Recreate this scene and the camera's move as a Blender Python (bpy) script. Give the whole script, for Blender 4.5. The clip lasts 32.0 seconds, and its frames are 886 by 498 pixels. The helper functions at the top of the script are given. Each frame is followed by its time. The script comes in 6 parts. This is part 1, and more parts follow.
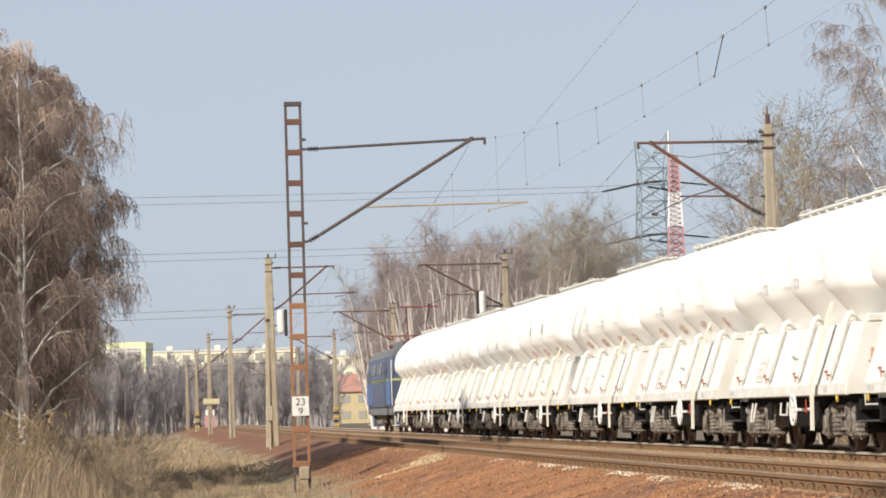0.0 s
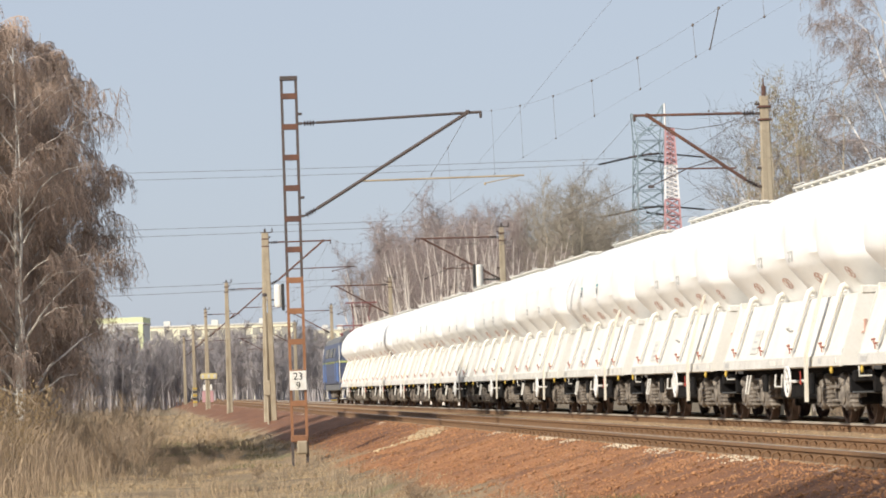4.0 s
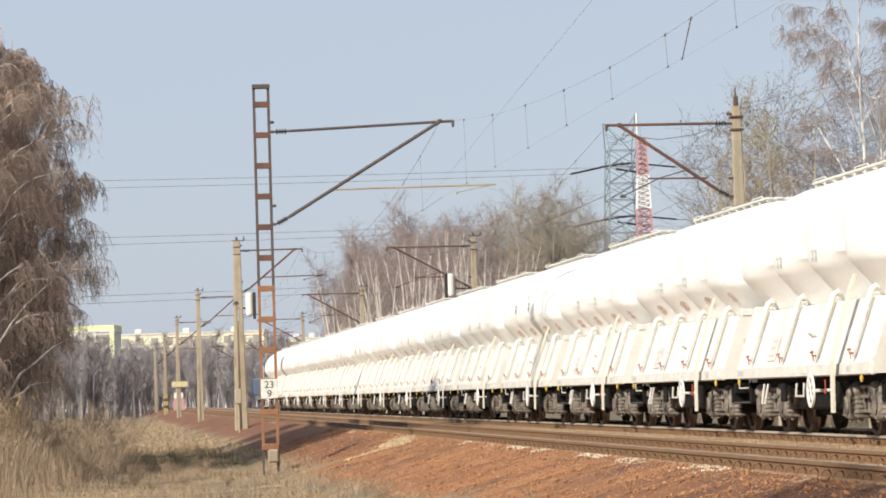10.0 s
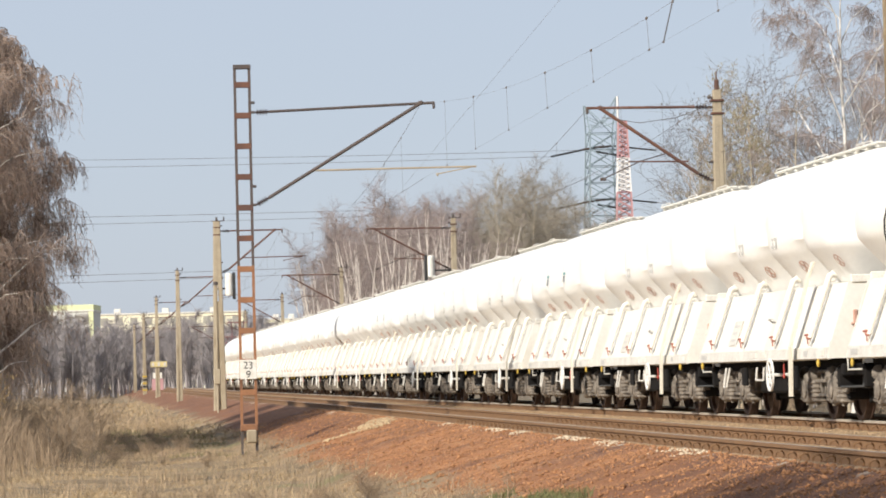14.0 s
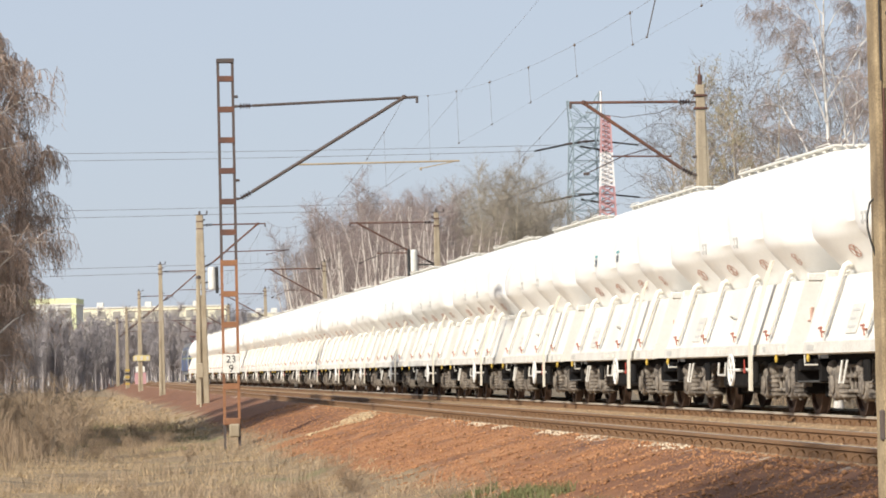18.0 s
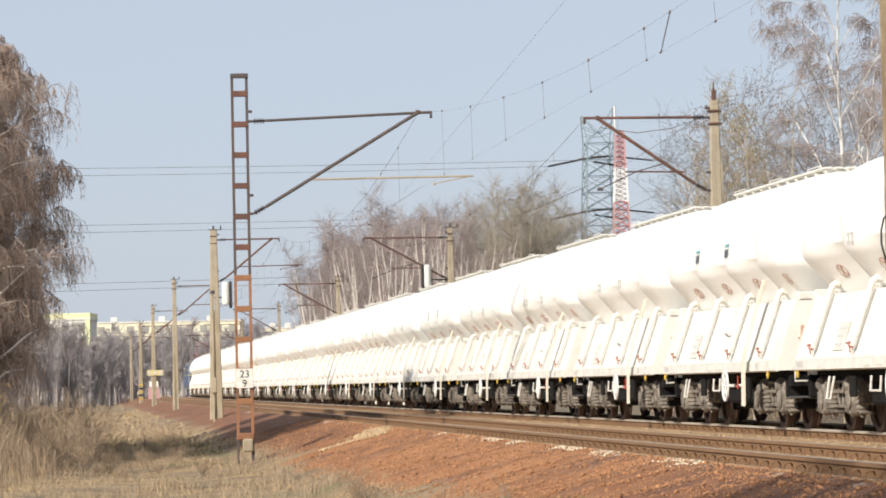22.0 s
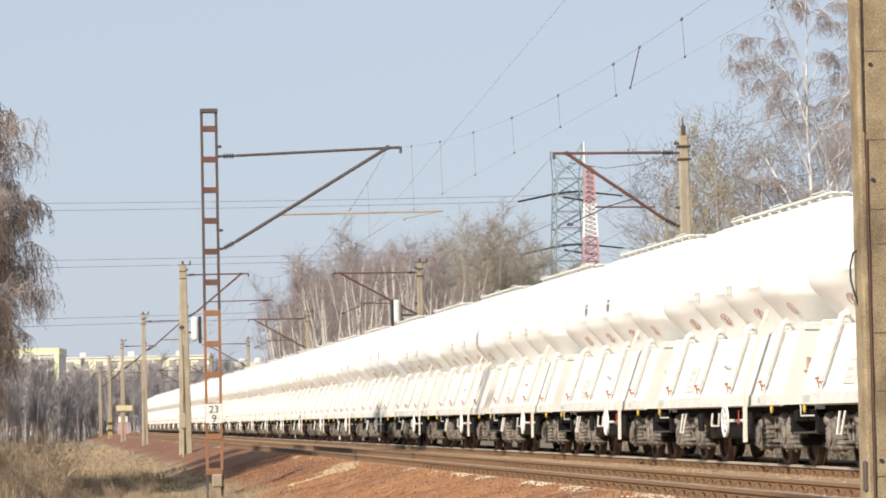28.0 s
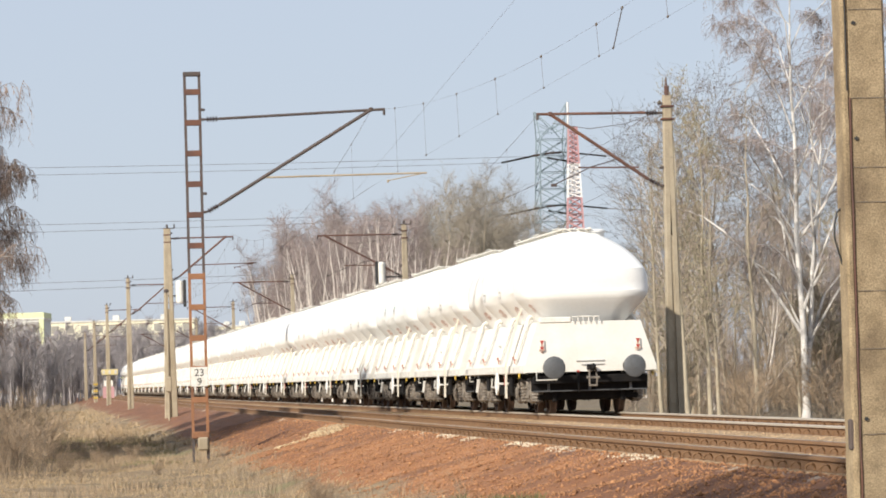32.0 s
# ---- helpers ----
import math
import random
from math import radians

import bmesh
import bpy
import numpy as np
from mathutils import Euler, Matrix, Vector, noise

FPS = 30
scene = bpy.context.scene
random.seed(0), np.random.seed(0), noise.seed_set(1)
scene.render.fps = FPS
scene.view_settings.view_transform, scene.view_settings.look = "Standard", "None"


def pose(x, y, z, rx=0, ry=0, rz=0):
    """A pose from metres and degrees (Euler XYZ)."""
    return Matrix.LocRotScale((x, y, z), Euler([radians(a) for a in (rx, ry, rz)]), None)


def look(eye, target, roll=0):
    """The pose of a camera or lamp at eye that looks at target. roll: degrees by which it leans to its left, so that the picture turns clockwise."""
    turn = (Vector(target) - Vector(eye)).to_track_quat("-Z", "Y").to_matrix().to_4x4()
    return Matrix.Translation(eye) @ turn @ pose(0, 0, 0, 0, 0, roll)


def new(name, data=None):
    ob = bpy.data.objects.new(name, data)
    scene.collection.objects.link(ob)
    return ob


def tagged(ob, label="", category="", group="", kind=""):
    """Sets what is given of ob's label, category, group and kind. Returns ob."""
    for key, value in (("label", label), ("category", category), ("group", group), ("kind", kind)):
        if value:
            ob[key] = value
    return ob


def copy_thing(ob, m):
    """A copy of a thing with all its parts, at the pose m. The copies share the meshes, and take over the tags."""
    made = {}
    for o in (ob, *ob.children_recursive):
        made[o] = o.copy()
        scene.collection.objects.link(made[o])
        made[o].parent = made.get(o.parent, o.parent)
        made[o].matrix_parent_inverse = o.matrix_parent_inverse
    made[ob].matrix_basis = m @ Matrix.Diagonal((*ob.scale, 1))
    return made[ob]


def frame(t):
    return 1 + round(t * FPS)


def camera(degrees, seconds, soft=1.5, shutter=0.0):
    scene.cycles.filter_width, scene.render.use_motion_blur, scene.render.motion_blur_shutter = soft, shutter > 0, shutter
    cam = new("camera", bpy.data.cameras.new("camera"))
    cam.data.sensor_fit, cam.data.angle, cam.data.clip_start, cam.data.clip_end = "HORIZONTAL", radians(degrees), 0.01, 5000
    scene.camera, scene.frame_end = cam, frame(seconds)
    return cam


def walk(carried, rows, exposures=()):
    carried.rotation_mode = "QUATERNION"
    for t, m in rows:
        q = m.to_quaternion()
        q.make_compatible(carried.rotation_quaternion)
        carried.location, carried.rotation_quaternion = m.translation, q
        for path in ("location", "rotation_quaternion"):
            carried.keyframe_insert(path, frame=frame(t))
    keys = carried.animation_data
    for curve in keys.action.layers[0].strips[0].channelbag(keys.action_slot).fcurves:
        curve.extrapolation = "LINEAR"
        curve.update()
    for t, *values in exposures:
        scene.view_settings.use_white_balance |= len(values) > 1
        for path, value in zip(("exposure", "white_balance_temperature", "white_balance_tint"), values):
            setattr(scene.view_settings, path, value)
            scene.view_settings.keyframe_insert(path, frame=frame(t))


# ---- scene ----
FOV = 2 * math.degrees(math.atan(784 / 6000))
EYE = (0.0, 0.0, 0.86)
cam = camera(FOV, 32.0, soft=1.8)
# seconds, yaw, pitch, roll of the hand-held camera, which stands on one spot beside the line
TURNS = [
    (0, 1.706, 2.757, 1.618),
    (0.5, 1.723, 2.884, 1.764),
    (1, 1.776, 2.876, 1.968),
    (1.5, 1.808, 2.788, 1.894),
    (2, 1.787, 2.721, 2.002),
    (2.5, 1.764, 2.629, 2.096),
    (3, 1.745, 2.574, 2.001),
    (3.5, 1.664, 2.406, 1.913),
    (5.5, 1.750, 2.245, 2.219),
    (6, 1.835, 2.180, 2.511),
    (6.5, 1.841, 1.459, 2.144),
    (7, 1.700, 1.315, 1.831),
    (7.5, 1.490, 1.934, 1.523),
    (8, 1.421, 2.203, 1.749),
    (8.5, 1.459, 2.297, 1.749),
    (9, 1.454, 2.382, 1.655),
    (9.5, 1.317, 2.353, 1.840),
    (10, 1.177, 2.445, 1.725),
    (10.5, 1.007, 2.503, 1.574),
    (11, 0.830, 2.334, 1.463),
    (11.5, 0.705, 1.981, 1.690),
    (12, 0.655, 1.844, 1.498),
    (12.5, 0.703, 1.834, 1.309),
    (13, 0.744, 1.778, 1.291),
    (13.5, 0.767, 1.987, 1.256),
    (14, 0.823, 2.127, 1.361),
    (14.5, 0.819, 2.188, 1.326),
    (16.5, 0.762, 2.115, 1.110),
    (17, 0.613, 2.106, 1.318),
    (17.5, 0.569, 2.124, 1.359),
    (18, 0.533, 2.025, 1.262),
    (18.5, 0.584, 2.023, 1.216),
    (19, 0.620, 2.149, 1.170),
    (19.5, 0.633, 2.154, 1.408),
    (20, 0.667, 2.072, 1.257),
    (20.5, 0.733, 1.997, 1.146),
    (21, 0.782, 2.078, 0.977),
    (21.5, 0.801, 2.168, 1.090),
    (22, 0.762, 2.286, 1.183),
    (22.5, 0.864, 2.412, 1.188),
    (23, 1.023, 2.456, 1.434),
    (23.5, 1.183, 2.422, 1.278),
    (24, 1.143, 2.320, 1.099),
    (24.5, 1.173, 2.247, 1.091),
    (25, 1.104, 2.142, 1.247),
    (25.5, 1.083, 2.277, 1.134),
    (27.5, 0.359, 2.858, 1.164),
    (28, 0.247, 2.870, 1.176),
    (28.5, -0.016, 2.806, 1.211),
    (29, -0.126, 2.500, 1.218),
    (29.5, -0.027, 2.294, 1.445),
    (30, -0.007, 2.226, 1.500),
    (30.5, -0.035, 2.250, 1.489),
    (31, -0.031, 2.335, 1.321),
    (31.5, -0.062, 2.321, 1.245),
    (32, -0.000, 2.215, 1.600),
]
walk(cam, [(t, pose(*EYE, 90 + p, r, y)) for t, y, p, r in TURNS], [(0, 0.42), (6, 0.43), (12, 0.47), (18, 0.50), (25, 0.53), (32, 0.55)])

# ---- light ----
SUN_EL, SUN_AZ = 29.5, 42.0        # the sun stands behind the camera, to its left
world = bpy.data.worlds.new("sky")
scene.world = world
world.use_nodes = True
wn = world.node_tree
sky = wn.nodes.new("ShaderNodeTexSky")
sky.sky_type = "NISHITA"
sky.sun_disc = False
sky.sun_elevation = radians(SUN_EL)
sky.sun_rotation = radians(180 + SUN_AZ)
sky.air_density, sky.dust_density, sky.ozone_density = 1.0, 1.0, 3.0
bg = wn.nodes["Background"]
bg.inputs[1].default_value = 0.075
wn.links.new(sky.outputs[0], bg.inputs[0])
veil = wn.nodes.new("ShaderNodeBackground")          # thin high haze over the whole sky
veil.inputs[0].default_value, veil.inputs[1].default_value = (0.43, 0.475, 0.56, 1), 0.97
both = wn.nodes.new("ShaderNodeMixShader")
both.inputs[0].default_value = 0.78
wn.links.new(bg.outputs[0], both.inputs[1])
wn.links.new(veil.outputs[0], both.inputs[2])
wn.links.new(both.outputs[0], wn.nodes["World Output"].inputs[0])
lamp = bpy.data.lights.new("sun", "SUN")
lamp.energy, lamp.angle, lamp.color = 4.2, radians(1.2), (1.0, 0.93, 0.82)
sun = new("sun", lamp)
az, el = radians(SUN_AZ), radians(SUN_EL)
sun.matrix_basis = look((0, 0, 60), Vector((0, 0, 60)) + Vector((math.sin(az) * math.cos(el), math.cos(az) * math.cos(el), -math.sin(el))))

# ---- the line: far track lat 0, near track lat -3.97, left of it the field ----
SLOPE = -0.12
U = Vector((SLOPE, 1, 0)).normalized()
N = Vector((1, -SLOPE, 0)).normalized()
ORG = Vector((12.0, 0, 0))
HEAD = math.degrees(math.atan(-SLOPE))
NEAR = -3.97
RAIL_Z = 0.06                      # top of the rails


def on_line(s, lat, z=0.0, turn=0.0):
    """The pose of a thing beside the line: s metres along it, lat metres to its right."""
    p = ORG + U * s + N * lat
    return pose(p.x, p.y, z, 0, 0, HEAD + turn)


def s_of(x, y):
    v = Vector((x, y, 0)) - ORG
    return v.dot(U), v.dot(N)


def smooth(a, b, x):
    k = min(1.0, max(0.0, (x - a) / (b - a)))
    return k * k * (3 - 2 * k)


def ground_z(s, lat):
    """Height of the earth under the line, its banks and the land beside it."""
    d = NEAR - lat
    if lat > 1.9:
        z = -0.28 - 0.45 * smooth(1.9, 4.5, lat)
    elif d < 1.02:
        z = -0.24
    elif d < 1.36:
        z = -0.24 + 0.195 * smooth(1.02, 1.25, d)
    elif d < 4.3:
        z = -0.045 - 0.287 * (d - 1.36)
    else:
        z = -0.89 - 0.10 * smooth(4.3, 7.0, d) + 0.1 * smooth(7.0, 10.0, d)
    if d > 1.5 or lat > 2.2:
        amp = 0.05 if d < 4 else 0.07
        z += amp * noise.noise((s * 0.55, lat * 0.8, 0.3)) + 0.02 * noise.noise((s * 2.1, lat * 2.3, 3.1))
        if 1.45 < d < 4.2:      # washed furrows down the bank
            z += 0.09 * smooth(1.45, 2.3, d) * noise.noise((s * 1.6 + lat * 1.1, lat * 0.35, 7.7))
    if abs(lat) > 30 or s > 160:
        far = smooth(30, 90, abs(lat))
        z += 0.5 * far * noise.noise((s * 0.02, lat * 0.02, 5.5))
    return z


# ---- materials ----
def material(name, base, other=None, rough=0.7, metal=0.0, scale=6.0, fine=60.0, bump=0.15, dist=0.02, mix=0.6, spots=None, rand=0.0, grit=(0.82, 1.15)):
    """A surface of two tones: broad stains, fine grain, relief; spots: a third tone in patches."""
    m = bpy.data.materials.new(name)
    m.use_nodes = True
    nt = m.node_tree
    b = nt.nodes["Principled BSDF"]
    tc = nt.nodes.new("ShaderNodeTexCoord")
    info = nt.nodes.new("ShaderNodeObjectInfo")
    off = nt.nodes.new("ShaderNodeVectorMath")
    off.operation = "MULTIPLY_ADD"
    nt.links.new(info.outputs["Random"], off.inputs[0])
    off.inputs[1].default_value = (37.0, 61.0, 13.0)
    nt.links.new(tc.outputs["Object"], off.inputs[2])
    n1 = nt.nodes.new("ShaderNodeTexNoise")
    n1.inputs["Scale"].default_value, n1.inputs["Detail"].default_value, n1.inputs["Roughness"].default_value = scale, 6.0, 0.62
    n2 = nt.nodes.new("ShaderNodeTexNoise")
    n2.inputs["Scale"].default_value, n2.inputs["Detail"].default_value = fine, 4.0
    for n in (n1, n2):
        nt.links.new(off.outputs[0], n.inputs["Vector"])
    ramp = nt.nodes.new("ShaderNodeMapRange")
    ramp.inputs["From Min"].default_value, ramp.inputs["From Max"].default_value = 0.34, 0.66
    nt.links.new(n1.outputs[0], ramp.inputs["Value"])
    mx = nt.nodes.new("ShaderNodeMix")
    mx.data_type = "RGBA"
    other = other or tuple(c * 0.7 for c in base)
    mx.inputs[6].default_value, mx.inputs[7].default_value = (*base, 1), (*other, 1)
    fac = nt.nodes.new("ShaderNodeMath")
    fac.operation = "MULTIPLY"
    fac.inputs[1].default_value = mix
    nt.links.new(ramp.outputs[0], fac.inputs[0])
    nt.links.new(fac.outputs[0], mx.inputs[0])
    col = mx.outputs[2]
    if spots:
        n3 = nt.nodes.new("ShaderNodeTexNoise")
        n3.inputs["Scale"].default_value, n3.inputs["Detail"].default_value = scale * 0.37, 8.0
        nt.links.new(off.outputs[0], n3.inputs["Vector"])
        r3 = nt.nodes.new("ShaderNodeMapRange")
        r3.inputs["From Min"].default_value, r3.inputs["From Max"].default_value = 0.52, 0.68
        nt.links.new(n3.outputs[0], r3.inputs["Value"])
        m3 = nt.nodes.new("ShaderNodeMix")
        m3.data_type = "RGBA"
        nt.links.new(r3.outputs[0], m3.inputs[0])
        nt.links.new(col, m3.inputs[6])
        m3.inputs[7].default_value = (*spots, 1)
        col = m3.outputs[2]
    grain = nt.nodes.new("ShaderNodeMix")
    grain.data_type, grain.blend_type = "RGBA", "MULTIPLY"
    grain.inputs[0].default_value = 1.0
    g = nt.nodes.new("ShaderNodeMapRange")
    g.inputs["From Min"].default_value, g.inputs["From Max"].default_value = 0.25, 0.75
    g.inputs["To Min"].default_value, g.inputs["To Max"].default_value = grit
    nt.links.new(n2.outputs[0], g.inputs["Value"])
    nt.links.new(col, grain.inputs[6])
    nt.links.new(g.outputs[0], grain.inputs[7])
    col = grain.outputs[2]
    if rand:
        vr = nt.nodes.new("ShaderNodeMapRange")
        vr.inputs["To Min"].default_value, vr.inputs["To Max"].default_value = 1 - rand, 1 + rand
        geo = nt.nodes.new("ShaderNodeNewGeometry")
        ad = nt.nodes.new("ShaderNodeMath")
        ad.operation = "ADD"
        nt.links.new(geo.outputs["Random Per Island"], ad.inputs[0])
        nt.links.new(info.outputs["Random"], ad.inputs[1])
        fr = nt.nodes.new("ShaderNodeMath")
        fr.operation = "FRACT"
        nt.links.new(ad.outputs[0], fr.inputs[0])
        nt.links.new(fr.outputs[0], vr.inputs["Value"])
        m4 = nt.nodes.new("ShaderNodeMix")
        m4.data_type, m4.blend_type = "RGBA", "MULTIPLY"
        m4.inputs[0].default_value = 1.0
        nt.links.new(col, m4.inputs[6])
        nt.links.new(vr.outputs[0], m4.inputs[7])
        col = m4.outputs[2]
    nt.links.new(col, b.inputs["Base Color"])
    b.inputs["Roughness"].default_value, b.inputs["Metallic"].default_value = rough, metal
    if bump:
        bp = nt.nodes.new("ShaderNodeBump")
        bp.inputs["Strength"].default_value, bp.inputs["Distance"].default_value = bump, dist
        nt.links.new(n2.outputs[0], bp.inputs["Height"])
        nt.links.new(bp.outputs[0], b.inputs["Normal"])
    return m


M_WHITE = material("white_paint", (0.800, 0.795, 0.770), (0.710, 0.690, 0.635), 0.42, scale=0.8, fine=14, bump=0.02, mix=0.35, grit=(0.97, 1.02))
M_APRON = material("white_apron_paint", (0.770, 0.755, 0.710), (0.570, 0.530, 0.440), 0.5, scale=1.4, fine=18, bump=0.03, mix=0.35, spots=(0.66, 0.63, 0.56), grit=(0.95, 1.03))
M_SILL = material("grey_white_sill", (0.670, 0.650, 0.600), (0.460, 0.435, 0.385), 0.6, scale=2.5, fine=30, bump=0.05)
M_PIPE = material("pipe_paint", (0.76, 0.74, 0.69), (0.6, 0.56, 0.47), 0.45, scale=5, fine=40, bump=0.03)
M_STILE = material("cream_stile", (0.70, 0.66, 0.56), (0.58, 0.52, 0.41), 0.6, scale=3, fine=40, bump=0.05)
M_RED = material("red_valve", (0.42, 0.05, 0.03), (0.28, 0.05, 0.04), 0.5, scale=9, fine=60, bump=0.05)
M_VALVE = material("worn_red_valve", (0.420, 0.165, 0.125), (0.380, 0.220, 0.175), 0.6, scale=9, fine=60, bump=0.05)
M_YELLOW = material("yellow_paint", (0.55, 0.38, 0.06), (0.45, 0.3, 0.06), 0.5, scale=8, fine=60, bump=0.05)
M_MARK = material("dark_marking", (0.460, 0.450, 0.430), (0.560, 0.550, 0.520), 0.6, bump=0)
M_TEAL = material("teal_sign_paint", (0.12, 0.36, 0.38), (0.16, 0.40, 0.42), 0.6, bump=0)
M_INK = material("dark_sign_paint", (0.10, 0.12, 0.15), (0.16, 0.18, 0.20), 0.6, bump=0)
M_RUSTMARK = material("rust_red_marking", (0.450, 0.250, 0.190), (0.560, 0.400, 0.320), 0.6, bump=0)
# near-black steel; deep shade under the wagons is part of this colour
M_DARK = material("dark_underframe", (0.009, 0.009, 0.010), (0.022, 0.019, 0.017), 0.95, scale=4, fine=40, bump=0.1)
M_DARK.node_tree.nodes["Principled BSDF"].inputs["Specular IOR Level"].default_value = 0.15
M_BOGIE = material("dusty_cast_steel", (0.275, 0.238, 0.195), (0.085, 0.071, 0.060), 0.85, scale=9, fine=50, bump=0.3, mix=0.9, spots=(0.055, 0.046, 0.040))
M_WHEEL = material("wheel_steel", (0.085, 0.048, 0.032), (0.040, 0.028, 0.022), 0.6, 0.3, scale=5, fine=50, bump=0.1)
M_BUFFER = material("greased_buffer_steel", (0.13, 0.135, 0.14), (0.09, 0.09, 0.095), 0.55, 0.4, scale=6, fine=50, bump=0.1)
M_RAILTOP = material("rail_steel", (0.30, 0.26, 0.22), (0.22, 0.17, 0.13), 0.4, 0.6, scale=2, fine=40, bump=0.05)
M_RAILWORN = material("bright_worn_rail_steel", (0.52, 0.46, 0.38), (0.40, 0.34, 0.27), 0.5, 0.3, scale=2, fine=40, bump=0.05)
M_RAILRUST = material("rail_rust", (0.205, 0.112, 0.052), (0.125, 0.070, 0.036), 0.85, scale=3, fine=60, bump=0.15)
M_SLEEPER = material("sleeper_concrete", (0.320, 0.220, 0.130), (0.210, 0.145, 0.090), 0.9, scale=4, fine=60, bump=0.2, rand=0.15)
M_BALLAST = material("ballast_gravel", (0.460, 0.315, 0.175), (0.310, 0.205, 0.115), 0.95, scale=1.3, fine=26, bump=0.8, dist=0.05, mix=0.8)
M_STONE = material("ballast_stone", (0.480, 0.330, 0.190), (0.300, 0.200, 0.120), 0.9, scale=3, fine=60, bump=0.2, rand=0.35)
M_CLOD = material("red_earth_clod", (0.400, 0.200, 0.092), (0.200, 0.090, 0.042), 0.95, scale=3, fine=60, bump=0.3, rand=0.35)
M_CONC = material("mast_concrete", (0.40, 0.335, 0.240), (0.27, 0.225, 0.160), 0.9, scale=2.2, fine=45, bump=0.35, spots=(0.28, 0.225, 0.15))
M_POST = material("old_rough_concrete", (0.370, 0.285, 0.175), (0.215, 0.158, 0.092), 0.95, scale=7, fine=110, bump=0.5, dist=0.006, mix=0.85, spots=(0.190, 0.140, 0.085), grit=(0.55, 1.25))
M_RUST = material("rusty_steel", (0.120, 0.058, 0.042), (0.080, 0.050, 0.042), 0.85, scale=3, fine=60, bump=0.25, spots=(0.17, 0.075, 0.045))
M_GREYSTEEL = material("weathered_grey_steel", (0.072, 0.062, 0.060), (0.095, 0.060, 0.046), 0.75, scale=3, fine=60, bump=0.2)
M_INSUL = material("dark_brown_insulator", (0.060, 0.045, 0.042), (0.040, 0.030, 0.028), 0.25, bump=0)
M_WIRE = material("copper_wire", (0.16, 0.13, 0.11), (0.1, 0.09, 0.08), 0.6, 0.3, bump=0)
M_PLATE = material("white_enamel_plate", (0.75, 0.74, 0.70), (0.6, 0.55, 0.45), 0.4, scale=8, bump=0.03)
M_BLACK = material("black_paint", (0.02, 0.02, 0.02), (0.04, 0.04, 0.04), 0.6, bump=0)
M_FARBIRCH = material("sunlit_pale_bark", (0.740, 0.670, 0.600), (0.520, 0.460, 0.400), 0.85, scale=3, fine=30, bump=0.2)
M_WHITEBIRCH = material("white_birch_bark", (0.72, 0.69, 0.65), (0.56, 0.52, 0.47), 0.8, scale=5, fine=26, bump=0.3, spots=(0.20, 0.175, 0.15))
M_TWIGPINK = material("pinkish_grey_twigs", (0.335, 0.275, 0.248), (0.245, 0.200, 0.182), 0.9, scale=0.5, fine=10, bump=0, rand=0.3)
# twigs of the far row, paled in colour for distance haze
M_TWIGBLUE = material("dull_far_twigs", (0.320, 0.292, 0.292), (0.240, 0.220, 0.226), 0.9, scale=0.5, fine=10, bump=0, rand=0.3)
M_TWIGFAR = material("dull_purple_brown_twigs", (0.310, 0.250, 0.228), (0.215, 0.175, 0.168), 0.9, scale=0.3, fine=10, bump=0, rand=0.3)
M_TWIGOLIVE = material("dull_olive_twigs", (0.290, 0.252, 0.200), (0.205, 0.180, 0.145), 0.9, scale=0.3, fine=10, bump=0, rand=0.3)
M_DRYLEAF = material("dry_tan_leaves", (0.370, 0.265, 0.135), (0.290, 0.200, 0.110), 0.85, scale=2, fine=20, bump=0, rand=0.3)
M_SAND = material("tan_sand_lumps", (0.460, 0.340, 0.200), (0.360, 0.255, 0.145), 0.95, scale=3, fine=60, bump=0.2, rand=0.25)
M_GREYBIRCH = material("dull_birch_bark", (0.40, 0.36, 0.31), (0.24, 0.21, 0.175), 0.9, scale=7, fine=30, bump=0.3, spots=(0.10, 0.085, 0.07))
M_BOARD = material("faded_yellow_board", (0.60, 0.49, 0.20), (0.50, 0.44, 0.28), 0.7, scale=4, bump=0.02)
M_TWIGSLATE = material("slate_grey_twigs", (0.175, 0.155, 0.140), (0.120, 0.108, 0.100), 0.9, scale=0.5, fine=10, bump=0, rand=0.3)
M_OCHRE = material("ochre_render", (0.52, 0.42, 0.25), (0.44, 0.36, 0.22), 0.9, scale=0.3, fine=3, bump=0)
M_LOCOGLASS = material("dark_cab_glass", (0.05, 0.06, 0.07), (0.03, 0.04, 0.05), 0.1, bump=0)
M_ORANGERUST = material("orange_rust", (0.310, 0.148, 0.072), (0.200, 0.095, 0.052), 0.9, scale=4, fine=60, bump=0.25, spots=(0.15, 0.075, 0.045))
M_BIRCH = material("birch_bark", (0.62, 0.58, 0.52), (0.35, 0.31, 0.27), 0.85, scale=7, fine=30, bump=0.3, spots=(0.10, 0.085, 0.07))
M_BARK = material("grey_bark", (0.20, 0.165, 0.125), (0.12, 0.10, 0.08), 0.9, scale=5, fine=40, bump=0.4)
M_PALEBARK = material("pale_olive_bark", (0.420, 0.360, 0.265), (0.290, 0.245, 0.180), 0.9, scale=5, fine=40, bump=0.4)
M_TWIG = material("reddish_brown_twigs", (0.350, 0.265, 0.212), (0.255, 0.195, 0.158), 0.9, scale=0.5, fine=10, bump=0, rand=0.3)
M_TWIGGREY = material("grey_brown_twigs", (0.370, 0.300, 0.232), (0.272, 0.218, 0.170), 0.9, scale=0.5, fine=10, bump=0, rand=0.3)
M_TWIGDARK = material("dark_brown_twigs", (0.290, 0.238, 0.200), (0.205, 0.168, 0.142), 0.9, scale=0.5, fine=10, bump=0, rand=0.3)
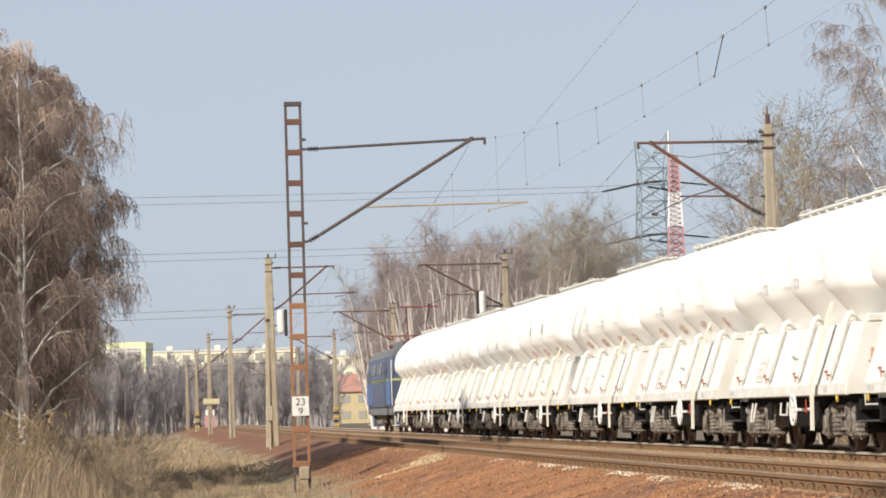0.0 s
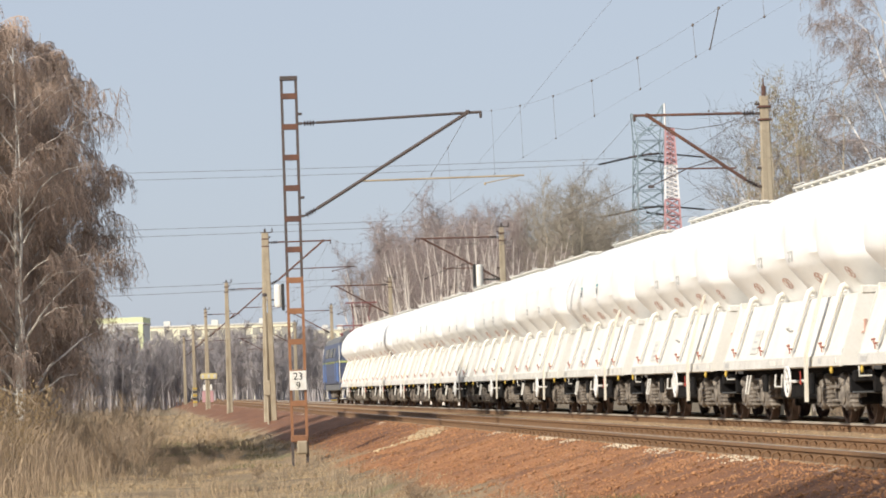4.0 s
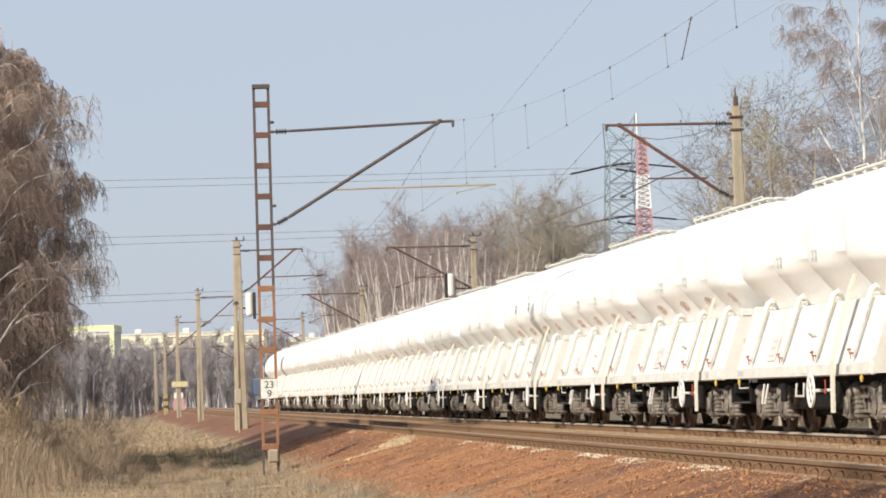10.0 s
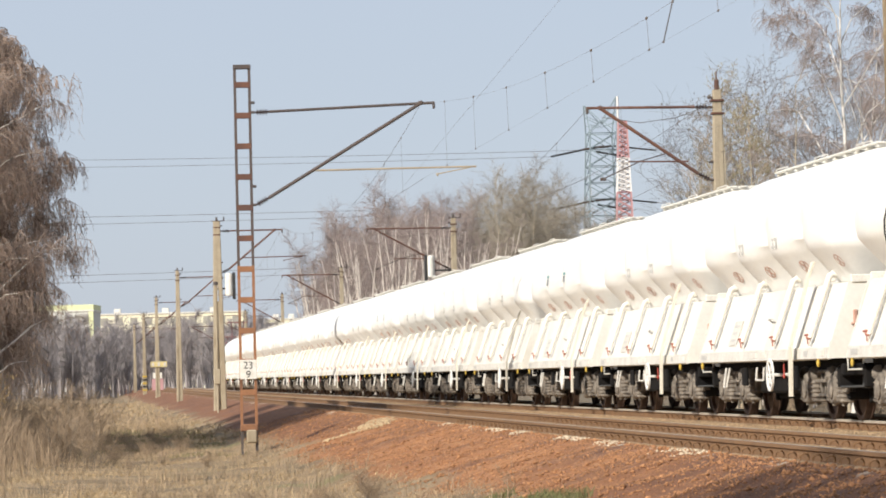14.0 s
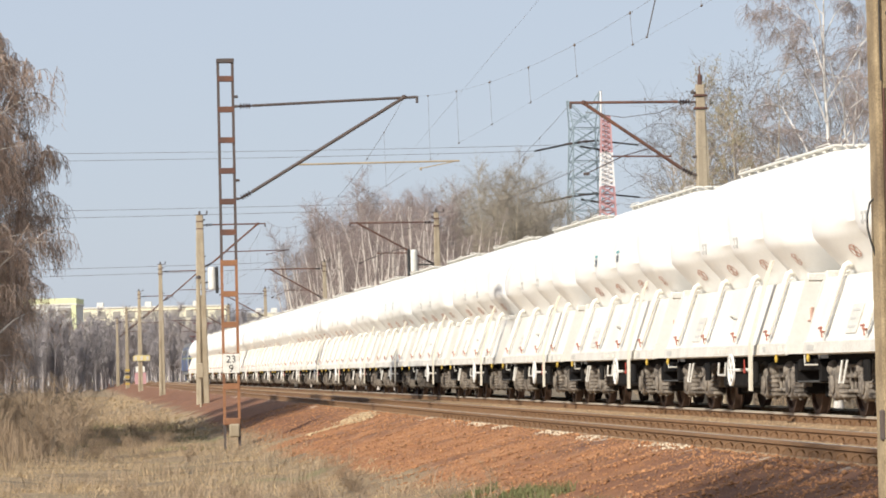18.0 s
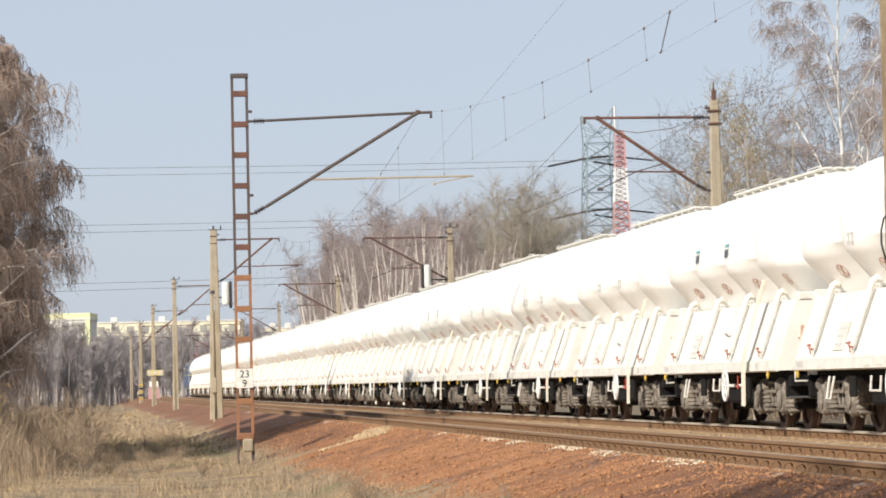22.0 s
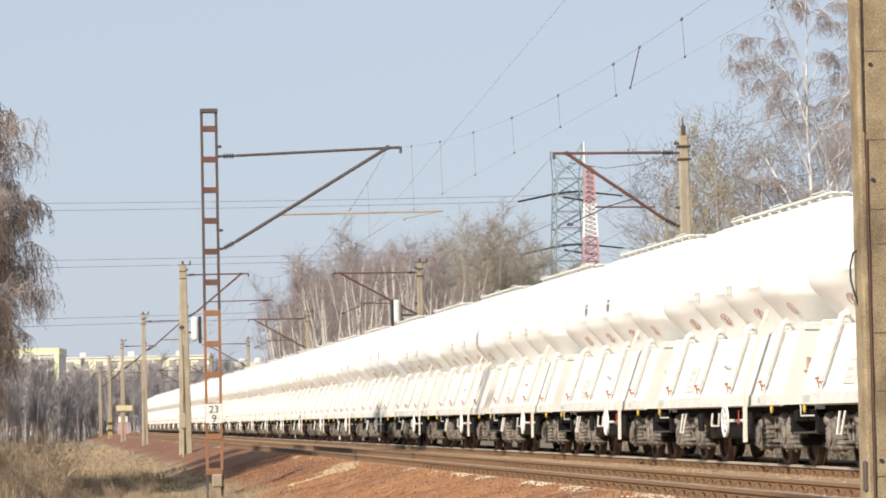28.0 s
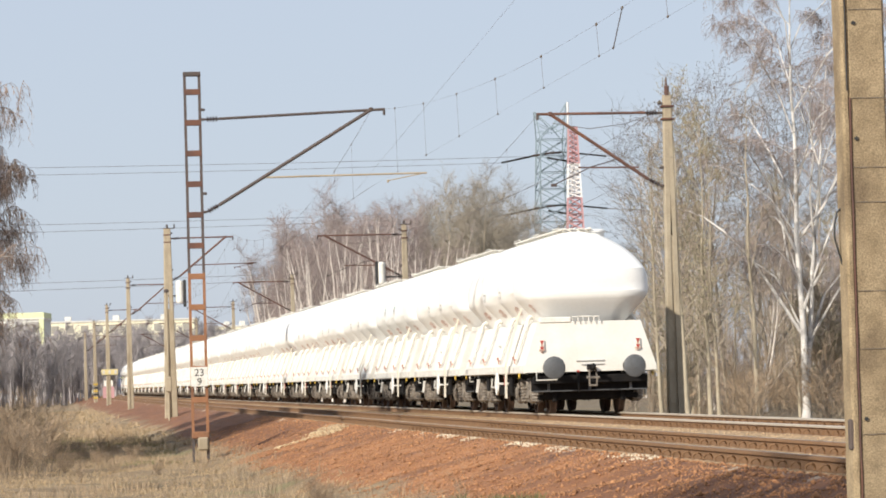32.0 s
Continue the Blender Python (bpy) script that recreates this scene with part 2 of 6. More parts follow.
M_BUD = material("yellow_green_buds", (0.255, 0.225, 0.135), (0.205, 0.180, 0.110), 0.9, scale=2, fine=20, bump=0, rand=0.3)
M_CATKIN = material("russet_catkins", (0.405, 0.282, 0.200), (0.310, 0.215, 0.155), 0.9, scale=2, fine=20, bump=0, rand=0.3)
M_GRASS = material("dry_grass_blades", (0.440, 0.325, 0.190), (0.290, 0.210, 0.120), 0.9, scale=0.6, fine=8, bump=0, rand=0.35)
M_REED = material("dead_reed_stalks", (0.340, 0.250, 0.165), (0.225, 0.163, 0.108), 0.9, scale=0.6, fine=8, bump=0, rand=0.35)
M_GREEN = material("fresh_grass_blades", (0.115, 0.130, 0.050), (0.200, 0.175, 0.080), 0.9, scale=0.6, fine=8, bump=0, rand=0.3)
M_BLUE = material("blue_loco_paint", (0.055, 0.135, 0.360), (0.045, 0.100, 0.270), 0.4, scale=2, fine=30, bump=0.03)
M_NAVY = material("dark_navy_loco_end", (0.075, 0.092, 0.150), (0.055, 0.068, 0.115), 0.5, scale=2, fine=30, bump=0.03)
M_LIME = material("yellow_green_band", (0.420, 0.460, 0.170), (0.360, 0.380, 0.160), 0.5, bump=0)
M_ROOF = material("grey_loco_roof", (0.16, 0.16, 0.16), (0.1, 0.1, 0.1), 0.7, scale=2, fine=30, bump=0.05)
M_PANTO = material("red_pantograph", (0.240, 0.055, 0.055), (0.180, 0.050, 0.050), 0.5, bump=0)
# distance haze is mixed into the pylon grey and the mast red
M_TOWER = material("grey_green_galvanised_steel", (0.240, 0.300, 0.330), (0.200, 0.255, 0.285), 0.7, bump=0)
M_MASTRED = material("faded_red_mast_paint", (0.480, 0.270, 0.275), (0.420, 0.245, 0.250), 0.6, bump=0)
M_MASTWHITE = material("white_mast_paint", (0.75, 0.73, 0.72), (0.65, 0.62, 0.6), 0.6, bump=0)
M_CREAM = material("cream_render", (0.770, 0.730, 0.550), (0.690, 0.650, 0.490), 0.9, scale=0.15, fine=3, bump=0)
M_LIMEWALL = material("yellow_green_render", (0.680, 0.710, 0.420), (0.620, 0.650, 0.400), 0.9, scale=0.15, fine=3, bump=0)
M_PALEWALL = material("pale_grey_render", (0.640, 0.640, 0.600), (0.540, 0.540, 0.500), 0.9, scale=0.15, fine=3, bump=0)
M_PANE = material("dark_window_glass", (0.36, 0.34, 0.29), (0.30, 0.29, 0.26), 0.1, bump=0)
M_TILE = material("red_roof_tiles", (0.460, 0.230, 0.180), (0.380, 0.190, 0.150), 0.9, scale=0.5, fine=6, bump=0)


def ground_material():
    """Red ash and earth on the banks, darkened for shade in two stretches, straw-coloured turf beside them, with green
    and bare patches.
    """
    m = bpy.data.materials.new("earth_and_dry_turf")
    m.use_nodes = True
    nt = m.node_tree
    b = nt.nodes["Principled BSDF"]
    tc = nt.nodes.new("ShaderNodeTexCoord")

    def tex(scale, detail=6.0, rough=0.6):
        n = nt.nodes.new("ShaderNodeTexNoise")
        n.inputs["Scale"].default_value, n.inputs["Detail"].default_value, n.inputs["Roughness"].default_value = scale, detail, rough
        nt.links.new(tc.outputs["Object"], n.inputs["Vector"])
        return n.outputs[0]

    def rng(v, a, c, lo=0.0, hi=1.0):
        r = nt.nodes.new("ShaderNodeMapRange")
        for k, x in zip(("From Min", "From Max", "To Min", "To Max"), (a, c, lo, hi)):
            r.inputs[k].default_value = x
        nt.links.new(v, r.inputs["Value"])
        return r.outputs[0]

    def mixc(f, a, c, blend="MIX"):
        x = nt.nodes.new("ShaderNodeMix")
        x.data_type, x.blend_type = "RGBA", blend
        for i, v in ((0, f), (6, a), (7, c)):
            if isinstance(v, tuple):
                x.inputs[i].default_value = (*v, 1)
            elif isinstance(v, float):
                x.inputs[i].default_value = v
            else:
                nt.links.new(v, x.inputs[i])
        return x.outputs[2]

    def math2(op, a, c):
        x = nt.nodes.new("ShaderNodeMath")
        x.operation = op
        for i, v in ((0, a), (1, c)):
            if isinstance(v, float):
                x.inputs[i].default_value = v
            else:
                nt.links.new(v, x.inputs[i])
        return x.outputs[0]

    dot = nt.nodes.new("ShaderNodeVectorMath")
    dot.operation = "DOT_PRODUCT"
    nt.links.new(tc.outputs["Object"], dot.inputs[0])
    dot.inputs[1].default_value = N
    lat = math2("SUBTRACT", dot.outputs["Value"], float(ORG.dot(N)))
    d = math2("SUBTRACT", float(NEAR), lat)                      # metres left of the near track
    d2 = math2("ADD", d, rng(tex(0.45), 0.2, 0.8, -1.0, 1.0))
    red = mixc(rng(tex(1.1), 0.35, 0.65), (0.390, 0.178, 0.072), (0.255, 0.106, 0.043))
    red = mixc(rng(tex(0.33), 0.5, 0.68), red, (0.115, 0.055, 0.036))
    red = mixc(rng(tex(7.0, 3.0), 0.55, 0.72, 0.0, 0.7), red, (0.42, 0.25, 0.14))
    run = nt.nodes.new("ShaderNodeVectorMath")
    run.operation = "DOT_PRODUCT"
    nt.links.new(tc.outputs["Object"], run.inputs[0])
    run.inputs[1].default_value = U
    ash = rng(math2("ADD", run.outputs["Value"], rng(tex(0.5), 0.2, 0.8, -7.0, 7.0)), 31.0, 41.0, 0.9, 0.0)   # tree shade painted into the earth colour on one stretch of the bank
    red = mixc(ash, red, mixc(rng(tex(1.6), 0.35, 0.65), (0.185, 0.078, 0.036), (0.105, 0.045, 0.024)))
    shaded_earth = rng(math2("ADD", run.outputs["Value"], rng(tex(0.7), 0.2, 0.8, -5.0, 5.0)), 72.0, 78.0, 0.0, 0.75)     # darker earth beyond the spill, with tree shade painted in
    red = mixc(shaded_earth, red, mixc(rng(tex(2.1), 0.35, 0.65), (0.20, 0.085, 0.042), (0.105, 0.046, 0.028)))
    turf = mixc(rng(tex(0.8), 0.35, 0.65), (0.330, 0.240, 0.140), (0.195, 0.138, 0.080))
    turf = mixc(rng(tex(0.21), 0.55, 0.7), turf, (0.10, 0.078, 0.05))
    turf = mixc(rng(tex(0.3, 5.0), 0.58, 0.72, 0.0, 0.7), turf, (0.15, 0.17, 0.06))
    col = mixc(rng(d2, 3.15, 3.7), red, turf)
    farside = rng(lat, 2.0, 3.5)
    leaf = mixc(rng(tex(0.9), 0.35, 0.65), (0.21, 0.16, 0.10), (0.13, 0.10, 0.06))
    col = mixc(farside, col, leaf)
    pale = math2("MULTIPLY", rng(math2("ABSOLUTE", math2("SUBTRACT", d, 1.38), 0.0), 0.05, 0.2, 1.0, 0.0), rng(tex(0.6), 0.55, 0.62))
    col = mixc(pale, col, (0.56, 0.46, 0.34))
    col = mixc(1.0, col, rng(tex(22.0, 4.0), 0.25, 0.75, 0.75, 1.2), "MULTIPLY")
    nt.links.new(col, b.inputs["Base Color"])
    b.inputs["Roughness"].default_value = 0.95
    bp = nt.nodes.new("ShaderNodeBump")
    bp.inputs["Strength"].default_value, bp.inputs["Distance"].default_value = 0.8, 0.06
    nt.links.new(tex(9.0, 8.0, 0.7), bp.inputs["Height"])
    nt.links.new(bp.outputs[0], b.inputs["Normal"])
    return m


M_GROUND = ground_material()


# ---- mesh tools ----
class Build:
    """Collects vertices and faces of one mesh."""

    def __init__(self):
        self.v, self.f = [], []

    def add(self, verts, faces):
        k = len(self.v)
        self.v.extend(tuple(p) for p in verts)
        self.f.extend([tuple(i + k for i in q) for q in faces])
        return self

    def join(self, other, m=None):
        return self.add([(m @ Vector(p)) if m else p for p in other.v], other.f)

    def box(self, c, size, ch=0.0, m=None):
        """A box with chamfered edges."""
        hx, hy, hz = (a / 2 for a in size)
        if ch <= 0:
            vs = [(x, y, z) for x in (-hx, hx) for y in (-hy, hy) for z in (-hz, hz)]
            fs = [(0, 1, 3, 2), (4, 6, 7, 5), (0, 4, 5, 1), (2, 3, 7, 6), (0, 2, 6, 4), (1, 5, 7, 3)]
        else:
            ch = min(ch, hx * 0.9, hy * 0.9, hz * 0.9)
            vs, fs, ix = [], [], {}
            for x in (-1, 1):
                for y in (-1, 1):
                    for z in (-1, 1):
                        for ax in range(3):
                            p = [x * (hx - ch), y * (hy - ch), z * (hz - ch)]
                            p[ax] += (x, y, z)[ax] * ch
                            ix[x, y, z, ax] = len(vs)
                            vs.append(p)
                        t = [ix[x, y, z, a] for a in range(3)]
                        fs.append(t if x * y * z > 0 else t[::-1])
            for ax in range(3):
                o = [a for a in range(3) if a != ax]
                for sg in (-1, 1):
                    q = []
                    for a, b in ((-1, -1), (1, -1), (1, 1), (-1, 1)):
                        k = [0, 0, 0]
                        k[ax], k[o[0]], k[o[1]] = sg, a, b
                        q.append(ix[(*k, ax)])
                    fs.append(q if (sg > 0) != (ax == 1) else q[::-1])
                for a in (-1, 1):
                    for b in (-1, 1):
                        k0, k1 = [0, 0, 0], [0, 0, 0]
                        k0[ax], k1[ax] = -1, 1
                        for k in (k0, k1):
                            k[o[0]], k[o[1]] = a, b
                        fs.append([ix[(*k0, o[0])], ix[(*k1, o[0])], ix[(*k1, o[1])], ix[(*k0, o[1])]])
        vs = [Vector(c) + Vector(p) if m is None else m @ (Vector(c) + Vector(p)) for p in vs]
        return self.add(vs, fs)

    def tube(self, pts, radii, n=6, cap=True):
        """A tube along points."""
        pts = [Vector(p) for p in pts]
        if not hasattr(radii, "__len__"):
            radii = [radii] * len(pts)
        vs, fs, side = [], [], None
        for i, p in enumerate(pts):
            d = (pts[min(i + 1, len(pts) - 1)] - pts[max(i - 1, 0)]).normalized()
            if side is None:
                side = d.orthogonal().normalized()
            side = (side - d * side.dot(d)).normalized()
            up = d.cross(side)
            for k in range(n):
                a = 2 * math.pi * k / n
                vs.append(p + (side * math.cos(a) + up * math.sin(a)) * radii[i])
        for i in range(len(pts) - 1):
            for k in range(n):
                a, b = i * n + k, i * n + (k + 1) % n
                fs.append((a, b, b + n, a + n))
        if cap:
            fs.append(tuple(range(n))[::-1])
            fs.append(tuple((len(pts) - 1) * n + k for k in range(n)))
        return self.add(vs, fs)

    def lathe(self, prof, m, n=20):
        """A turned body about z: (radius, height) pairs, at the pose m."""
        vs, fs = [], []
        for r, z in prof:
            for k in range(n):
                a = 2 * math.pi * k / n
                vs.append(m @ Vector((r * math.cos(a), r * math.sin(a), z)))
        for i in range(len(prof) - 1):
            for k in range(n):
                a, b = i * n + k, i * n + (k + 1) % n
                fs.append((a, b, b + n, a + n))
        fs.append(tuple(range(n))[::-1])
        fs.append(tuple((len(prof) - 1) * n + k for k in range(n)))
        return self.add(vs, fs)

    def extrude(self, prof, y0, y1):
        """A profile of (x, z) pairs drawn out along y."""
        n = len(prof)
        vs = [(x, y, z) for y in (y0, y1) for x, z in prof]
        fs = [(k, (k + 1) % n, (k + 1) % n + n, k + n) for k in range(n)]
        fs += [tuple(range(n))[::-1], tuple(range(n, 2 * n))]
        return self.add(vs, fs)


def mesh(name, b, mat, smooth_angle=None):
    me = bpy.data.meshes.new(name)
    me.from_pydata(b.v, [], b.f)
    me.materials.append(mat)
    if smooth_angle:
        me.polygons.foreach_set("use_smooth", [True] * len(me.polygons))
        me.set_sharp_from_angle(angle=radians(smooth_angle))
    me.update()
    return me


def part(name, b, mat, parent, label="", sm=None, m=None):
    """One mesh object under a thing or a part."""
    ob = new(name, b if isinstance(b, bpy.types.Mesh) else mesh(name, b, mat, sm))
    ob.parent = parent
    if m is not None:
        ob.matrix_basis = m
    if label:
        ob["label"] = label
    return ob


def solo(name, b, mat, m=None, sm=None):
    ob = new(name, mesh(name, b, mat, sm))
    if m is not None:
        ob.matrix_basis = m
    return ob


def empty(name, m=None):
    ob = new(name)
    ob.empty_display_size = 0.3
    if m is not None:
        ob.matrix_basis = m
    return ob


def sheet(name, verts, tris, mat):
    """A mesh from arrays of vertices and triangles."""
    me = bpy.data.meshes.new(name)
    me.vertices.add(len(verts))
    me.vertices.foreach_set("co", np.asarray(verts, np.float32).ravel())
    n = len(tris)
    me.loops.add(n * 3)
    me.loops.foreach_set("vertex_index", np.asarray(tris, np.int32).ravel())
    me.polygons.add(n)
    me.polygons.foreach_set("loop_start", np.arange(0, n * 3, 3, dtype=np.int32))
    me.materials.append(mat)
    me.update(calc_edges=True)
    return new(name, me)


# ---- ground ----
def steps(*spans):
    out = []
    for a, b, st in spans:
        n = max(1, round(abs(b - a) / st))
        out += [a + (b - a) * i / n for i in range(n)]
    return out + [spans[-1][1]]


def make_ground():
    ss = steps((-400, -40, 60), (-40, 12, 4), (12, 24, 1.0), (24, 110, 0.4), (110, 220, 1.2), (220, 500, 8), (500, 3600, 150))
    ls = steps((-2500, -160, 150), (-160, -40, 12), (-40, -18, 1.5), (-18, -9, 0.4), (-9, -4.9, 0.1), (-4.9, 2.2, 0.71), (2.2, 12, 0.7), (12, 40, 4), (40, 200, 20), (200, 2500, 230))
    b = Build()
    for s in ss:
        for l in ls:
            p = ORG + U * s + N * l
            b.v.append((p.x, p.y, ground_z(s, l)))
    w = len(ls)
    for i in range(len(ss) - 1):
        for j in range(w - 1):
            a = i * w + j
            b.f.append((a, a + 1, a + w + 1, a + w))
    g = solo("ground", b, M_GROUND, sm=60)
    tagged(g, "dry straw-coloured field and red earth railway bank", "ground", kind="structure")


make_ground()


def make_tracks():
    # the gravel bed under both tracks
    b = Build()
    prof = [(NEAR - 1.6, -0.36), (NEAR - 1.3, -0.125), (NEAR - 1.05, -0.105), (NEAR + 1.5, -0.085), (-1.9, -0.085), (1.35, -0.105), (1.75, -0.15), (2.5, -0.5)]
    ss = steps((-60, 20, 8), (20, 130, 0.8), (130, 400, 6), (400, 1200, 100))
    for s in ss:
        for i, (l, z) in enumerate(prof):
            w = 0.03 * noise.noise((s * 0.9, l * 2, 1.0)) if 0 < i < len(prof) - 1 else 0
            dl = 0.10 * noise.noise((s * 0.5, 9.0 + i, 2.0)) if i < 2 else 0
            p = ORG + U * s + N * (l + dl)
            b.v.append((p.x, p.y, z + w))
    k = len(prof)
    for i in range(len(ss) - 1):
        for j in range(k - 1):
            a = i * k + j
            b.f.append((a, a + 1, a + k + 1, a + k))
    bed = solo("ballast_bed", b, M_BALLAST, sm=60)
    tagged(bed, "brown gravel ballast bed under two railway tracks", "ballast", kind="structure")
    # rails
    head = [(-0.036, -0.008), (-0.028, 0.0), (0.028, 0.0), (0.036, -0.008), (0.036, -0.038), (0.009, -0.05), (0.009, -0.135), (0.07, -0.15), (0.07, -0.165),
            (-0.07, -0.165), (-0.07, -0.15), (-0.009, -0.135), (-0.009, -0.05), (-0.036, -0.038)]
    for lat, what in ((NEAR, "near"), (0.0, "far")):
        for sg in (-1, 1):
            rb = Build().extrude(head, -60, 1200)
            r = solo("rail", rb, M_RAILRUST, on_line(0, lat + sg * 0.7535, RAIL_Z))
            tagged(r, "long rust-brown steel rail with a worn bright head", "rail", "rails of the two tracks", "structure")
            if lat:
                tb = Build().extrude([(-0.024, 0.0005), (0.024, 0.0005), (0.024, 0.003), (-0.024, 0.003)], -60, 1200)
            else:                       # the busier track: the side of the head is polished too
                tb = Build().extrude([(-0.040, -0.030), (-0.0365, -0.030), (-0.0365, -0.006), (-0.028, 0.001), (0.03, 0.001), (0.03, 0.004), (-0.030, 0.004), (-0.040, -0.005)], -60, 1200)
            part("running_surface", tb, M_RAILTOP if lat else M_RAILWORN, r, "bright worn steel running surface")


make_tracks()


# ---- masts of the overhead line ----
def insulator(b, p, q, r=0.065, n=4):
    """A short rod insulator with sheds between two points."""
    p, q = Vector(p), Vector(q)
    d = (q - p).normalized()
    ln = (q - p).length
    m = Matrix.Translation(p) @ d.to_track_quat("Z", "Y").to_matrix().to_4x4()
    prof = [(0.02, 0)]
    for i in range(n):
        z = ln * (0.12 + 0.76 * i / n)
        prof += [(0.022, z), (r, z + ln * 0.05), (r, z + ln * 0.09), (0.022, z + ln * 0.15)]
    prof += [(0.02, ln)]
    b.lathe(prof, m, 10)


def bracket(mast, reach, zt, zl, tip_up=0.14, mat=None, reg=True, side=1, gap=0.25):
    """The cantilever of one track: top stay, slanting strut, insulators and steady arm, reaching to the given side."""
    mat = mat or M_GREYSTEEL
    k = side
    b = Build()
    insulator(b, (k * gap, 0, zt), (k * (gap + 0.35), 0, zt + 0.01))
    part("insulator", b, M_INSUL, mast, "brown porcelain insulator")
    b = Build()
    insulator(b, (k * gap, 0, zl), (k * (gap + 0.3), 0, zl + 0.16))
    part("insulator", b, M_INSUL, mast, "brown porcelain insulator")
    b = Build().tube([(k * (gap + 0.33), 0, zt + 0.01), (k * (reach + 0.12), 0, zt + tip_up)], 0.032, 8)
    part("top_stay", b, mat, mast)
    b = Build().tube([(k * (gap + 0.28), 0, zl + 0.15), (k * (reach - 0.22), 0, zt + tip_up - 0.02)], 0.04, 8)
    b.box((k * (reach - 0.2), 0, zt + tip_up), (0.1, 0.1, 0.1), 0.02)
    part("strut", b, mat, mast)
    b = Build().box((k * (reach + 0.10), 0, zt + tip_up - 0.06), (0.06, 0.06, 0.16), 0.015)
    part("wire_clamp", b, M_GREYSTEEL, mast)
    for z in (zt, zl, zt + 0.22, zl + 0.42):
        part("wall_fitting", Build().box((k * gap * 0.82, 0, z), (0.12, 0.1, 0.06), 0.015), M_GREYSTEEL, mast)
    if reg and side < 0:
        z0 = zl + 0.13 + (zt + tip_up - zl - 0.17) * 0.2
        part("steady_arm", Build().tube([(k * reach * 0.24, 0, z0), (k * reach * 0.72, 0, z0 + 0.02)], 0.02, 8), M_RUST, mast)
        b = Build().tube([(k * reach * 0.38, 0, z0 + 0.22), (k * reach * 0.62, 0, z0 + 0.03), (k * reach * 0.94, 0, z0 - 0.40)], 0.014, 6)
        b.box((k * reach * 0.92, 0, z0 - 0.38), (0.14, 0.05, 0.07), 0.01)
        part("registration_arm", b, M_GREYSTEEL, mast)
        b = Build().tube([(k * (reach - 0.25), 0, zt - 0.2), (k * reach * 0.62, 0, zt - 0.34), (k * reach * 0.34, 0, zt - 0.24), (k * reach * 0.12, 0, zt - 0.02)], 0.008, 5)
        part("jumper_wire", b, M_WIRE, mast)
    elif reg:
        f = 0.30
        j = (k * (gap + 0.28 + (reach - 0.5 - gap) * f), 0, zl + 0.13 + (zt + tip_up - zl - 0.17) * f)
        b = Build().tube([j, (k * (reach + 1.05), 0, j[2] + 0.03)], 0.022, 8)
        b.tube([(k * (reach + 1.0), 0, j[2] + 0.03), (k * (reach + 0.15), 0, j[2] - 0.13)], 0.013, 6)
        b.box((k * (reach + 0.15), 0, j[2] - 0.14), (0.05, 0.05, 0.07), 0.01)
        part("steady_arm", b, M_CONC if mat is M_GREYSTEEL else M_RUST, mast)


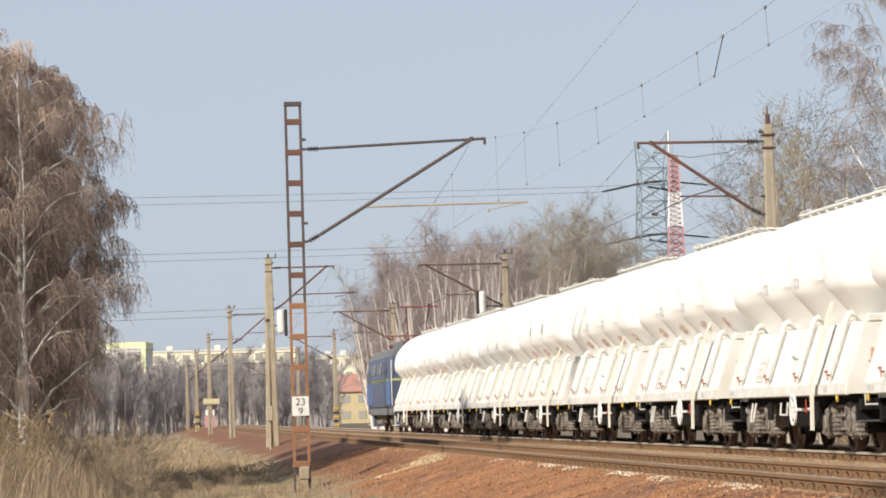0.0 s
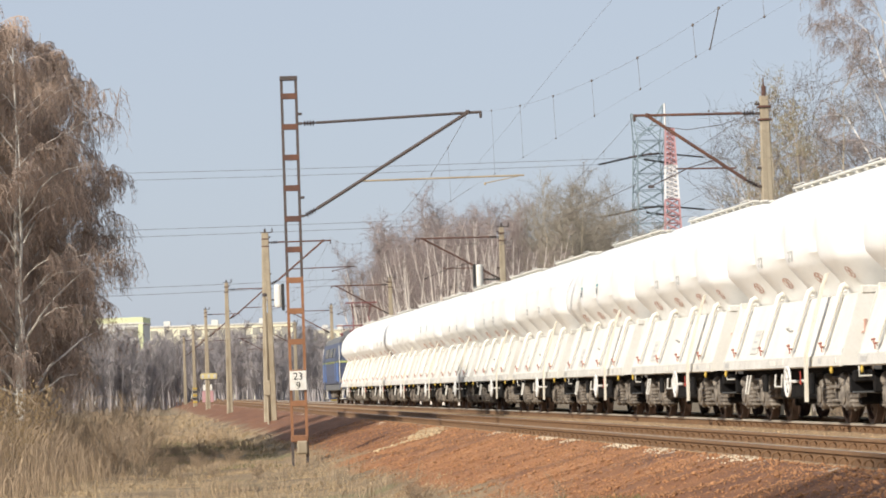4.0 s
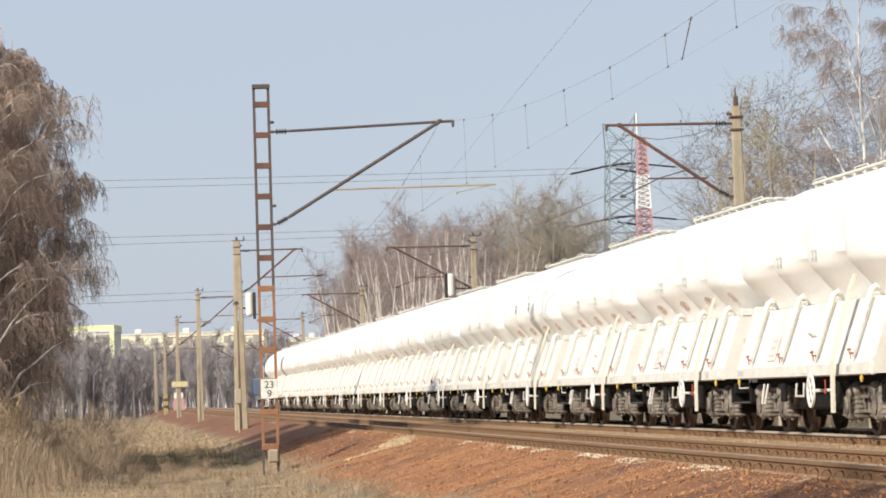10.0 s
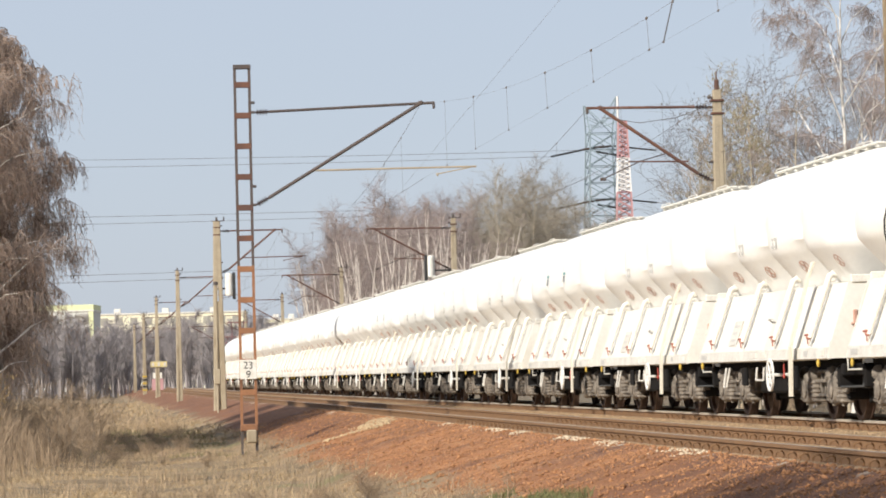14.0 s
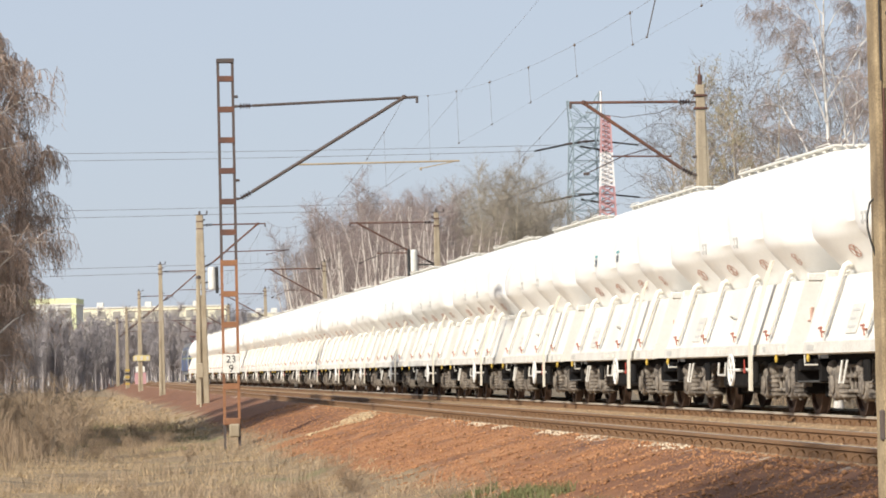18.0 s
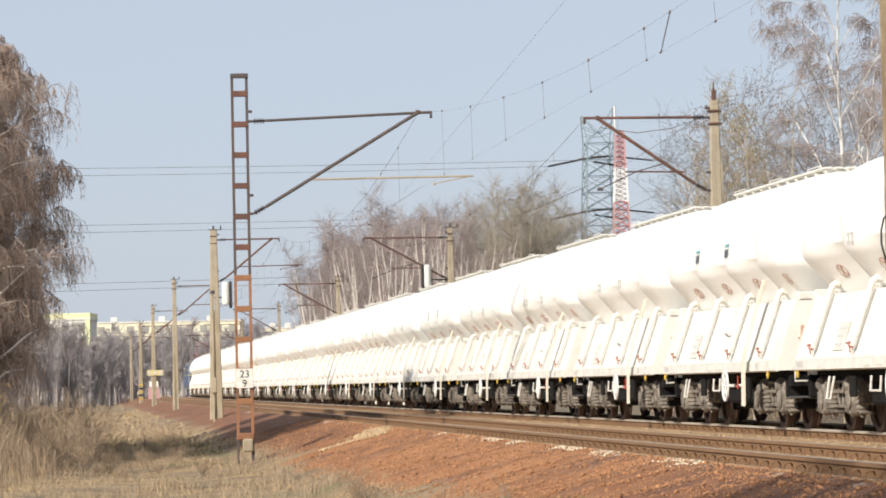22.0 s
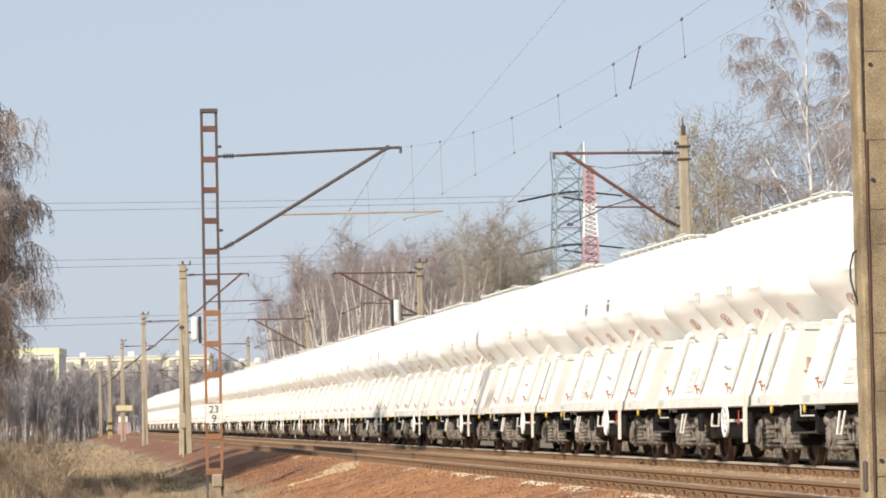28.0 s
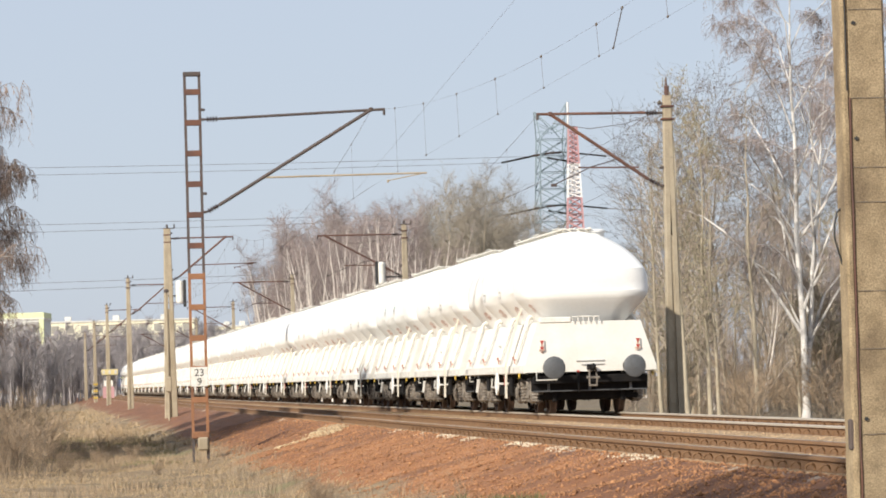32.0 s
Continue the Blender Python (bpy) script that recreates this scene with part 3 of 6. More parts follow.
def ladder_mast():
    """Riveted mast: two channels with batten plates, on a steel foot, with a distance plate."""
    mast = empty("ladder_mast", Matrix.Translation((-5.53, 77.0, -0.85)) @ pose(0, 0, 0, 0, 0, HEAD + 0.0))
    H = 8.88
    for sg in (-1, 1):
        for z0, z1, mt, lb in ((0.0, 0.56, M_GREYSTEEL, "dark channel foot"), (0.56, 4.3, M_ORANGERUST, "orange-rusted lower channel"), (4.3, H, M_GREYSTEEL, "dark grey upper channel")):
            b = Build()
            c = sg * 0.165
            b.extrude([(c - 0.03, -0.045), (c + 0.03, -0.045), (c + 0.03, -0.035), (c - 0.020, -0.035), (c - 0.020, 0.035), (c + 0.03, 0.035), (c + 0.03, 0.045), (c - 0.03, 0.045)], z0, z1)
            b.v = [(x if sg < 0 else 2 * c - x, z, y) for x, y, z in b.v]
            part("channel", b, mt, mast, lb)
    z = H - 0.06
    b = Build().box((0, 0, H - 0.05), (0.40, 0.16, 0.10), 0.01)
    part("cap_plate", b, M_GREYSTEEL, mast)
    for i in range(14):
        z = H - 0.46 - i * 0.70
        if z < 0.75:
            break
        for y in (-0.053, 0.053):
            b = Build().box((0, y, z), (0.37, 0.012, 0.13), 0.004)
            for sx in (-0.15, 0.15):
                for sz in (-0.05, 0.05):
                    b.box((sx, y * 1.08, z + sz), (0.022, 0.012, 0.022), 0.004)
            part("batten_plate", b, M_ORANGERUST if z < 4.4 else M_RUST, mast)
    b = Build().box((0, 0, 0.62), (0.40, 0.17, 0.16), 0.02)
    part("foot_plate", b, M_ORANGERUST, mast, "bright rust-orange foot plate")
    b = Build().box((0.05, -0.12, 0.42), (0.24, 0.10, 0.30), 0.03)
    part("bond_box", b, M_CONC, mast, "weathered ochre cable box")
    # distance plate
    b = Build().box((0.0, -0.10, 1.94), (0.38, 0.02, 0.44), 0.006)
    plate = part("distance_plate", b, M_PLATE, mast, "white enamel distance plate with black figures")
    for txt, dz in (("23", 0.02), ("9", -0.19)):
        cu = bpy.data.curves.new("numeral", "FONT")
        cu.body, cu.size, cu.align_x, cu.extrude = txt, 0.23, "CENTER", 0.002
        tmp = new("numeral", cu)
        dg = bpy.context.evaluated_depsgraph_get()
        me = bpy.data.meshes.new_from_object(tmp.evaluated_get(dg))
        bpy.data.objects.remove(tmp)
        me.materials.clear()
        me.materials.append(M_BLACK)
        fo = new("numeral", me)
        fo.parent = plate
        fo.matrix_basis = pose(0, -0.1135, 1.94 + dz, 90, 0, 0)
    bracket(mast, 4.28, 7.79, 5.68, 0.16, gap=0.27)
    tagged(mast, "rusty riveted steel ladder mast with overhead line bracket", "catenary mast", "overhead line masts")
    return mast


ladder_mast()


def concrete_mast_meshes(H, w0, w1):
    """Tapered two-legged concrete mast with a groove between the legs."""
    out = []
    for sg in (-1, 1):
        b = Build()
        n = 14
        for i in range(n + 1):
            z = H * i / n
            w = w0 + (w1 - w0) * i / n
            g = 0.10 * w if z < H * 0.62 else 0.10 * w * max(0.0, 1 - (z - H * 0.62) / (H * 0.06))
            x0, x1 = sg * (g + 0.002), sg * w / 2
            dy, c = w * 0.42, 0.02
            ring = [(x0, -dy), (x1 - sg * c, -dy), (x1, -dy + c), (x1, dy - c), (x1 - sg * c, dy), (x0, dy)]
            if sg < 0:
                ring = ring[::-1]
            b.v += [(x + 0.003 * noise.noise((x * 3, z * 3, sg)), y, z) for x, y in ring]
        for i in range(n):
            for k in range(6):
                a, e = i * 6 + k, i * 6 + (k + 1) % 6
                b.f.append((a, e, e + 6, a + 6))
        b.f += [tuple(range(6))[::-1], tuple(n * 6 + k for k in range(6))]
        out.append(mesh("mast_leg", b, M_CONC))
    b = Build().box((0, w0 * 0.03, H * 0.31), (w0 * 0.24, w0 * 0.55, H * 0.62), 0)
    out.append(mesh("groove_web", b, M_CONC))
    return out


CM = concrete_mast_meshes(8.6, 0.40, 0.20)


def concrete_mast(s, lat, side, z0, top=7.35, striped=False, box=False, plain=False, spike=False):
    m = empty("concrete_mast", on_line(s, lat, top - 8.6))
    for k, nm in enumerate(("leg", "leg", "web")):
        part(nm, CM[k], M_CONC, m, m=Matrix.Diagonal((1.4, 1.3, 1, 1)) if lat < -2 and s < 150 else None)
    base = 8.6 - top
    if not plain:
        reach = abs(lat - (NEAR if lat < -2 else 0.0)) + 0.1
        bracket(m, reach, base + 6.95, base + 5.25, 0.02, M_RUST, True, side, 0.2)
    for z in (8.35, 8.05):
        part("head_clamp", Build().box((0, 0, z), (0.30, 0.26, 0.05), 0.01), M_RUST, m)
    if spike:
        b = Build().tube([(0, 0, 8.55), (0, 0, 9.05)], [0.03, 0.01], 6).box((0, 0, 8.7), (0.1, 0.1, 0.28), 0.02)
        part("earth_wire_spike", b, M_RUST, m)
    else:
        b = Build().box((0.0, 0, 8.68), (0.09, 0.09, 0.2), 0.02).tube([(-0.2, 0, 8.62), (0.3, 0, 8.62)], 0.02, 6)
        insulator(b, (0.3, 0, 8.62), (0.3, 0, 8.8), 0.05, 2)
        part("top_insulator", b, M_GREYSTEEL, m)
    if striped:
        for i in range(5):
            zz = base + 0.1 + i * 0.32
            b = Build().box((0, 0, zz), (0.42, 0.40, 0.16), 0.01)
            part("warning_band", b, M_YELLOW if i % 2 == 0 else M_BLACK, m, "yellow and black warning bands")
    if box:
        b = Build()
        off, up = (0.46, 0.0) if side > 0 else (0.98, 0.6)
        b.lathe([(0.0, 0), (0.14, 0.01), (0.16, 0.06), (0.16, 0.84), (0.12, 0.92), (0.0, 0.94)], Matrix.Translation((off * side, 0, base + 4.3 + up)), 16)
        part("white_canister", b, M_PLATE, m, "white painted canister on the mast")
        b = Build().box(((off - 0.15) * 0.5 * side, 0, base + 4.6 + up), (off - 0.1, 0.06, 0.06), 0.01).box(((off + 0.2) * side, 0, base + 4.7 + up), (0.12, 0.2, 1.1), 0.02)
        part("canister_bracket", b, M_BLACK, m)
    tagged(m, "weathered concrete overhead line mast with rusty bracket" if not plain else "weathered concrete mast with rust streaks", "catenary mast", "overhead line masts")
    return m


LEFT = [(140.2, -6.45), (201.6, -6.4), (264, -6.35), (324.5, -6.3), (386, -6.3), (447, -6.3), (508, -6.3)]
for i, (s, l) in enumerate(LEFT):
    cm = concrete_mast(s, l, 1, -0.7, box=(i == 0), striped=(i == 3))
    if i == 2:
        bd = part("warning_board", Build().box((0.1, -0.24, 3.45), (1.25, 0.03, 0.42), 0.01), M_BOARD, cm, "yellow board with dark bars")
        for k in range(3):
            part("bar", Build().box((-0.35 + k * 0.45, -0.262, 3.45), (0.16, 0.012, 0.28), 0), M_MARK, bd)
        part("board_bracket", Build().box((0.1, -0.19, 3.45), (0.1, 0.10, 0.1), 0.01), M_GREYSTEEL, cm)
RIGHT = [(79.2, 2.86), (141.2, 3.4), (201.8, 3.3), (262.5, 3.3), (323, 3.3), (385, 3.3), (447, 3.3)]
for i, (s, l) in enumerate(RIGHT):
    concrete_mast(s, l, -1, -0.1, spike=(i == 0), box=(i == 1), striped=(i == 3))


def near_post():
    """The tall mast close to the camera, whose face fills the edge of the view."""
    w, dp = 0.238, 0.085
    m = empty("concrete_mast", Matrix.Translation((2.212, 17.6, -0.9)) @ pose(0, 0, 0, 0, 0, HEAD))
    b = Build()
    n = 210
    for i in range(n + 1):
        z = 8.4 * i / n
        ww = w * (1 - 0.04 * i / n)
        chip = 0.012 * max(0.0, noise.noise((z * 5.1, 1.0, 2.0)) - 0.15) + 0.020 * max(0.0, noise.noise((z * 1.7, 4.0, 2.0)) - 0.35)
        ring = [(-ww / 2, -dp + 0.012 + chip), (-ww / 2 + 0.012 + chip, -dp), (-ww / 2 + 0.030, -dp), (-ww / 2 + 0.034, -dp + 0.008), (-ww / 2 + 0.042, -dp + 0.008), (-ww / 2 + 0.046, -dp)]
        ring += [(-ww / 2 + 0.046 + (ww - 0.058) * k / 6, -dp) for k in range(1, 7)] + [(ww / 2, -dp + 0.012), (ww / 2, dp), (-ww / 2, dp)]
        b.v += [(x + 0.003 * noise.noise((x * 9, y * 9, z * 4)), y + 0.005 * noise.noise((x * 14, z * 6, 3)) + 0.0035 * noise.noise((x * 40, z * 31, 7)), z) for x, y in ring]
    q = len(ring)
    for i in range(n):
        for k in range(q):
            a, e = i * q + k, i * q + (k + 1) % q
            b.f.append((a, e, e + q, a + q))
    b.f += [tuple(range(q))[::-1], tuple(n * q + k for k in range(q))]
    part("shaft", b, M_POST, m, sm=40)
    for k, z in enumerate((0.95, 1.42, 1.86, 2.16, 2.62, 2.80, 3.16, 3.62)):
        b = Build()
        for i in range(5):
            b.box((-0.055 + 0.037 * i, -dp - 0.001, z + 0.004 * noise.noise((i * 3.0, z, 5.0))), (0.038, 0.006, 0.003 + 0.002 * (i % 2)), 0)
        part("shutter_joint", b, M_BARK, m)
    for x, z in ((-0.045, 1.50), (-0.050, 2.95), (-0.048, 3.55)):
        part("bolt_hole", Build().lathe([(0.0, 0), (0.011, 0.0), (0.011, 0.008), (0, 0.008)], pose(x, -dp, z, 90), 8), M_BLACK, m)
    b = Build().tube([(-w / 2 + 0.040 + 0.004 * noise.noise((k * 0.9, 3.0, 1.0)), -dp - 0.004, 0.6 + 0.16 * k) for k in range(17)], 0.0055, 6)
    part("earthing_strip", b, M_RUST, m, "rusty earthing strip")
    b = Build().tube([(-w / 2 + 0.028 + 0.005 * noise.noise((k * 0.8, 8.0, 1.0)), -dp - 0.002, 3.2 + 0.16 * k) for k in range(16)], 0.0045, 6)
    part("bonding_cable", b, M_BLACK, m, "thin black bonding cable")
    b = Build().tube([(-w / 2 + 0.01, 0.03, 2.60), (-w / 2 - 0.018, 0.03, 2.575), (-w / 2 - 0.034, 0.03, 2.51), (-w / 2 - 0.034, 0.03, 2.44), (-w / 2 - 0.016, 0.03, 2.37), (-w / 2 + 0.004, 0.03, 2.30)], 0.006, 6)
    part("cable_loop", b, M_BLACK, m, "loose loop of black cable")
    part("cable_clip", Build().box((-w / 2 + 0.002, -dp + 0.03, 1.42), (0.03, 0.05, 0.16), 0.008), M_GREYSTEEL, m)
    bracket(m, 3.9, 7.8, 5.7, 0.16, gap=0.2)
    tagged(m, "tall weathered concrete mast with a rusty earthing strip", "catenary mast", "overhead line masts")


near_post()


# ---- overhead wires ----
def strand(cat, name, pts, r, sides=4):
    part(name, Build().tube(pts, r, sides, False), M_WIRE, cat)


def wires():
    for lat, posts, zm, zc in ((NEAR, [-43, 17.8, 78.2] + [s for s, _ in LEFT], 7.08, 5.34), (0.0, [-43, 18.5] + [s for s, _ in RIGHT], 6.95, 5.36)):
        cat = empty("overhead_line", on_line(0, lat))
        for i in range(len(posts) - 1):
            a, c = posts[i], posts[i + 1]
            sa, sc = (0.2 if i % 2 else -0.2), (-0.2 if i % 2 else 0.2)
            L = c - a
            n = 20
            pm = [(sa + (sc - sa) * k / n, a + L * k / n, zm - 1.28 * 4 * (k / n) * (1 - k / n)) for k in range(n + 1)]
            strand(cat, "messenger_wire", pm, 0.0018 if a < 70 else 0.0045)
            strand(cat, "contact_wire", [(sa, a, zc), (sc, c, zc)], 0.0012 if a < 70 else 0.0045)
            m = max(3, round(L / 5.03))
            for f, thick in [((k + 0.07) / m, False) for k in range(1, m)] + [(0.472, True)]:
                z = zm - 5.12 * f * (1 - f)
                x = sa + (sc - sa) * f
                e = 0.9 if thick else -0.05
                d = Build().tube([(x, a + L * f, z), (x + 0.02, a + L * f + e, zc)], 0.008 if thick else 0.0032, 4, False)
                d.box((x, a + L * f, z), (0.025, 0.09, 0.045), 0.01)
                d.box((x + 0.02, a + L * f + e, zc + 0.01), (0.025, 0.07, 0.035), 0.01)
                part("dropper", d, M_WIRE, cat)
        tagged(cat, "thin overhead contact and messenger wires with droppers", "overhead wire", "overhead lines")
    w = empty("anchor_wire", on_line(0, 0))
    strand(w, "wire", [(-5.3, 17.8, 7.55), (-4.6, 78.2, 5.2)], 0.0018)
    tagged(w, "thin straight anchor wire beside the near track", "wire")
    w = empty("feeder_wire", on_line(0, 3.0))
    posts = [-43, 18, 79.2, 141.2, 201.8, 262.5, 323, 385]
    for i in range(len(posts) - 1):
        a, c = posts[i], posts[i + 1]
        strand(w, "wire", [(0, a + (c - a) * k / 12, 7.3 - 3.0 * (k / 12) * (1 - k / 12)) for k in range(13)], 0.006)
        if i:
            strand(w, "wire", [(-0.1, a + (c - a) * k / 12, 5.9 - 2.4 * (k / 12) * (1 - k / 12)) for k in range(13)], 0.005)
    tagged(w, "thin sagging feeder wires along the mast tops", "wire")


wires()


# ---- the train ----
PITCH = 11.32
COUNT = 31
TAIL_END = 73.7                     # where the last buffers stand at the end
VALVES = (1.75, 4.28, 6.80, 9.33)
PIVOTS = (2.36, 8.96)
WHEEL_R = 0.46


PODS = [PITCH / 2 + (k - 1.5) * 2.62 for k in range(4)]


def pinch(y, z):
    """How far a hopper's plan narrows at y: an arc for each hopper, meeting its neighbour in a crease."""
    e = min(abs(y - q) for q in PODS) * (0.72 if y < PODS[0] or y > PODS[3] else 1.0)
    rho = 1.72 - 0.60 * max(0.0, 2.60 - z)
    return math.sqrt(max(0.25, 1 - (e / rho) ** 2)) if PODS[0] - 1.31 <= y <= PODS[3] + 1.31 else 0.86


def tank_build():
    """Cement tank with four bellied hoppers: round back, flanks creased between the hoppers, flat sloping undersides and coned ends."""
    R, zc, y0 = 1.43, 2.76, 0.66
    layers = [(0.90, 1.95, 0.42, 0.75), (0.97, 2.08, 0.33, 0.9), (1.12, 2.25, 0.23, 1), (1.27, 2.42, 0.11, 1), (1.37, 2.534, 0.035, 0.97), (1.412, 2.59, 0.008, 0.88), (1.427, 2.66, 0.0, 0.74), (1.43, 2.71, 0.0, 0.62)]
    for i in range(15):
        a = math.pi / 2 * i / 14.0
        x = max(0.03, R * math.cos(a))
        layers.append((x, zc + 1.30 * math.sin(a), 0.03 + 1.33 * max(0.0, (math.sin(a) - 0.32) / 0.68), 0.50 * (1 - smooth(-0.05, 0.40, i / 14))))
    b = Build()
    nl, ne = 12, 7
    seams = [PODS[0] - 1.31] + [q + 1.31 for q in PODS]
    for X, z, inset, w in layers:
        ya, yb = y0 + inset, PITCH - y0 - inset
        cap = min(0.40, X * 0.5)
        stops = [ya + cap] + seams[1:-1] + [yb - cap]
        side = [(X, a + (c - a) * k / nl) for a, c in zip(stops[:-1], stops[1:]) for k in range(nl)] + [(X, stops[-1])]
        end = []
        for k in range(1, ne):
            t = math.pi / 2 * k / ne
            end.append((X * (0.30 + 0.70 * math.cos(t) ** 0.8), yb - cap + cap * math.sin(t) ** 0.9))
        half = side + end
        loop = half + [(-x, y) for x, y in half[::-1]]
        mir = [(x, PITCH - y) for x, y in end[::-1]]
        loop = loop + [(-x, y) for x, y in mir[::-1]] + mir
        for x, y in loop:
            b.v.append((x * (1 - w * (1 - pinch(y, z))), y, z))
    n = len(b.v) // len(layers)
    for i in range(len(layers) - 1):
        for k in range(n):
            a, e = i * n + k, i * n + (k + 1) % n
            b.f.append((a, e, e + n, a + n))
    b.f += [tuple(range(n))[::-1], tuple((len(layers) - 1) * n + k for k in range(n))]
    return b


def tank_skin(sg, y, z):
    """A point just off the tank's flank above the hoppers."""
    a = math.asin(min(1.0, max(0.0, (z - 2.76) / 1.30)))
    w = 0.50 * (1 - smooth(-0.05, 0.40, a / (math.pi / 2)))
    return Vector((sg * (1.43 * math.cos(a) * (1 - w * (1 - pinch(y, z))) + 0.010), y, z))


def skin_patch(sg, y0, y1, z0, z1):
    """A thin painted patch that follows the tank's flank."""
    b, n = Build(), 4
    b.v = [tuple(tank_skin(sg, y0 + (y1 - y0) * i / n, z0 + (z1 - z0) * j / n)) for i in range(n + 1) for j in range(n + 1)]
    for i in range(n):
        for j in range(n):
            a = i * (n + 1) + j
            b.f.append((a, a + n + 1, a + n + 2, a + 1))
    return b


def hopper_face(sg, y, z):
    """A pose on the sloping face of a hopper: its z axis points out of the sheet."""
    def at(yy, zz):
        return Vector(((1.12 + (zz - 2.25) * 0.882) * pinch(yy, zz), yy, zz))
    p = at(y, z)
    ty, tz = (at(y + 0.03, z) - p).normalized(), (at(y, z + 0.03) - p).normalized()
    n = ty.cross(tz).normalized()
    if n.x < 0:
        n = -n
    p = p + n * 0.012
    up = (tz - n * tz.dot(n)).normalized()
    p, n, up = [Vector((sg * v.x, v.y, v.z)) for v in (p, n, up)]
    sx = up.cross(n)
    return Matrix(((sx.x, up.x, n.x, p.x), (sx.y, up.y, n.y, p.y), (sx.z, up.z, n.z, p.z), (0, 0, 0, 1)))


def ring_mesh(m, r, w, n=20):
    b = Build()
    for k in range(n):
        a = 2 * math.pi * k / n
        for rr in (r - w, r):
            b.v.append(m @ Vector((rr * math.cos(a), rr * math.sin(a), 0)))
    for k in range(n):
        a, c = 2 * k, 2 * ((k + 1) % n)
        b.f.append((a, a + 1, c + 1, c))
    return b


def wheelset_build():
    b = Build()
    prof = [(0.13, 0.0), (0.15, 0.035), (0.36, 0.045), (0.39, 0.0), (WHEEL_R, 0.0), (WHEEL_R, 0.095), (WHEEL_R + 0.028, 0.105), (WHEEL_R + 0.028, 0.13), (0.38, 0.13), (0.13, 0.11)]
    for sg in (-1, 1):
        m = Matrix.Translation((sg * 0.815, 0, 0)) @ pose(0, 0, 0, 0, -90 * sg, 0)
        b.lathe(prof, m, 20)
    b.tube([(-0.95, 0, 0), (0.95, 0, 0)], 0.075, 10)
    for sg in (-1, 1):
        for k in range(3):
            a = 2 * math.pi * k / 3
            b.box((sg * 0.83, 0.25 * math.cos(a), 0.25 * math.sin(a)), (0.02, 0.05, 0.05), 0.008)
    return b


def bogie_side_build(sg):
    """Cast side frame: a dropped middle between two arched ends, with stiffening lips and brackets."""
    b = Build()
    x = sg * 1.0
    prof = [(-1.40, 0.60), (-1.36, 0.74), (-1.20, 0.82), (-0.62, 0.82), (-0.42, 0.70), (0.42, 0.70), (0.62, 0.82), (1.20, 0.82), (1.36, 0.74), (1.40, 0.60), (1.30, 0.58), (1.20, 0.70), (0.64, 0.70), (0.52, 0.50), (0.30, 0.36), (-0.30, 0.36), (-0.52, 0.50), (-0.64, 0.70), (-1.20, 0.70), (-1.30, 0.58)]
    n = len(prof)
    vs = [(x + dx, y, z) for dx in (-0.09, 0.09) for y, z in prof]
    fs = [(k, (k + 1) % n, (k + 1) % n + n, k + n) for k in range(n)] + [tuple(range(n))[::-1], tuple(range(n, 2 * n))]
    b.add(vs, fs)
    b.box((x + sg * 0.05, 0, 0.72), (0.24, 0.66, 0.05), 0.015)
    b.box((x + sg * 0.05, 0, 0.37), (0.24, 0.56, 0.05), 0.015)
    for dy in (-0.22, 0.0, 0.22):
        b.box((x + sg * 0.11, dy, 0.54), (0.04, 0.05, 0.32), 0.012)
    for dy in (-1.34, 1.34):
        b.box((x + sg * 0.04, dy, 0.56), (0.16, 0.10, 0.34), 0.03)
    return b


def box_build(sg):
    """One axle box between a pair of coil springs on its wings, under rounded spring caps."""
    b = Build()
    x = sg * 1.06
    prof = [(0.215 * math.cos(a), 0.47 + 0.24 * math.sin(a)) for a in [2 * math.pi * k / 14 for k in range(14)]]
    n = len(prof)
    vs = [(x + sg * dx, y * k, 0.47 + (z - 0.47) * k) for dx, k in ((-0.06, 1), (0.13, 1), (0.17, 0.86)) for y, z in prof]
    b.add(vs, [(i * n + k, i * n + (k + 1) % n, i * n + n + (k + 1) % n, i * n + n + k) for i in range(2) for k in range(n)] + [tuple(range(2 * n, 3 * n))])
    b.lathe([(0.0, 0), (0.13, 0.0), (0.14, 0.03), (0.11, 0.05), (0.0, 0.055)], Matrix.Translation((x + sg * 0.16, 0, 0.46)) @ pose(0, 0, 0, 0, 90 * sg, 0), 14)
    for k in range(4):
        a = math.pi / 4 + math.pi / 2 * k
        b.box((x + sg * 0.20, 0.095 * math.cos(a), 0.46 + 0.095 * math.sin(a)), (0.03, 0.03, 0.03), 0.008)
    b.box((x + sg * 0.03, 0, 0.29), (0.20, 0.86, 0.05), 0.018)
    for dy in (-0.31, 0.31):
        prof = [(0.05, 0.31)]
        for i in range(5):
            prof += [(0.085, 0.330 + i * 0.068), (0.108, 0.345 + i * 0.068), (0.108, 0.362 + i * 0.068), (0.085, 0.377 + i * 0.068)]
        prof += [(0.05, 0.66)]
        b.lathe(prof, Matrix.Translation((x + sg * 0.06, dy, 0)), 12)
        b.lathe([(0.125, 0.64), (0.130, 0.70), (0.10, 0.77), (0.05, 0.80), (0.0, 0.80)], Matrix.Translation((x + sg * 0.06, dy, 0)), 12)
        b.lathe([(0.0, 0.22), (0.03, 0.22), (0.035, 0.29), (0.11, 0.30), (0.12, 0.33)], Matrix.Translation((x + sg * 0.06, dy, 0)), 10)
    return b


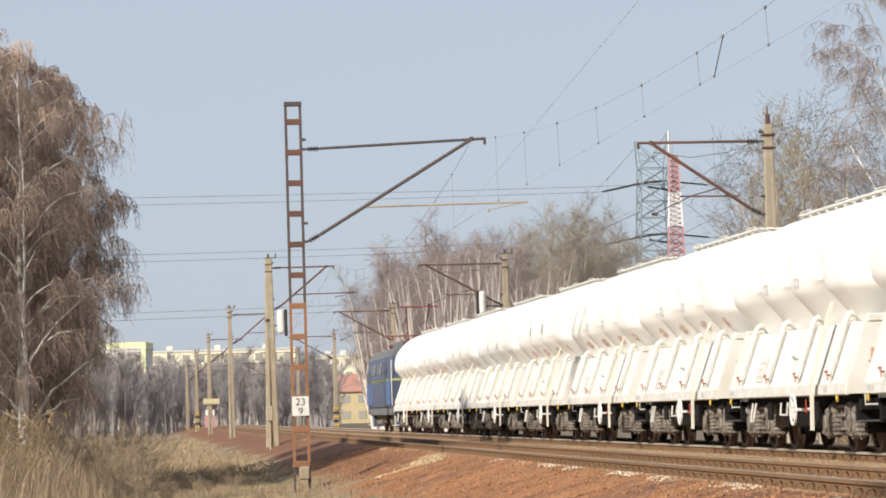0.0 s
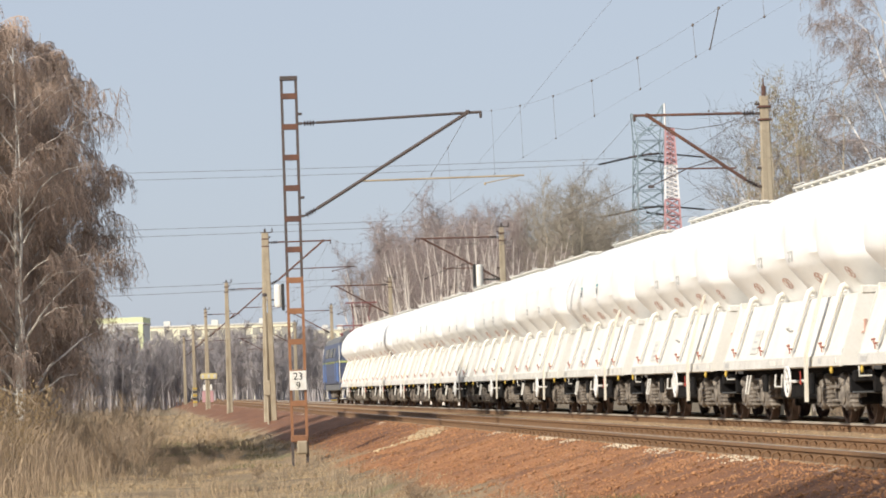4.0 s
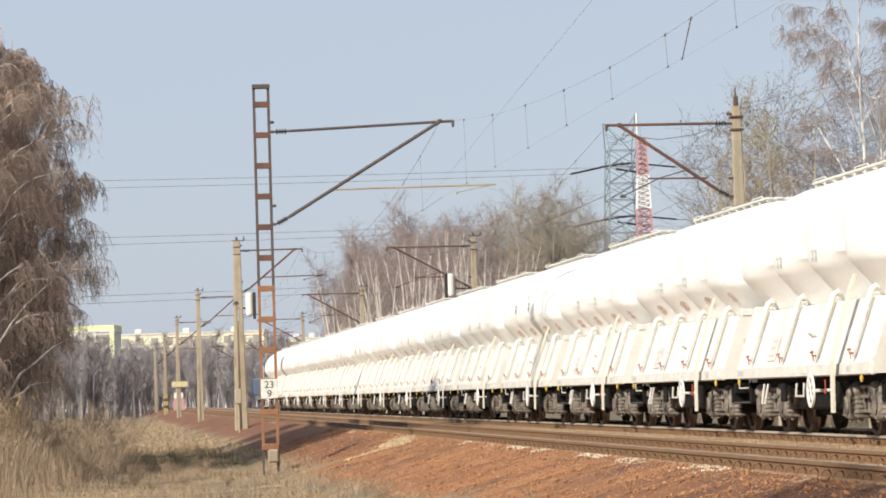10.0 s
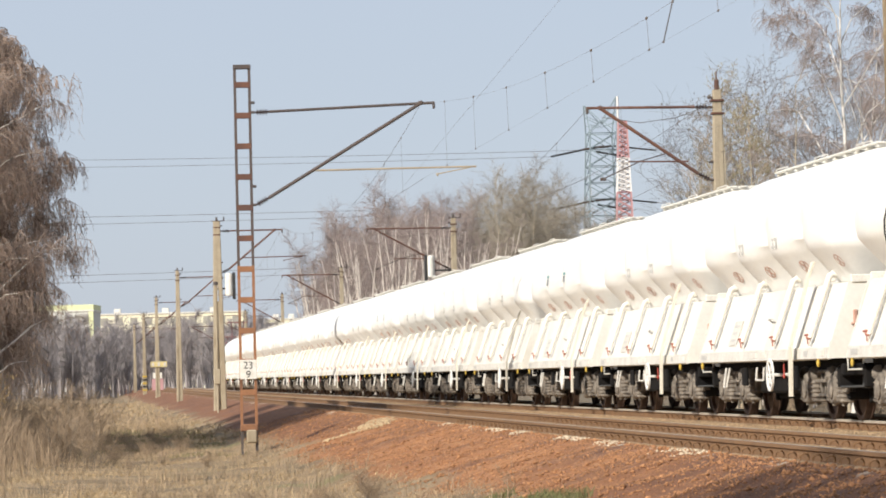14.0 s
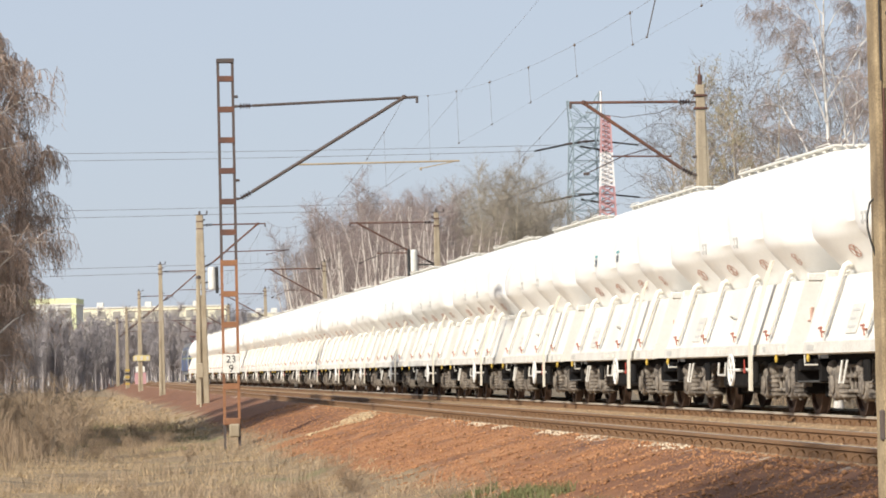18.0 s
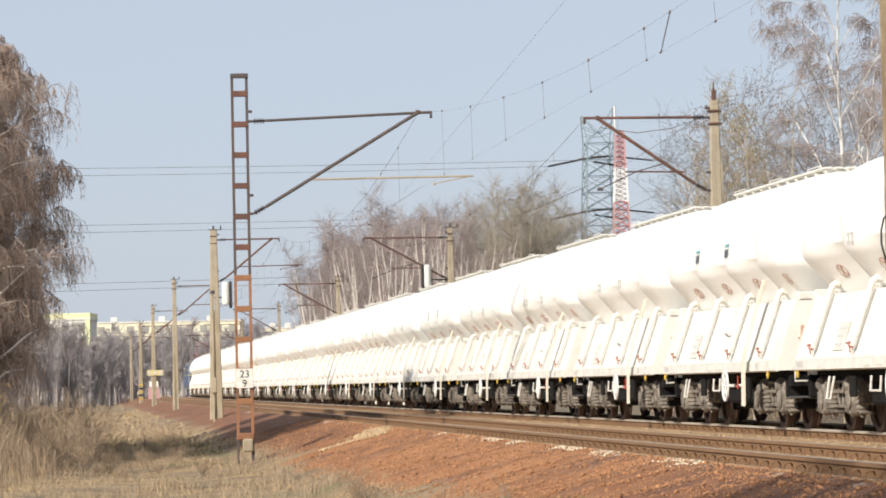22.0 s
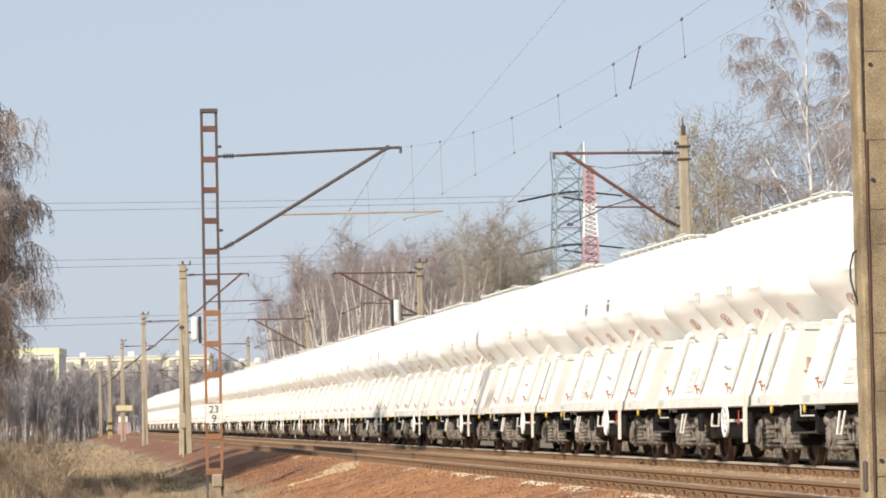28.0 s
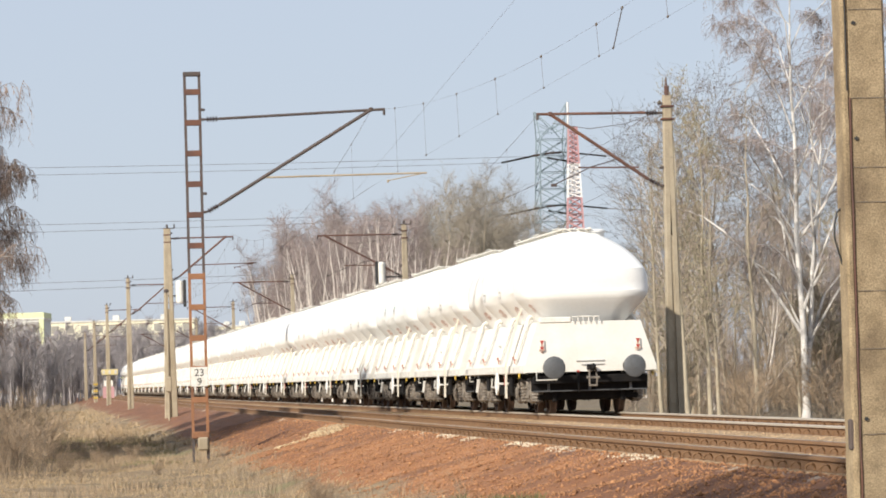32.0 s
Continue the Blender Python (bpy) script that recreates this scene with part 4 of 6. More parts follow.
def make_wagon():
    w = empty("cement_wagon")
    part("tank", tank_build(), M_WHITE, w, "white bellied cement tank", sm=28)
    # aprons: sloping side sheets over the running gear
    for sg in (-1, 1):
        b = Build()
        for y in steps((0.66, PITCH - 0.66, 0.5)):
            for x, z in ((0.92, 1.98), (0.98, 2.06), (1.11, 2.04), (1.43, 1.13)):
                b.v.append((sg * (x + 0.006 * noise.noise((y * 1.3, z * 3, sg))), y, z))
        k = len(b.v) // 4
        for i in range(k - 1):
            for j in range(3):
                a = i * 4 + j
                b.f.append((a, a + 1, a + 5, a + 4) if sg > 0 else (a, a + 4, a + 5, a + 1))
        part("side_apron", b, M_APRON, w, "white stained side apron", sm=40)
        b = Build()
        prof = [(1.425, 1.135), (1.455, 1.12), (1.475, 0.965), (1.44, 0.945), (1.40, 0.96)]
        b.extrude([(sg * x, z) for x, z in prof], 0.62, PITCH - 0.62)
        part("solebar", b, M_SILL, w, "dusty grey-white solebar")
        for y in (0.95, 2.05, 5.2, 5.9, 10.2):
            part("stencil_panel", Build().box((sg * 1.472, y, 1.045), (0.012, 0.22 + 0.2 * (y > 5), 0.08), 0), M_MARK if y in (2.05, 10.2) else M_PIPE, w)
    for y, sg in ((0.62, -1), (PITCH - 0.62, 1)):
        b = Build()
        prof = [(-1.45, 0.965), (1.45, 0.965), (1.44, 1.10), (1.13, 2.05), (-1.13, 2.05), (-1.44, 1.10)]
        n = len(prof)
        vs = [(x, y + d, z) for d in (-0.02, 0.02) for x, z in prof]
        b.add(vs, [(k, (k + 1) % n, (k + 1) % n + n, k + n) for k in range(n)] + [tuple(range(n))[::-1], tuple(range(n, 2 * n))])
        part("end_sheet", b, M_APRON, w, "white end sheet")
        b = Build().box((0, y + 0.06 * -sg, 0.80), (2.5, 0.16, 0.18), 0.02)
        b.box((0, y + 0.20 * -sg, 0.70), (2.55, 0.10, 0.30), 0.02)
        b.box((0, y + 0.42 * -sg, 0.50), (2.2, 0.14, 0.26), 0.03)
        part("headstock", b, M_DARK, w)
        b = Build().box((0, y + 0.135 * -sg, 0.555), (2.5, 0.05, 0.03), 0.008)
        for xx in (-0.9, 0.0, 0.9):
            b.box((xx, y + 0.14 * -sg, 0.66), (0.06, 0.03, 0.22), 0.008)
        part("end_rib", b, M_BUFFER, w)
        b = Build().tube([(-1.2, y + 0.06 * sg, 1.0), (-1.2, y + 0.14 * sg, 0.98), (-1.2, y + 0.14 * sg, 0.80), (-0.75, y + 0.14 * sg, 0.80), (-0.75, y + 0.08 * sg, 0.98)], 0.015, 6)
        part("end_step", b, M_PIPE, w)
        b = Build().tube([(-0.37, y + 0.08 * sg, 2.04), (-0.37, y + 0.08 * sg, 2.15), (0.21, y + 0.08 * sg, 2.15), (0.21, y + 0.08 * sg, 2.04)], 0.014, 6)
        for xx in (-0.25, -0.14, -0.02, 0.10):
            b.tube([(xx, y + 0.08 * sg, 2.04), (xx, y + 0.08 * sg, 2.15)], 0.012, 6)
        b.box((-0.75, y + 0.02 * sg, 2.09), (0.70, 0.05, 0.12), 0.015)
        part("end_rail", b, M_PIPE, w)
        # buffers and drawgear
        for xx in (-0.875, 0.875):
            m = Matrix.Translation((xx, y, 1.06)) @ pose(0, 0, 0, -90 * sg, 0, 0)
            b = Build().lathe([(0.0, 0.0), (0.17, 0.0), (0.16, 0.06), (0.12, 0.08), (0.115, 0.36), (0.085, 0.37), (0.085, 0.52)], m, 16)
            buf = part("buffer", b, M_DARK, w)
            b = Build().lathe([(0.085, 0.515), (0.10, 0.535), (0.225, 0.555), (0.245, 0.575), (0.24, 0.59), (0.16, 0.615), (0.0, 0.62)], m, 24)
            part("buffer_head", b, M_BUFFER, buf, "grey greased buffer plate", sm=50)
        b = Build().box((0, y + 0.12 * sg, 1.05), (0.16, 0.36, 0.14), 0.03)
        b.tube([(0, y + 0.28 * sg, 1.06), (0, y + 0.38 * sg, 1.10), (0, y + 0.43 * sg, 1.04), (0, y + 0.38 * sg, 0.97)], 0.035, 8)
        part("draw_hook", b, M_DARK, w)
        b = Build()
        for dx in (-0.07, 0.07):
            b.tube([(dx, y + 0.34 * sg, 1.0), (dx * 1.2, y + 0.36 * sg, 0.82), (dx * 1.1, y + 0.35 * sg, 0.66)], 0.02, 6)
        b.tube([(-0.09, y + 0.35 * sg, 0.66), (0.09, y + 0.35 * sg, 0.66)], 0.022, 6)
        b.tube([(-0.14, y + 0.36 * sg, 0.83), (0.14, y + 0.36 * sg, 0.83)], 0.025, 6)
        part("screw_coupling", b, M_BOGIE, w)
        b = Build().tube([(-0.28, y + 0.05 * sg, 0.92), (-0.30, y + 0.22 * sg, 0.86), (-0.31, y + 0.27 * sg, 0.66), (-0.29, y + 0.22 * sg, 0.52)], 0.022, 8)
        b.box((-0.28, y + 0.06 * sg, 0.93), (0.07, 0.08, 0.08), 0.015)
        part("brake_hose", b, M_DARK, w)
        b = Build().box((-0.28, y + 0.1 * sg, 0.97), (0.06, 0.12, 0.04), 0.01)
        part("brake_cock", b, M_RED, w, "red brake cock handle")
        b = Build().box((0.0, y + 0.035 * sg, 1.20), (0.62, 0.03, 0.03), 0.006)
        b.box((0.05, y + 0.035 * sg, 1.12), (0.5, 0.03, 0.03), 0.006)
        part("uncoupling_bar", b, M_MARK, w)
        for xx in (-1.05, 1.05):
            b = Build().box((xx, y + 0.03 * sg, 1.52), (0.06, 0.05, 0.26), 0.012)
            b.box((xx, y + 0.05 * sg, 1.45), (0.14, 0.03, 0.03), 0.008)
            part("lamp_bracket", b, M_RUSTMARK, w)
    # discharge pipes and valves
    for sg in (-1, 1):
        for i, y in enumerate(VALVES):
            b = Build()
            b.tube([(sg * 1.00, y + 0.03, 2.20), (sg * 1.09, y, 2.20), (sg * 1.15, y - 0.02, 2.16), (sg * 1.19, y - 0.02, 2.06), (sg * 1.475, y - 0.02, 1.27)], [0.046, 0.046, 0.046, 0.044, 0.042], 8)
            b.lathe([(0.045, -0.02), (0.07, -0.02), (0.07, 0.02), (0.045, 0.02)], Matrix.Translation((sg * 1.06, y + 0.01, 2.20)) @ pose(0, 0, 0, 0, 90, 0), 10)
            p = part("discharge_pipe", b, M_PIPE, w, sm=50)
            b = Build().tube([(sg * 1.04, y + 0.14, 2.10), (sg * 1.13, y + 0.13, 2.08), (sg * 1.18, y + 0.12, 1.98), (sg * 1.47, y + 0.10, 1.16)], 0.018, 6)
            part("air_pipe", b, M_PIPE, p, sm=50)
            b = Build().box((sg * 1.485, y, 1.28), (0.07, 0.10, 0.08), 0.025)
            b.tube([(sg * 1.51, y - 0.06, 1.32), (sg * 1.52, y + 0.08, 1.31)], 0.016, 5)
            b.tube([(sg * 1.50, y, 1.26), (sg * 1.49, y + 0.02, 1.18)], 0.012, 5)
            part("valve", b, M_VALVE, p, "red valve handle", sm=40)
        # stains and marks on the hoppers
        for y in (1.73, 4.35, 6.97, 9.59):
            m = hopper_face(sg, y - 0.72, 2.37)
            b = ring_mesh(m, 0.115, 0.02)
            for turn in (35, -35):
                b.join(Build().box((0, 0, 0), (0.018, 0.19, 0.004), 0), m @ pose(0, 0, 0, 0, 0, turn))
            part("ring_mark", b, M_RUSTMARK, w, "faded rust-red ring mark")
        for y in (4.15, 6.77):
            b = Build()
            for k in range(2):
                b.box((sg * 1.432, y + 0.20 * k, 2.74), (0.008, 0.07, 0.17), 0)
                b.box((sg * 1.432, y + 0.20 * k + 0.07, 2.805), (0.008, 0.08, 0.04), 0)
                b.box((sg * 1.432, y + 0.20 * k + 0.07, 2.69), (0.008, 0.08, 0.04), 0)
            part("owner_mark", b, M_MARK, w, "small dark lettering block")
        # ladder stile, hand wheel, knobs
        b = Build()
        pts = [(1.16, 2.40), (1.24, 2.20), (1.54, 1.15), (1.55, 0.42)]
        for (xa, za), (xb, zb) in zip(pts[:-1], pts[1:]):
            b.add([(sg * (x + t), 2.60 + d, z) for x, z in ((xa, za), (xb, zb)) for t in (0, 0.03) for d in (0, 0.19)],
                  [(0, 1, 5, 4), (2, 6, 7, 3), (0, 4, 6, 2), (1, 3, 7, 5), (0, 2, 3, 1), (4, 5, 7, 6)])
        part("support_stile", b, M_STILE, w, "cream painted flat support")
        b = Build().box((sg * 1.44, 3.75, 0.72), (0.04, 0.08, 0.07), 0.02).tube([(sg * 1.44, 3.75, 0.74), (sg * 1.44, 3.75, 0.90)], 0.012, 6)
        part("release_handle", b, M_RED, w, "red brake release handle")
        b = ring_mesh(Matrix.Translation((sg * 1.56, 4.3, 0.74)) @ pose(0, 0, 0, 0, 90, 0), 0.25, 0.05, 24)
        ring = ring_mesh(Matrix.Translation((sg * 1.53, 4.3, 0.74)) @ pose(0, 0, 0, 0, 90, 0), 0.25, 0.05, 24)
        k0 = len(b.v)
        b.add(ring.v, [q[::-1] for q in ring.f])
        for k in range(24):
            a, c = 2 * k, 2 * ((k + 1) % 24)
            b.f += [(a + 1, c + 1, c + 1 + k0, a + 1 + k0), (a, a + k0, c + k0, c)]
        for k in range(3):
            a = math.pi * k / 3
            b.tube([(sg * 1.545, 4.3 - 0.22 * math.cos(a), 0.74 - 0.22 * math.sin(a)), (sg * 1.545, 4.3 + 0.22 * math.cos(a), 0.74 + 0.22 * math.sin(a))], 0.012, 5)
        b.tube([(sg * 1.2, 4.3, 0.74), (sg * 1.56, 4.3, 0.74)], 0.025, 6)
        part("hand_wheel", b, M_WHITE, w, "white brake hand wheel")
        for y in (1.2, 10.35):
            b = Build().box((sg * 1.47, y, 0.90), (0.05, 0.08, 0.08), 0.02)
            b.tube([(sg * 1.47, y, 0.96), (sg * 1.47, y, 0.85)], 0.02, 6)
            part("lifting_lug", b, M_YELLOW, w, "yellow lifting lug")
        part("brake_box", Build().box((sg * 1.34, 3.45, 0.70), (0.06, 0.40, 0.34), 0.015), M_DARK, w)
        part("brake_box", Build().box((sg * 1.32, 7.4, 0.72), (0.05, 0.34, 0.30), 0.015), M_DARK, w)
        b = Build().tube([(sg * 1.45, 5.2, 0.86), (sg * 1.47, 5.2, 0.66), (sg * 1.47, 5.75, 0.66), (sg * 1.45, 5.75, 0.86)], 0.018, 6)
        part("shunter_step", b, M_SILL, w)
        b = Build().tube([(sg * 1.45, 8.0, 0.86), (sg * 1.50, 8.05, 0.55), (sg * 1.50, 8.3, 0.55), (sg * 1.45, 8.3, 0.86)], 0.018, 6)
        part("shunter_step", b, M_SILL, w)
        lean = Matrix.Translation((sg * 1.345, 7.95, 1.42)) @ pose(0, 0, 0, 0, -sg * 19.4, 0)
        b = Build().box((0, 0, 0), (0.012, 0.62, 0.42), 0, lean)
        pn = part("data_panel", b, M_SILL, w, "pale grey data panel")
        for r in range(3):
            part("text_bar", Build().box((sg * 0.008, 0.05 * (r % 2), 0.12 - 0.12 * r), (0.006, 0.42 - 0.1 * (r % 2), 0.035), 0, lean), M_MARK, pn)
        b = Build().tube([(sg * 1.28, 4.95, 1.55), (sg * 1.35, 4.97, 1.60), (sg * 1.35, 5.25, 1.60), (sg * 1.28, 5.27, 1.55)], 0.014, 6)
        part("grab_handle", b, M_MARK, w)
    # roof walk and hatches
    b = Build()
    for y in steps((2.05, PITCH - 2.05, 0.72)):
        b.box((0.0, y, 4.07), (0.62, 0.05, 0.06), 0.01)
    for x in (-0.28, -0.1, 0.1, 0.28):
        b.box((x, PITCH / 2, 4.11), (0.13, PITCH - 3.9, 0.03), 0.006)
    part("roof_walk", b, M_PIPE, w, "light steel roof walkway")
    for y in (2.65, 5.66, 8.67):
        for sg in (-1, 1):
            b = Build().tube([(sg * 0.34, y - 0.5, 4.09), (sg * 0.36, y - 0.45, 4.15), (sg * 0.36, y + 0.45, 4.15), (sg * 0.34, y + 0.5, 4.09)], 0.009, 5)
            part("roof_hoop", b, M_PIPE, w)
    for y in (2.3, 4.5, 6.8, 9.0):
        b = Build().lathe([(0.26, 3.98), (0.26, 4.13), (0.30, 4.14), (0.30, 4.17), (0.20, 4.21), (0.0, 4.22)], Matrix.Translation((0.0 + 0.42, y, -0.10)), 18)
        part("filling_hatch", b, M_WHITE, w, sm=40)
    # dark works underneath; the near-black boxes fill in the deep shade too
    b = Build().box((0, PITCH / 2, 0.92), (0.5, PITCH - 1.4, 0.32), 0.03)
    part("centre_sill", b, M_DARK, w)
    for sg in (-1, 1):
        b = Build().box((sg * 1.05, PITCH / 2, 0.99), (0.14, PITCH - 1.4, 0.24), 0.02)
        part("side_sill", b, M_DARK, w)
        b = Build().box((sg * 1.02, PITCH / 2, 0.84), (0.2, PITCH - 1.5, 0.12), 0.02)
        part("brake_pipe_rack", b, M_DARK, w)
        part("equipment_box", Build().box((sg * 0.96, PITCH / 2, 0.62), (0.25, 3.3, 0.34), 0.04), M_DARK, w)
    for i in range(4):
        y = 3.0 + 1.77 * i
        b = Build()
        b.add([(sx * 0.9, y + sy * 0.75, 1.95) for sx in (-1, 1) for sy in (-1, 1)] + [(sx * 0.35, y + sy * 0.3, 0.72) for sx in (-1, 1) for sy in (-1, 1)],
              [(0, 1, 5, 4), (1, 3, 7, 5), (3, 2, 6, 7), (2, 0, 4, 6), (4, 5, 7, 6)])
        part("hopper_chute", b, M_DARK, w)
    # solid block added where deep shade closes the view under the wagon
    part("underframe", Build().box((0, PITCH / 2, 0.66), (1.5, PITCH - 2.0, 0.62), 0.03), M_DARK, w, "near-black underframe block that fills in deep shade")
    # bogies
    sides = {sg: mesh("side_frame", bogie_side_build(sg), M_BOGIE) for sg in (-1, 1)}
    boxes = {sg: mesh("axle_box", box_build(sg), M_BOGIE, 40) for sg in (-1, 1)}
    wset = mesh("wheelset", wheelset_build(), M_WHEEL, 40)
    for py in PIVOTS:
        b = Build().box((0, 0, 0.56), (1.9, 0.36, 0.26), 0.04)
        for e in (-1.2, 1.2):
            b.box((0, e, 0.62), (1.9, 0.10, 0.12), 0.02)
        for e in (-0.36, 0.36):
            b.box((0, e, 0.40), (1.7, 0.08, 0.10), 0.02)
        for sg in (-1, 1):
            for e in (-1.42, 1.42, -0.38, 0.38):
                b.box((sg * 0.75, e, 0.44), (0.10, 0.07, 0.36), 0.02)
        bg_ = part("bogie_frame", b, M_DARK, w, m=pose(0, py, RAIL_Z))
        for sg in (-1, 1):
            part("side_frame", sides[sg], None, bg_)
            for dy in (-0.9, 0.9):
                part("axle_box", boxes[sg], None, bg_, m=pose(0, dy, 0))
            bb = Build().box((sg * 1.18, 0.0, 0.58), (0.05, 0.62, 0.05), 0.012)
            part("brake_rod", bb, M_BOGIE, bg_)
        for dy in (-0.9, 0.9):
            part("wheelset", wset, None, bg_, "dark steel wheelset", m=pose(0, dy, WHEEL_R))
    tagged(w, "white four-hopper cement wagon with grimy running gear", "railway wagon", "wagons of the cement train")
    return w


def train_s(k):
    """Where wagon k (counted from the tail) stands at the clip's end, metres along the line."""
    return TAIL_END + PITCH * k


WAGONS = [make_wagon()]
WAGONS[0].matrix_basis = on_line(train_s(0), 0.0)
for k in range(1, COUNT):
    WAGONS.append(copy_thing(WAGONS[0], on_line(train_s(k), 0.0)))
for k, w in enumerate(WAGONS):  # the ring marks have worn off some wagons
    if k % 4 == 3:
        for o in [o for o in w.children if o.name.startswith("ring_mark")]:
            bpy.data.objects.remove(o)
for k, w in enumerate(WAGONS):  # some wagons carry the owner's sign, a teal bar over dark ones
    if k % 4 == 2:
        for o in [o for o in w.children if o.name.startswith("owner_mark")]:
            bpy.data.objects.remove(o)
        for sg in (-1, 1):
            for y in (4.40, 7.02):
                p = part("owner_sign", skin_patch(sg, y, y + 0.40, 3.00, 3.05), M_TEAL, w, "teal bar of the owner's sign")
                for j in range(3):
                    part("sign_bar", skin_patch(sg, y + 0.15 * j, y + 0.09 + 0.15 * j, 2.83, 2.97), M_INK, p, "dark upright bar")
for xx in (-1.05, 1.05):       # tail signals
    b = Build().box((xx, 0.575, 1.54), (0.12, 0.02, 0.25), 0.008)
    p = part("tail_disc", b, M_PLATE, WAGONS[0], "red and white tail signal board")
    b = Build()
    for zz in (1.475, 1.61):
        b.add([(xx - 0.05, 0.560, zz + 0.045), (xx + 0.05, 0.560, zz + 0.045), (xx, 0.560, zz - 0.05)], [(0, 1, 2)])
    part("red_triangle", b, M_RED, p)
WAGONS[0]["label"] = "last white cement wagon with red tail signal boards"


def make_loco():
    lo = empty("electric_locomotive")
    L = 15.4
    b = Build()
    prof = [(-1.46, 1.15), (1.46, 1.15), (1.50, 1.6), (1.50, 2.4), (1.38, 3.25), (-1.38, 3.25), (-1.50, 2.4), (-1.50, 1.6)]
    n = len(prof)
    st = [(0.62, 0.0, -0.0), (0.70, 0.04, 0.0), (L - 0.7, 0.04, 0), (L - 0.62, 0.0, 0)]
    for y, g, _ in st:
        b.v += [(x * (0.985 + g * 0.4), y + (0.22 * max(0.0, z - 2.2) * (1 if y < 5 else -1)), z) for x, z in prof]
    for i in range(len(st) - 1):
        for j in range(n):
            a, c = i * n + j, i * n + (j + 1) % n
            b.f.append((a, c, c + n, a + n))
    b.f += [tuple(range(n))[::-1], tuple((len(st) - 1) * n + j for j in range(n))]
    part("body", b, M_NAVY, lo, "dark navy locomotive body")
    for xs in (-1, 1):
        for y in (2.2, L - 2.2):
            bb = Build().box((xs * 1.49, y, 1.75), (0.04, 3.0, 1.0), 0.01)
            part("cab_panel", bb, M_BLUE, lo, "bright blue cab panel")
    b = Build()
    rp = [(-1.38, 3.25), (1.38, 3.25), (1.22, 3.52), (0.7, 3.72), (0, 3.78), (-0.7, 3.72), (-1.22, 3.52)]
    b.extrude(rp, 0.95, L - 0.95)
    part("roof", b, M_ROOF, lo, "dull grey roof")
    for y, sg in ((0.62, -1), (L - 0.62, 1)):
        b = Build().box((0, y + 0.01 * sg, 1.75), (2.86, 0.04, 1.15), 0.015)
        part("cab_front", b, M_NAVY, lo, "dark navy cab end")
        tl = Matrix.Translation((0, y, 2.25)) @ pose(0, 0, 0, 12.4 * sg, 0, 0)
        b = Build().box((0, 0, 0.5), (2.74, 0.05, 0.96), 0.015, tl)
        part("window_surround", b, M_NAVY, lo)
        for xx in (-0.66, 0.66):
            b = Build().box((xx, 0.03 * sg, 0.56), (1.12, 0.03, 0.66), 0.01, tl)
            part("windscreen", b, M_LOCOGLASS, lo)
        b = Build().box((0, y + 0.02 * sg, 2.27), (2.92, 0.06, 0.10), 0.01)
        for xs in (-1, 1):
            b.box((xs * 1.495, L / 2, 2.27), (0.03, L - 1.3, 0.10), 0.008)
        part("band", b, M_LIME, lo, "yellow-green waist band")
        b = Build()
        for xx in (-1.42, 1.42):
            b.tube([(xx, y + 0.05 * sg, 1.2), (xx, y + 0.05 * sg, 3.1)], 0.022, 6)
        part("handrail", b, M_PIPE, lo)
        for xx in (-0.95, 0.95):
            b = Build().lathe([(0, 0), (0.13, 0), (0.13, 0.03), (0.09, 0.06), (0, 0.065)], Matrix.Translation((xx, y + 0.03 * sg, 1.5)) @ pose(0, 0, 0, -90 * sg, 0, 0), 14)
            part("lamp", b, M_PLATE, lo)
        b = Build().box((0, y + 0.0, 1.02), (2.9, 0.16, 0.34), 0.03)
        b.box((0, y - 0.2 * sg, 0.55), (2.5, 0.3, 0.5), 0.03)
        part("headstock", b, M_NAVY, lo)
        for xx in (-0.875, 0.875):
            m = Matrix.Translation((xx, y, 1.06)) @ pose(0, 0, 0, -90 * sg, 0, 0)
            b = Build().lathe([(0.0, 0.0), (0.17, 0.0), (0.12, 0.08), (0.115, 0.36), (0.085, 0.52), (0.21, 0.555), (0.22, 0.59), (0.0, 0.62)], m, 18)
            part("buffer", b, M_BUFFER, lo)
        b = Build()
        for xx in (-1.3, 1.3):
            b.tube([(xx, y - 0.1 * sg, 1.1), (xx, y - 0.1 * sg, 0.35)], 0.03, 6)
            b.box((xx, y - 0.1 * sg, 0.38), (0.3, 0.2, 0.04), 0.01)
        part("step", b, M_PIPE, lo, "pale cab steps")
    for xs in (-1, 1):
        for i in range(5):
            b = Build().box((0, 0, 0), (0.05, 1.0, 0.5), 0.02, Matrix.Translation((xs * 1.465, 3.9 + i * 1.9, 2.78)) @ pose(0, 0, 0, 0, -8 * xs, 0))
            part("side_window", b, M_LOCOGLASS if i % 2 else M_ROOF, lo)
        b = Build().box((xs * 1.30, L / 2, 0.98), (0.2, L - 1.6, 0.36), 0.03)
        part("side_sill", b, M_ROOF, lo)
        for y in (2.6, L - 2.6):
            b = Build().box((xs * 1.51, y, 2.0), (0.02, 0.7, 1.55), 0.01)
            part("cab_door", b, M_NAVY, lo)
    wset = mesh("wheelset", wheelset_build(), M_WHEEL, 40)
    sides = {sg: mesh("side_frame", bogie_side_build(sg), M_BOGIE) for sg in (-1, 1)}
    for py in (3.6, L - 3.6):
        b = Build().box((0, 0, 0.7), (1.9, 4.6, 0.3), 0.04)
        f = part("bogie_frame", b, M_DARK, lo, m=pose(0, py, RAIL_Z))
        for sg in (-1, 1):
            for dy in (-0.9, 0.9):
                part("side_frame", sides[sg], None, f, m=pose(0, dy, 0))
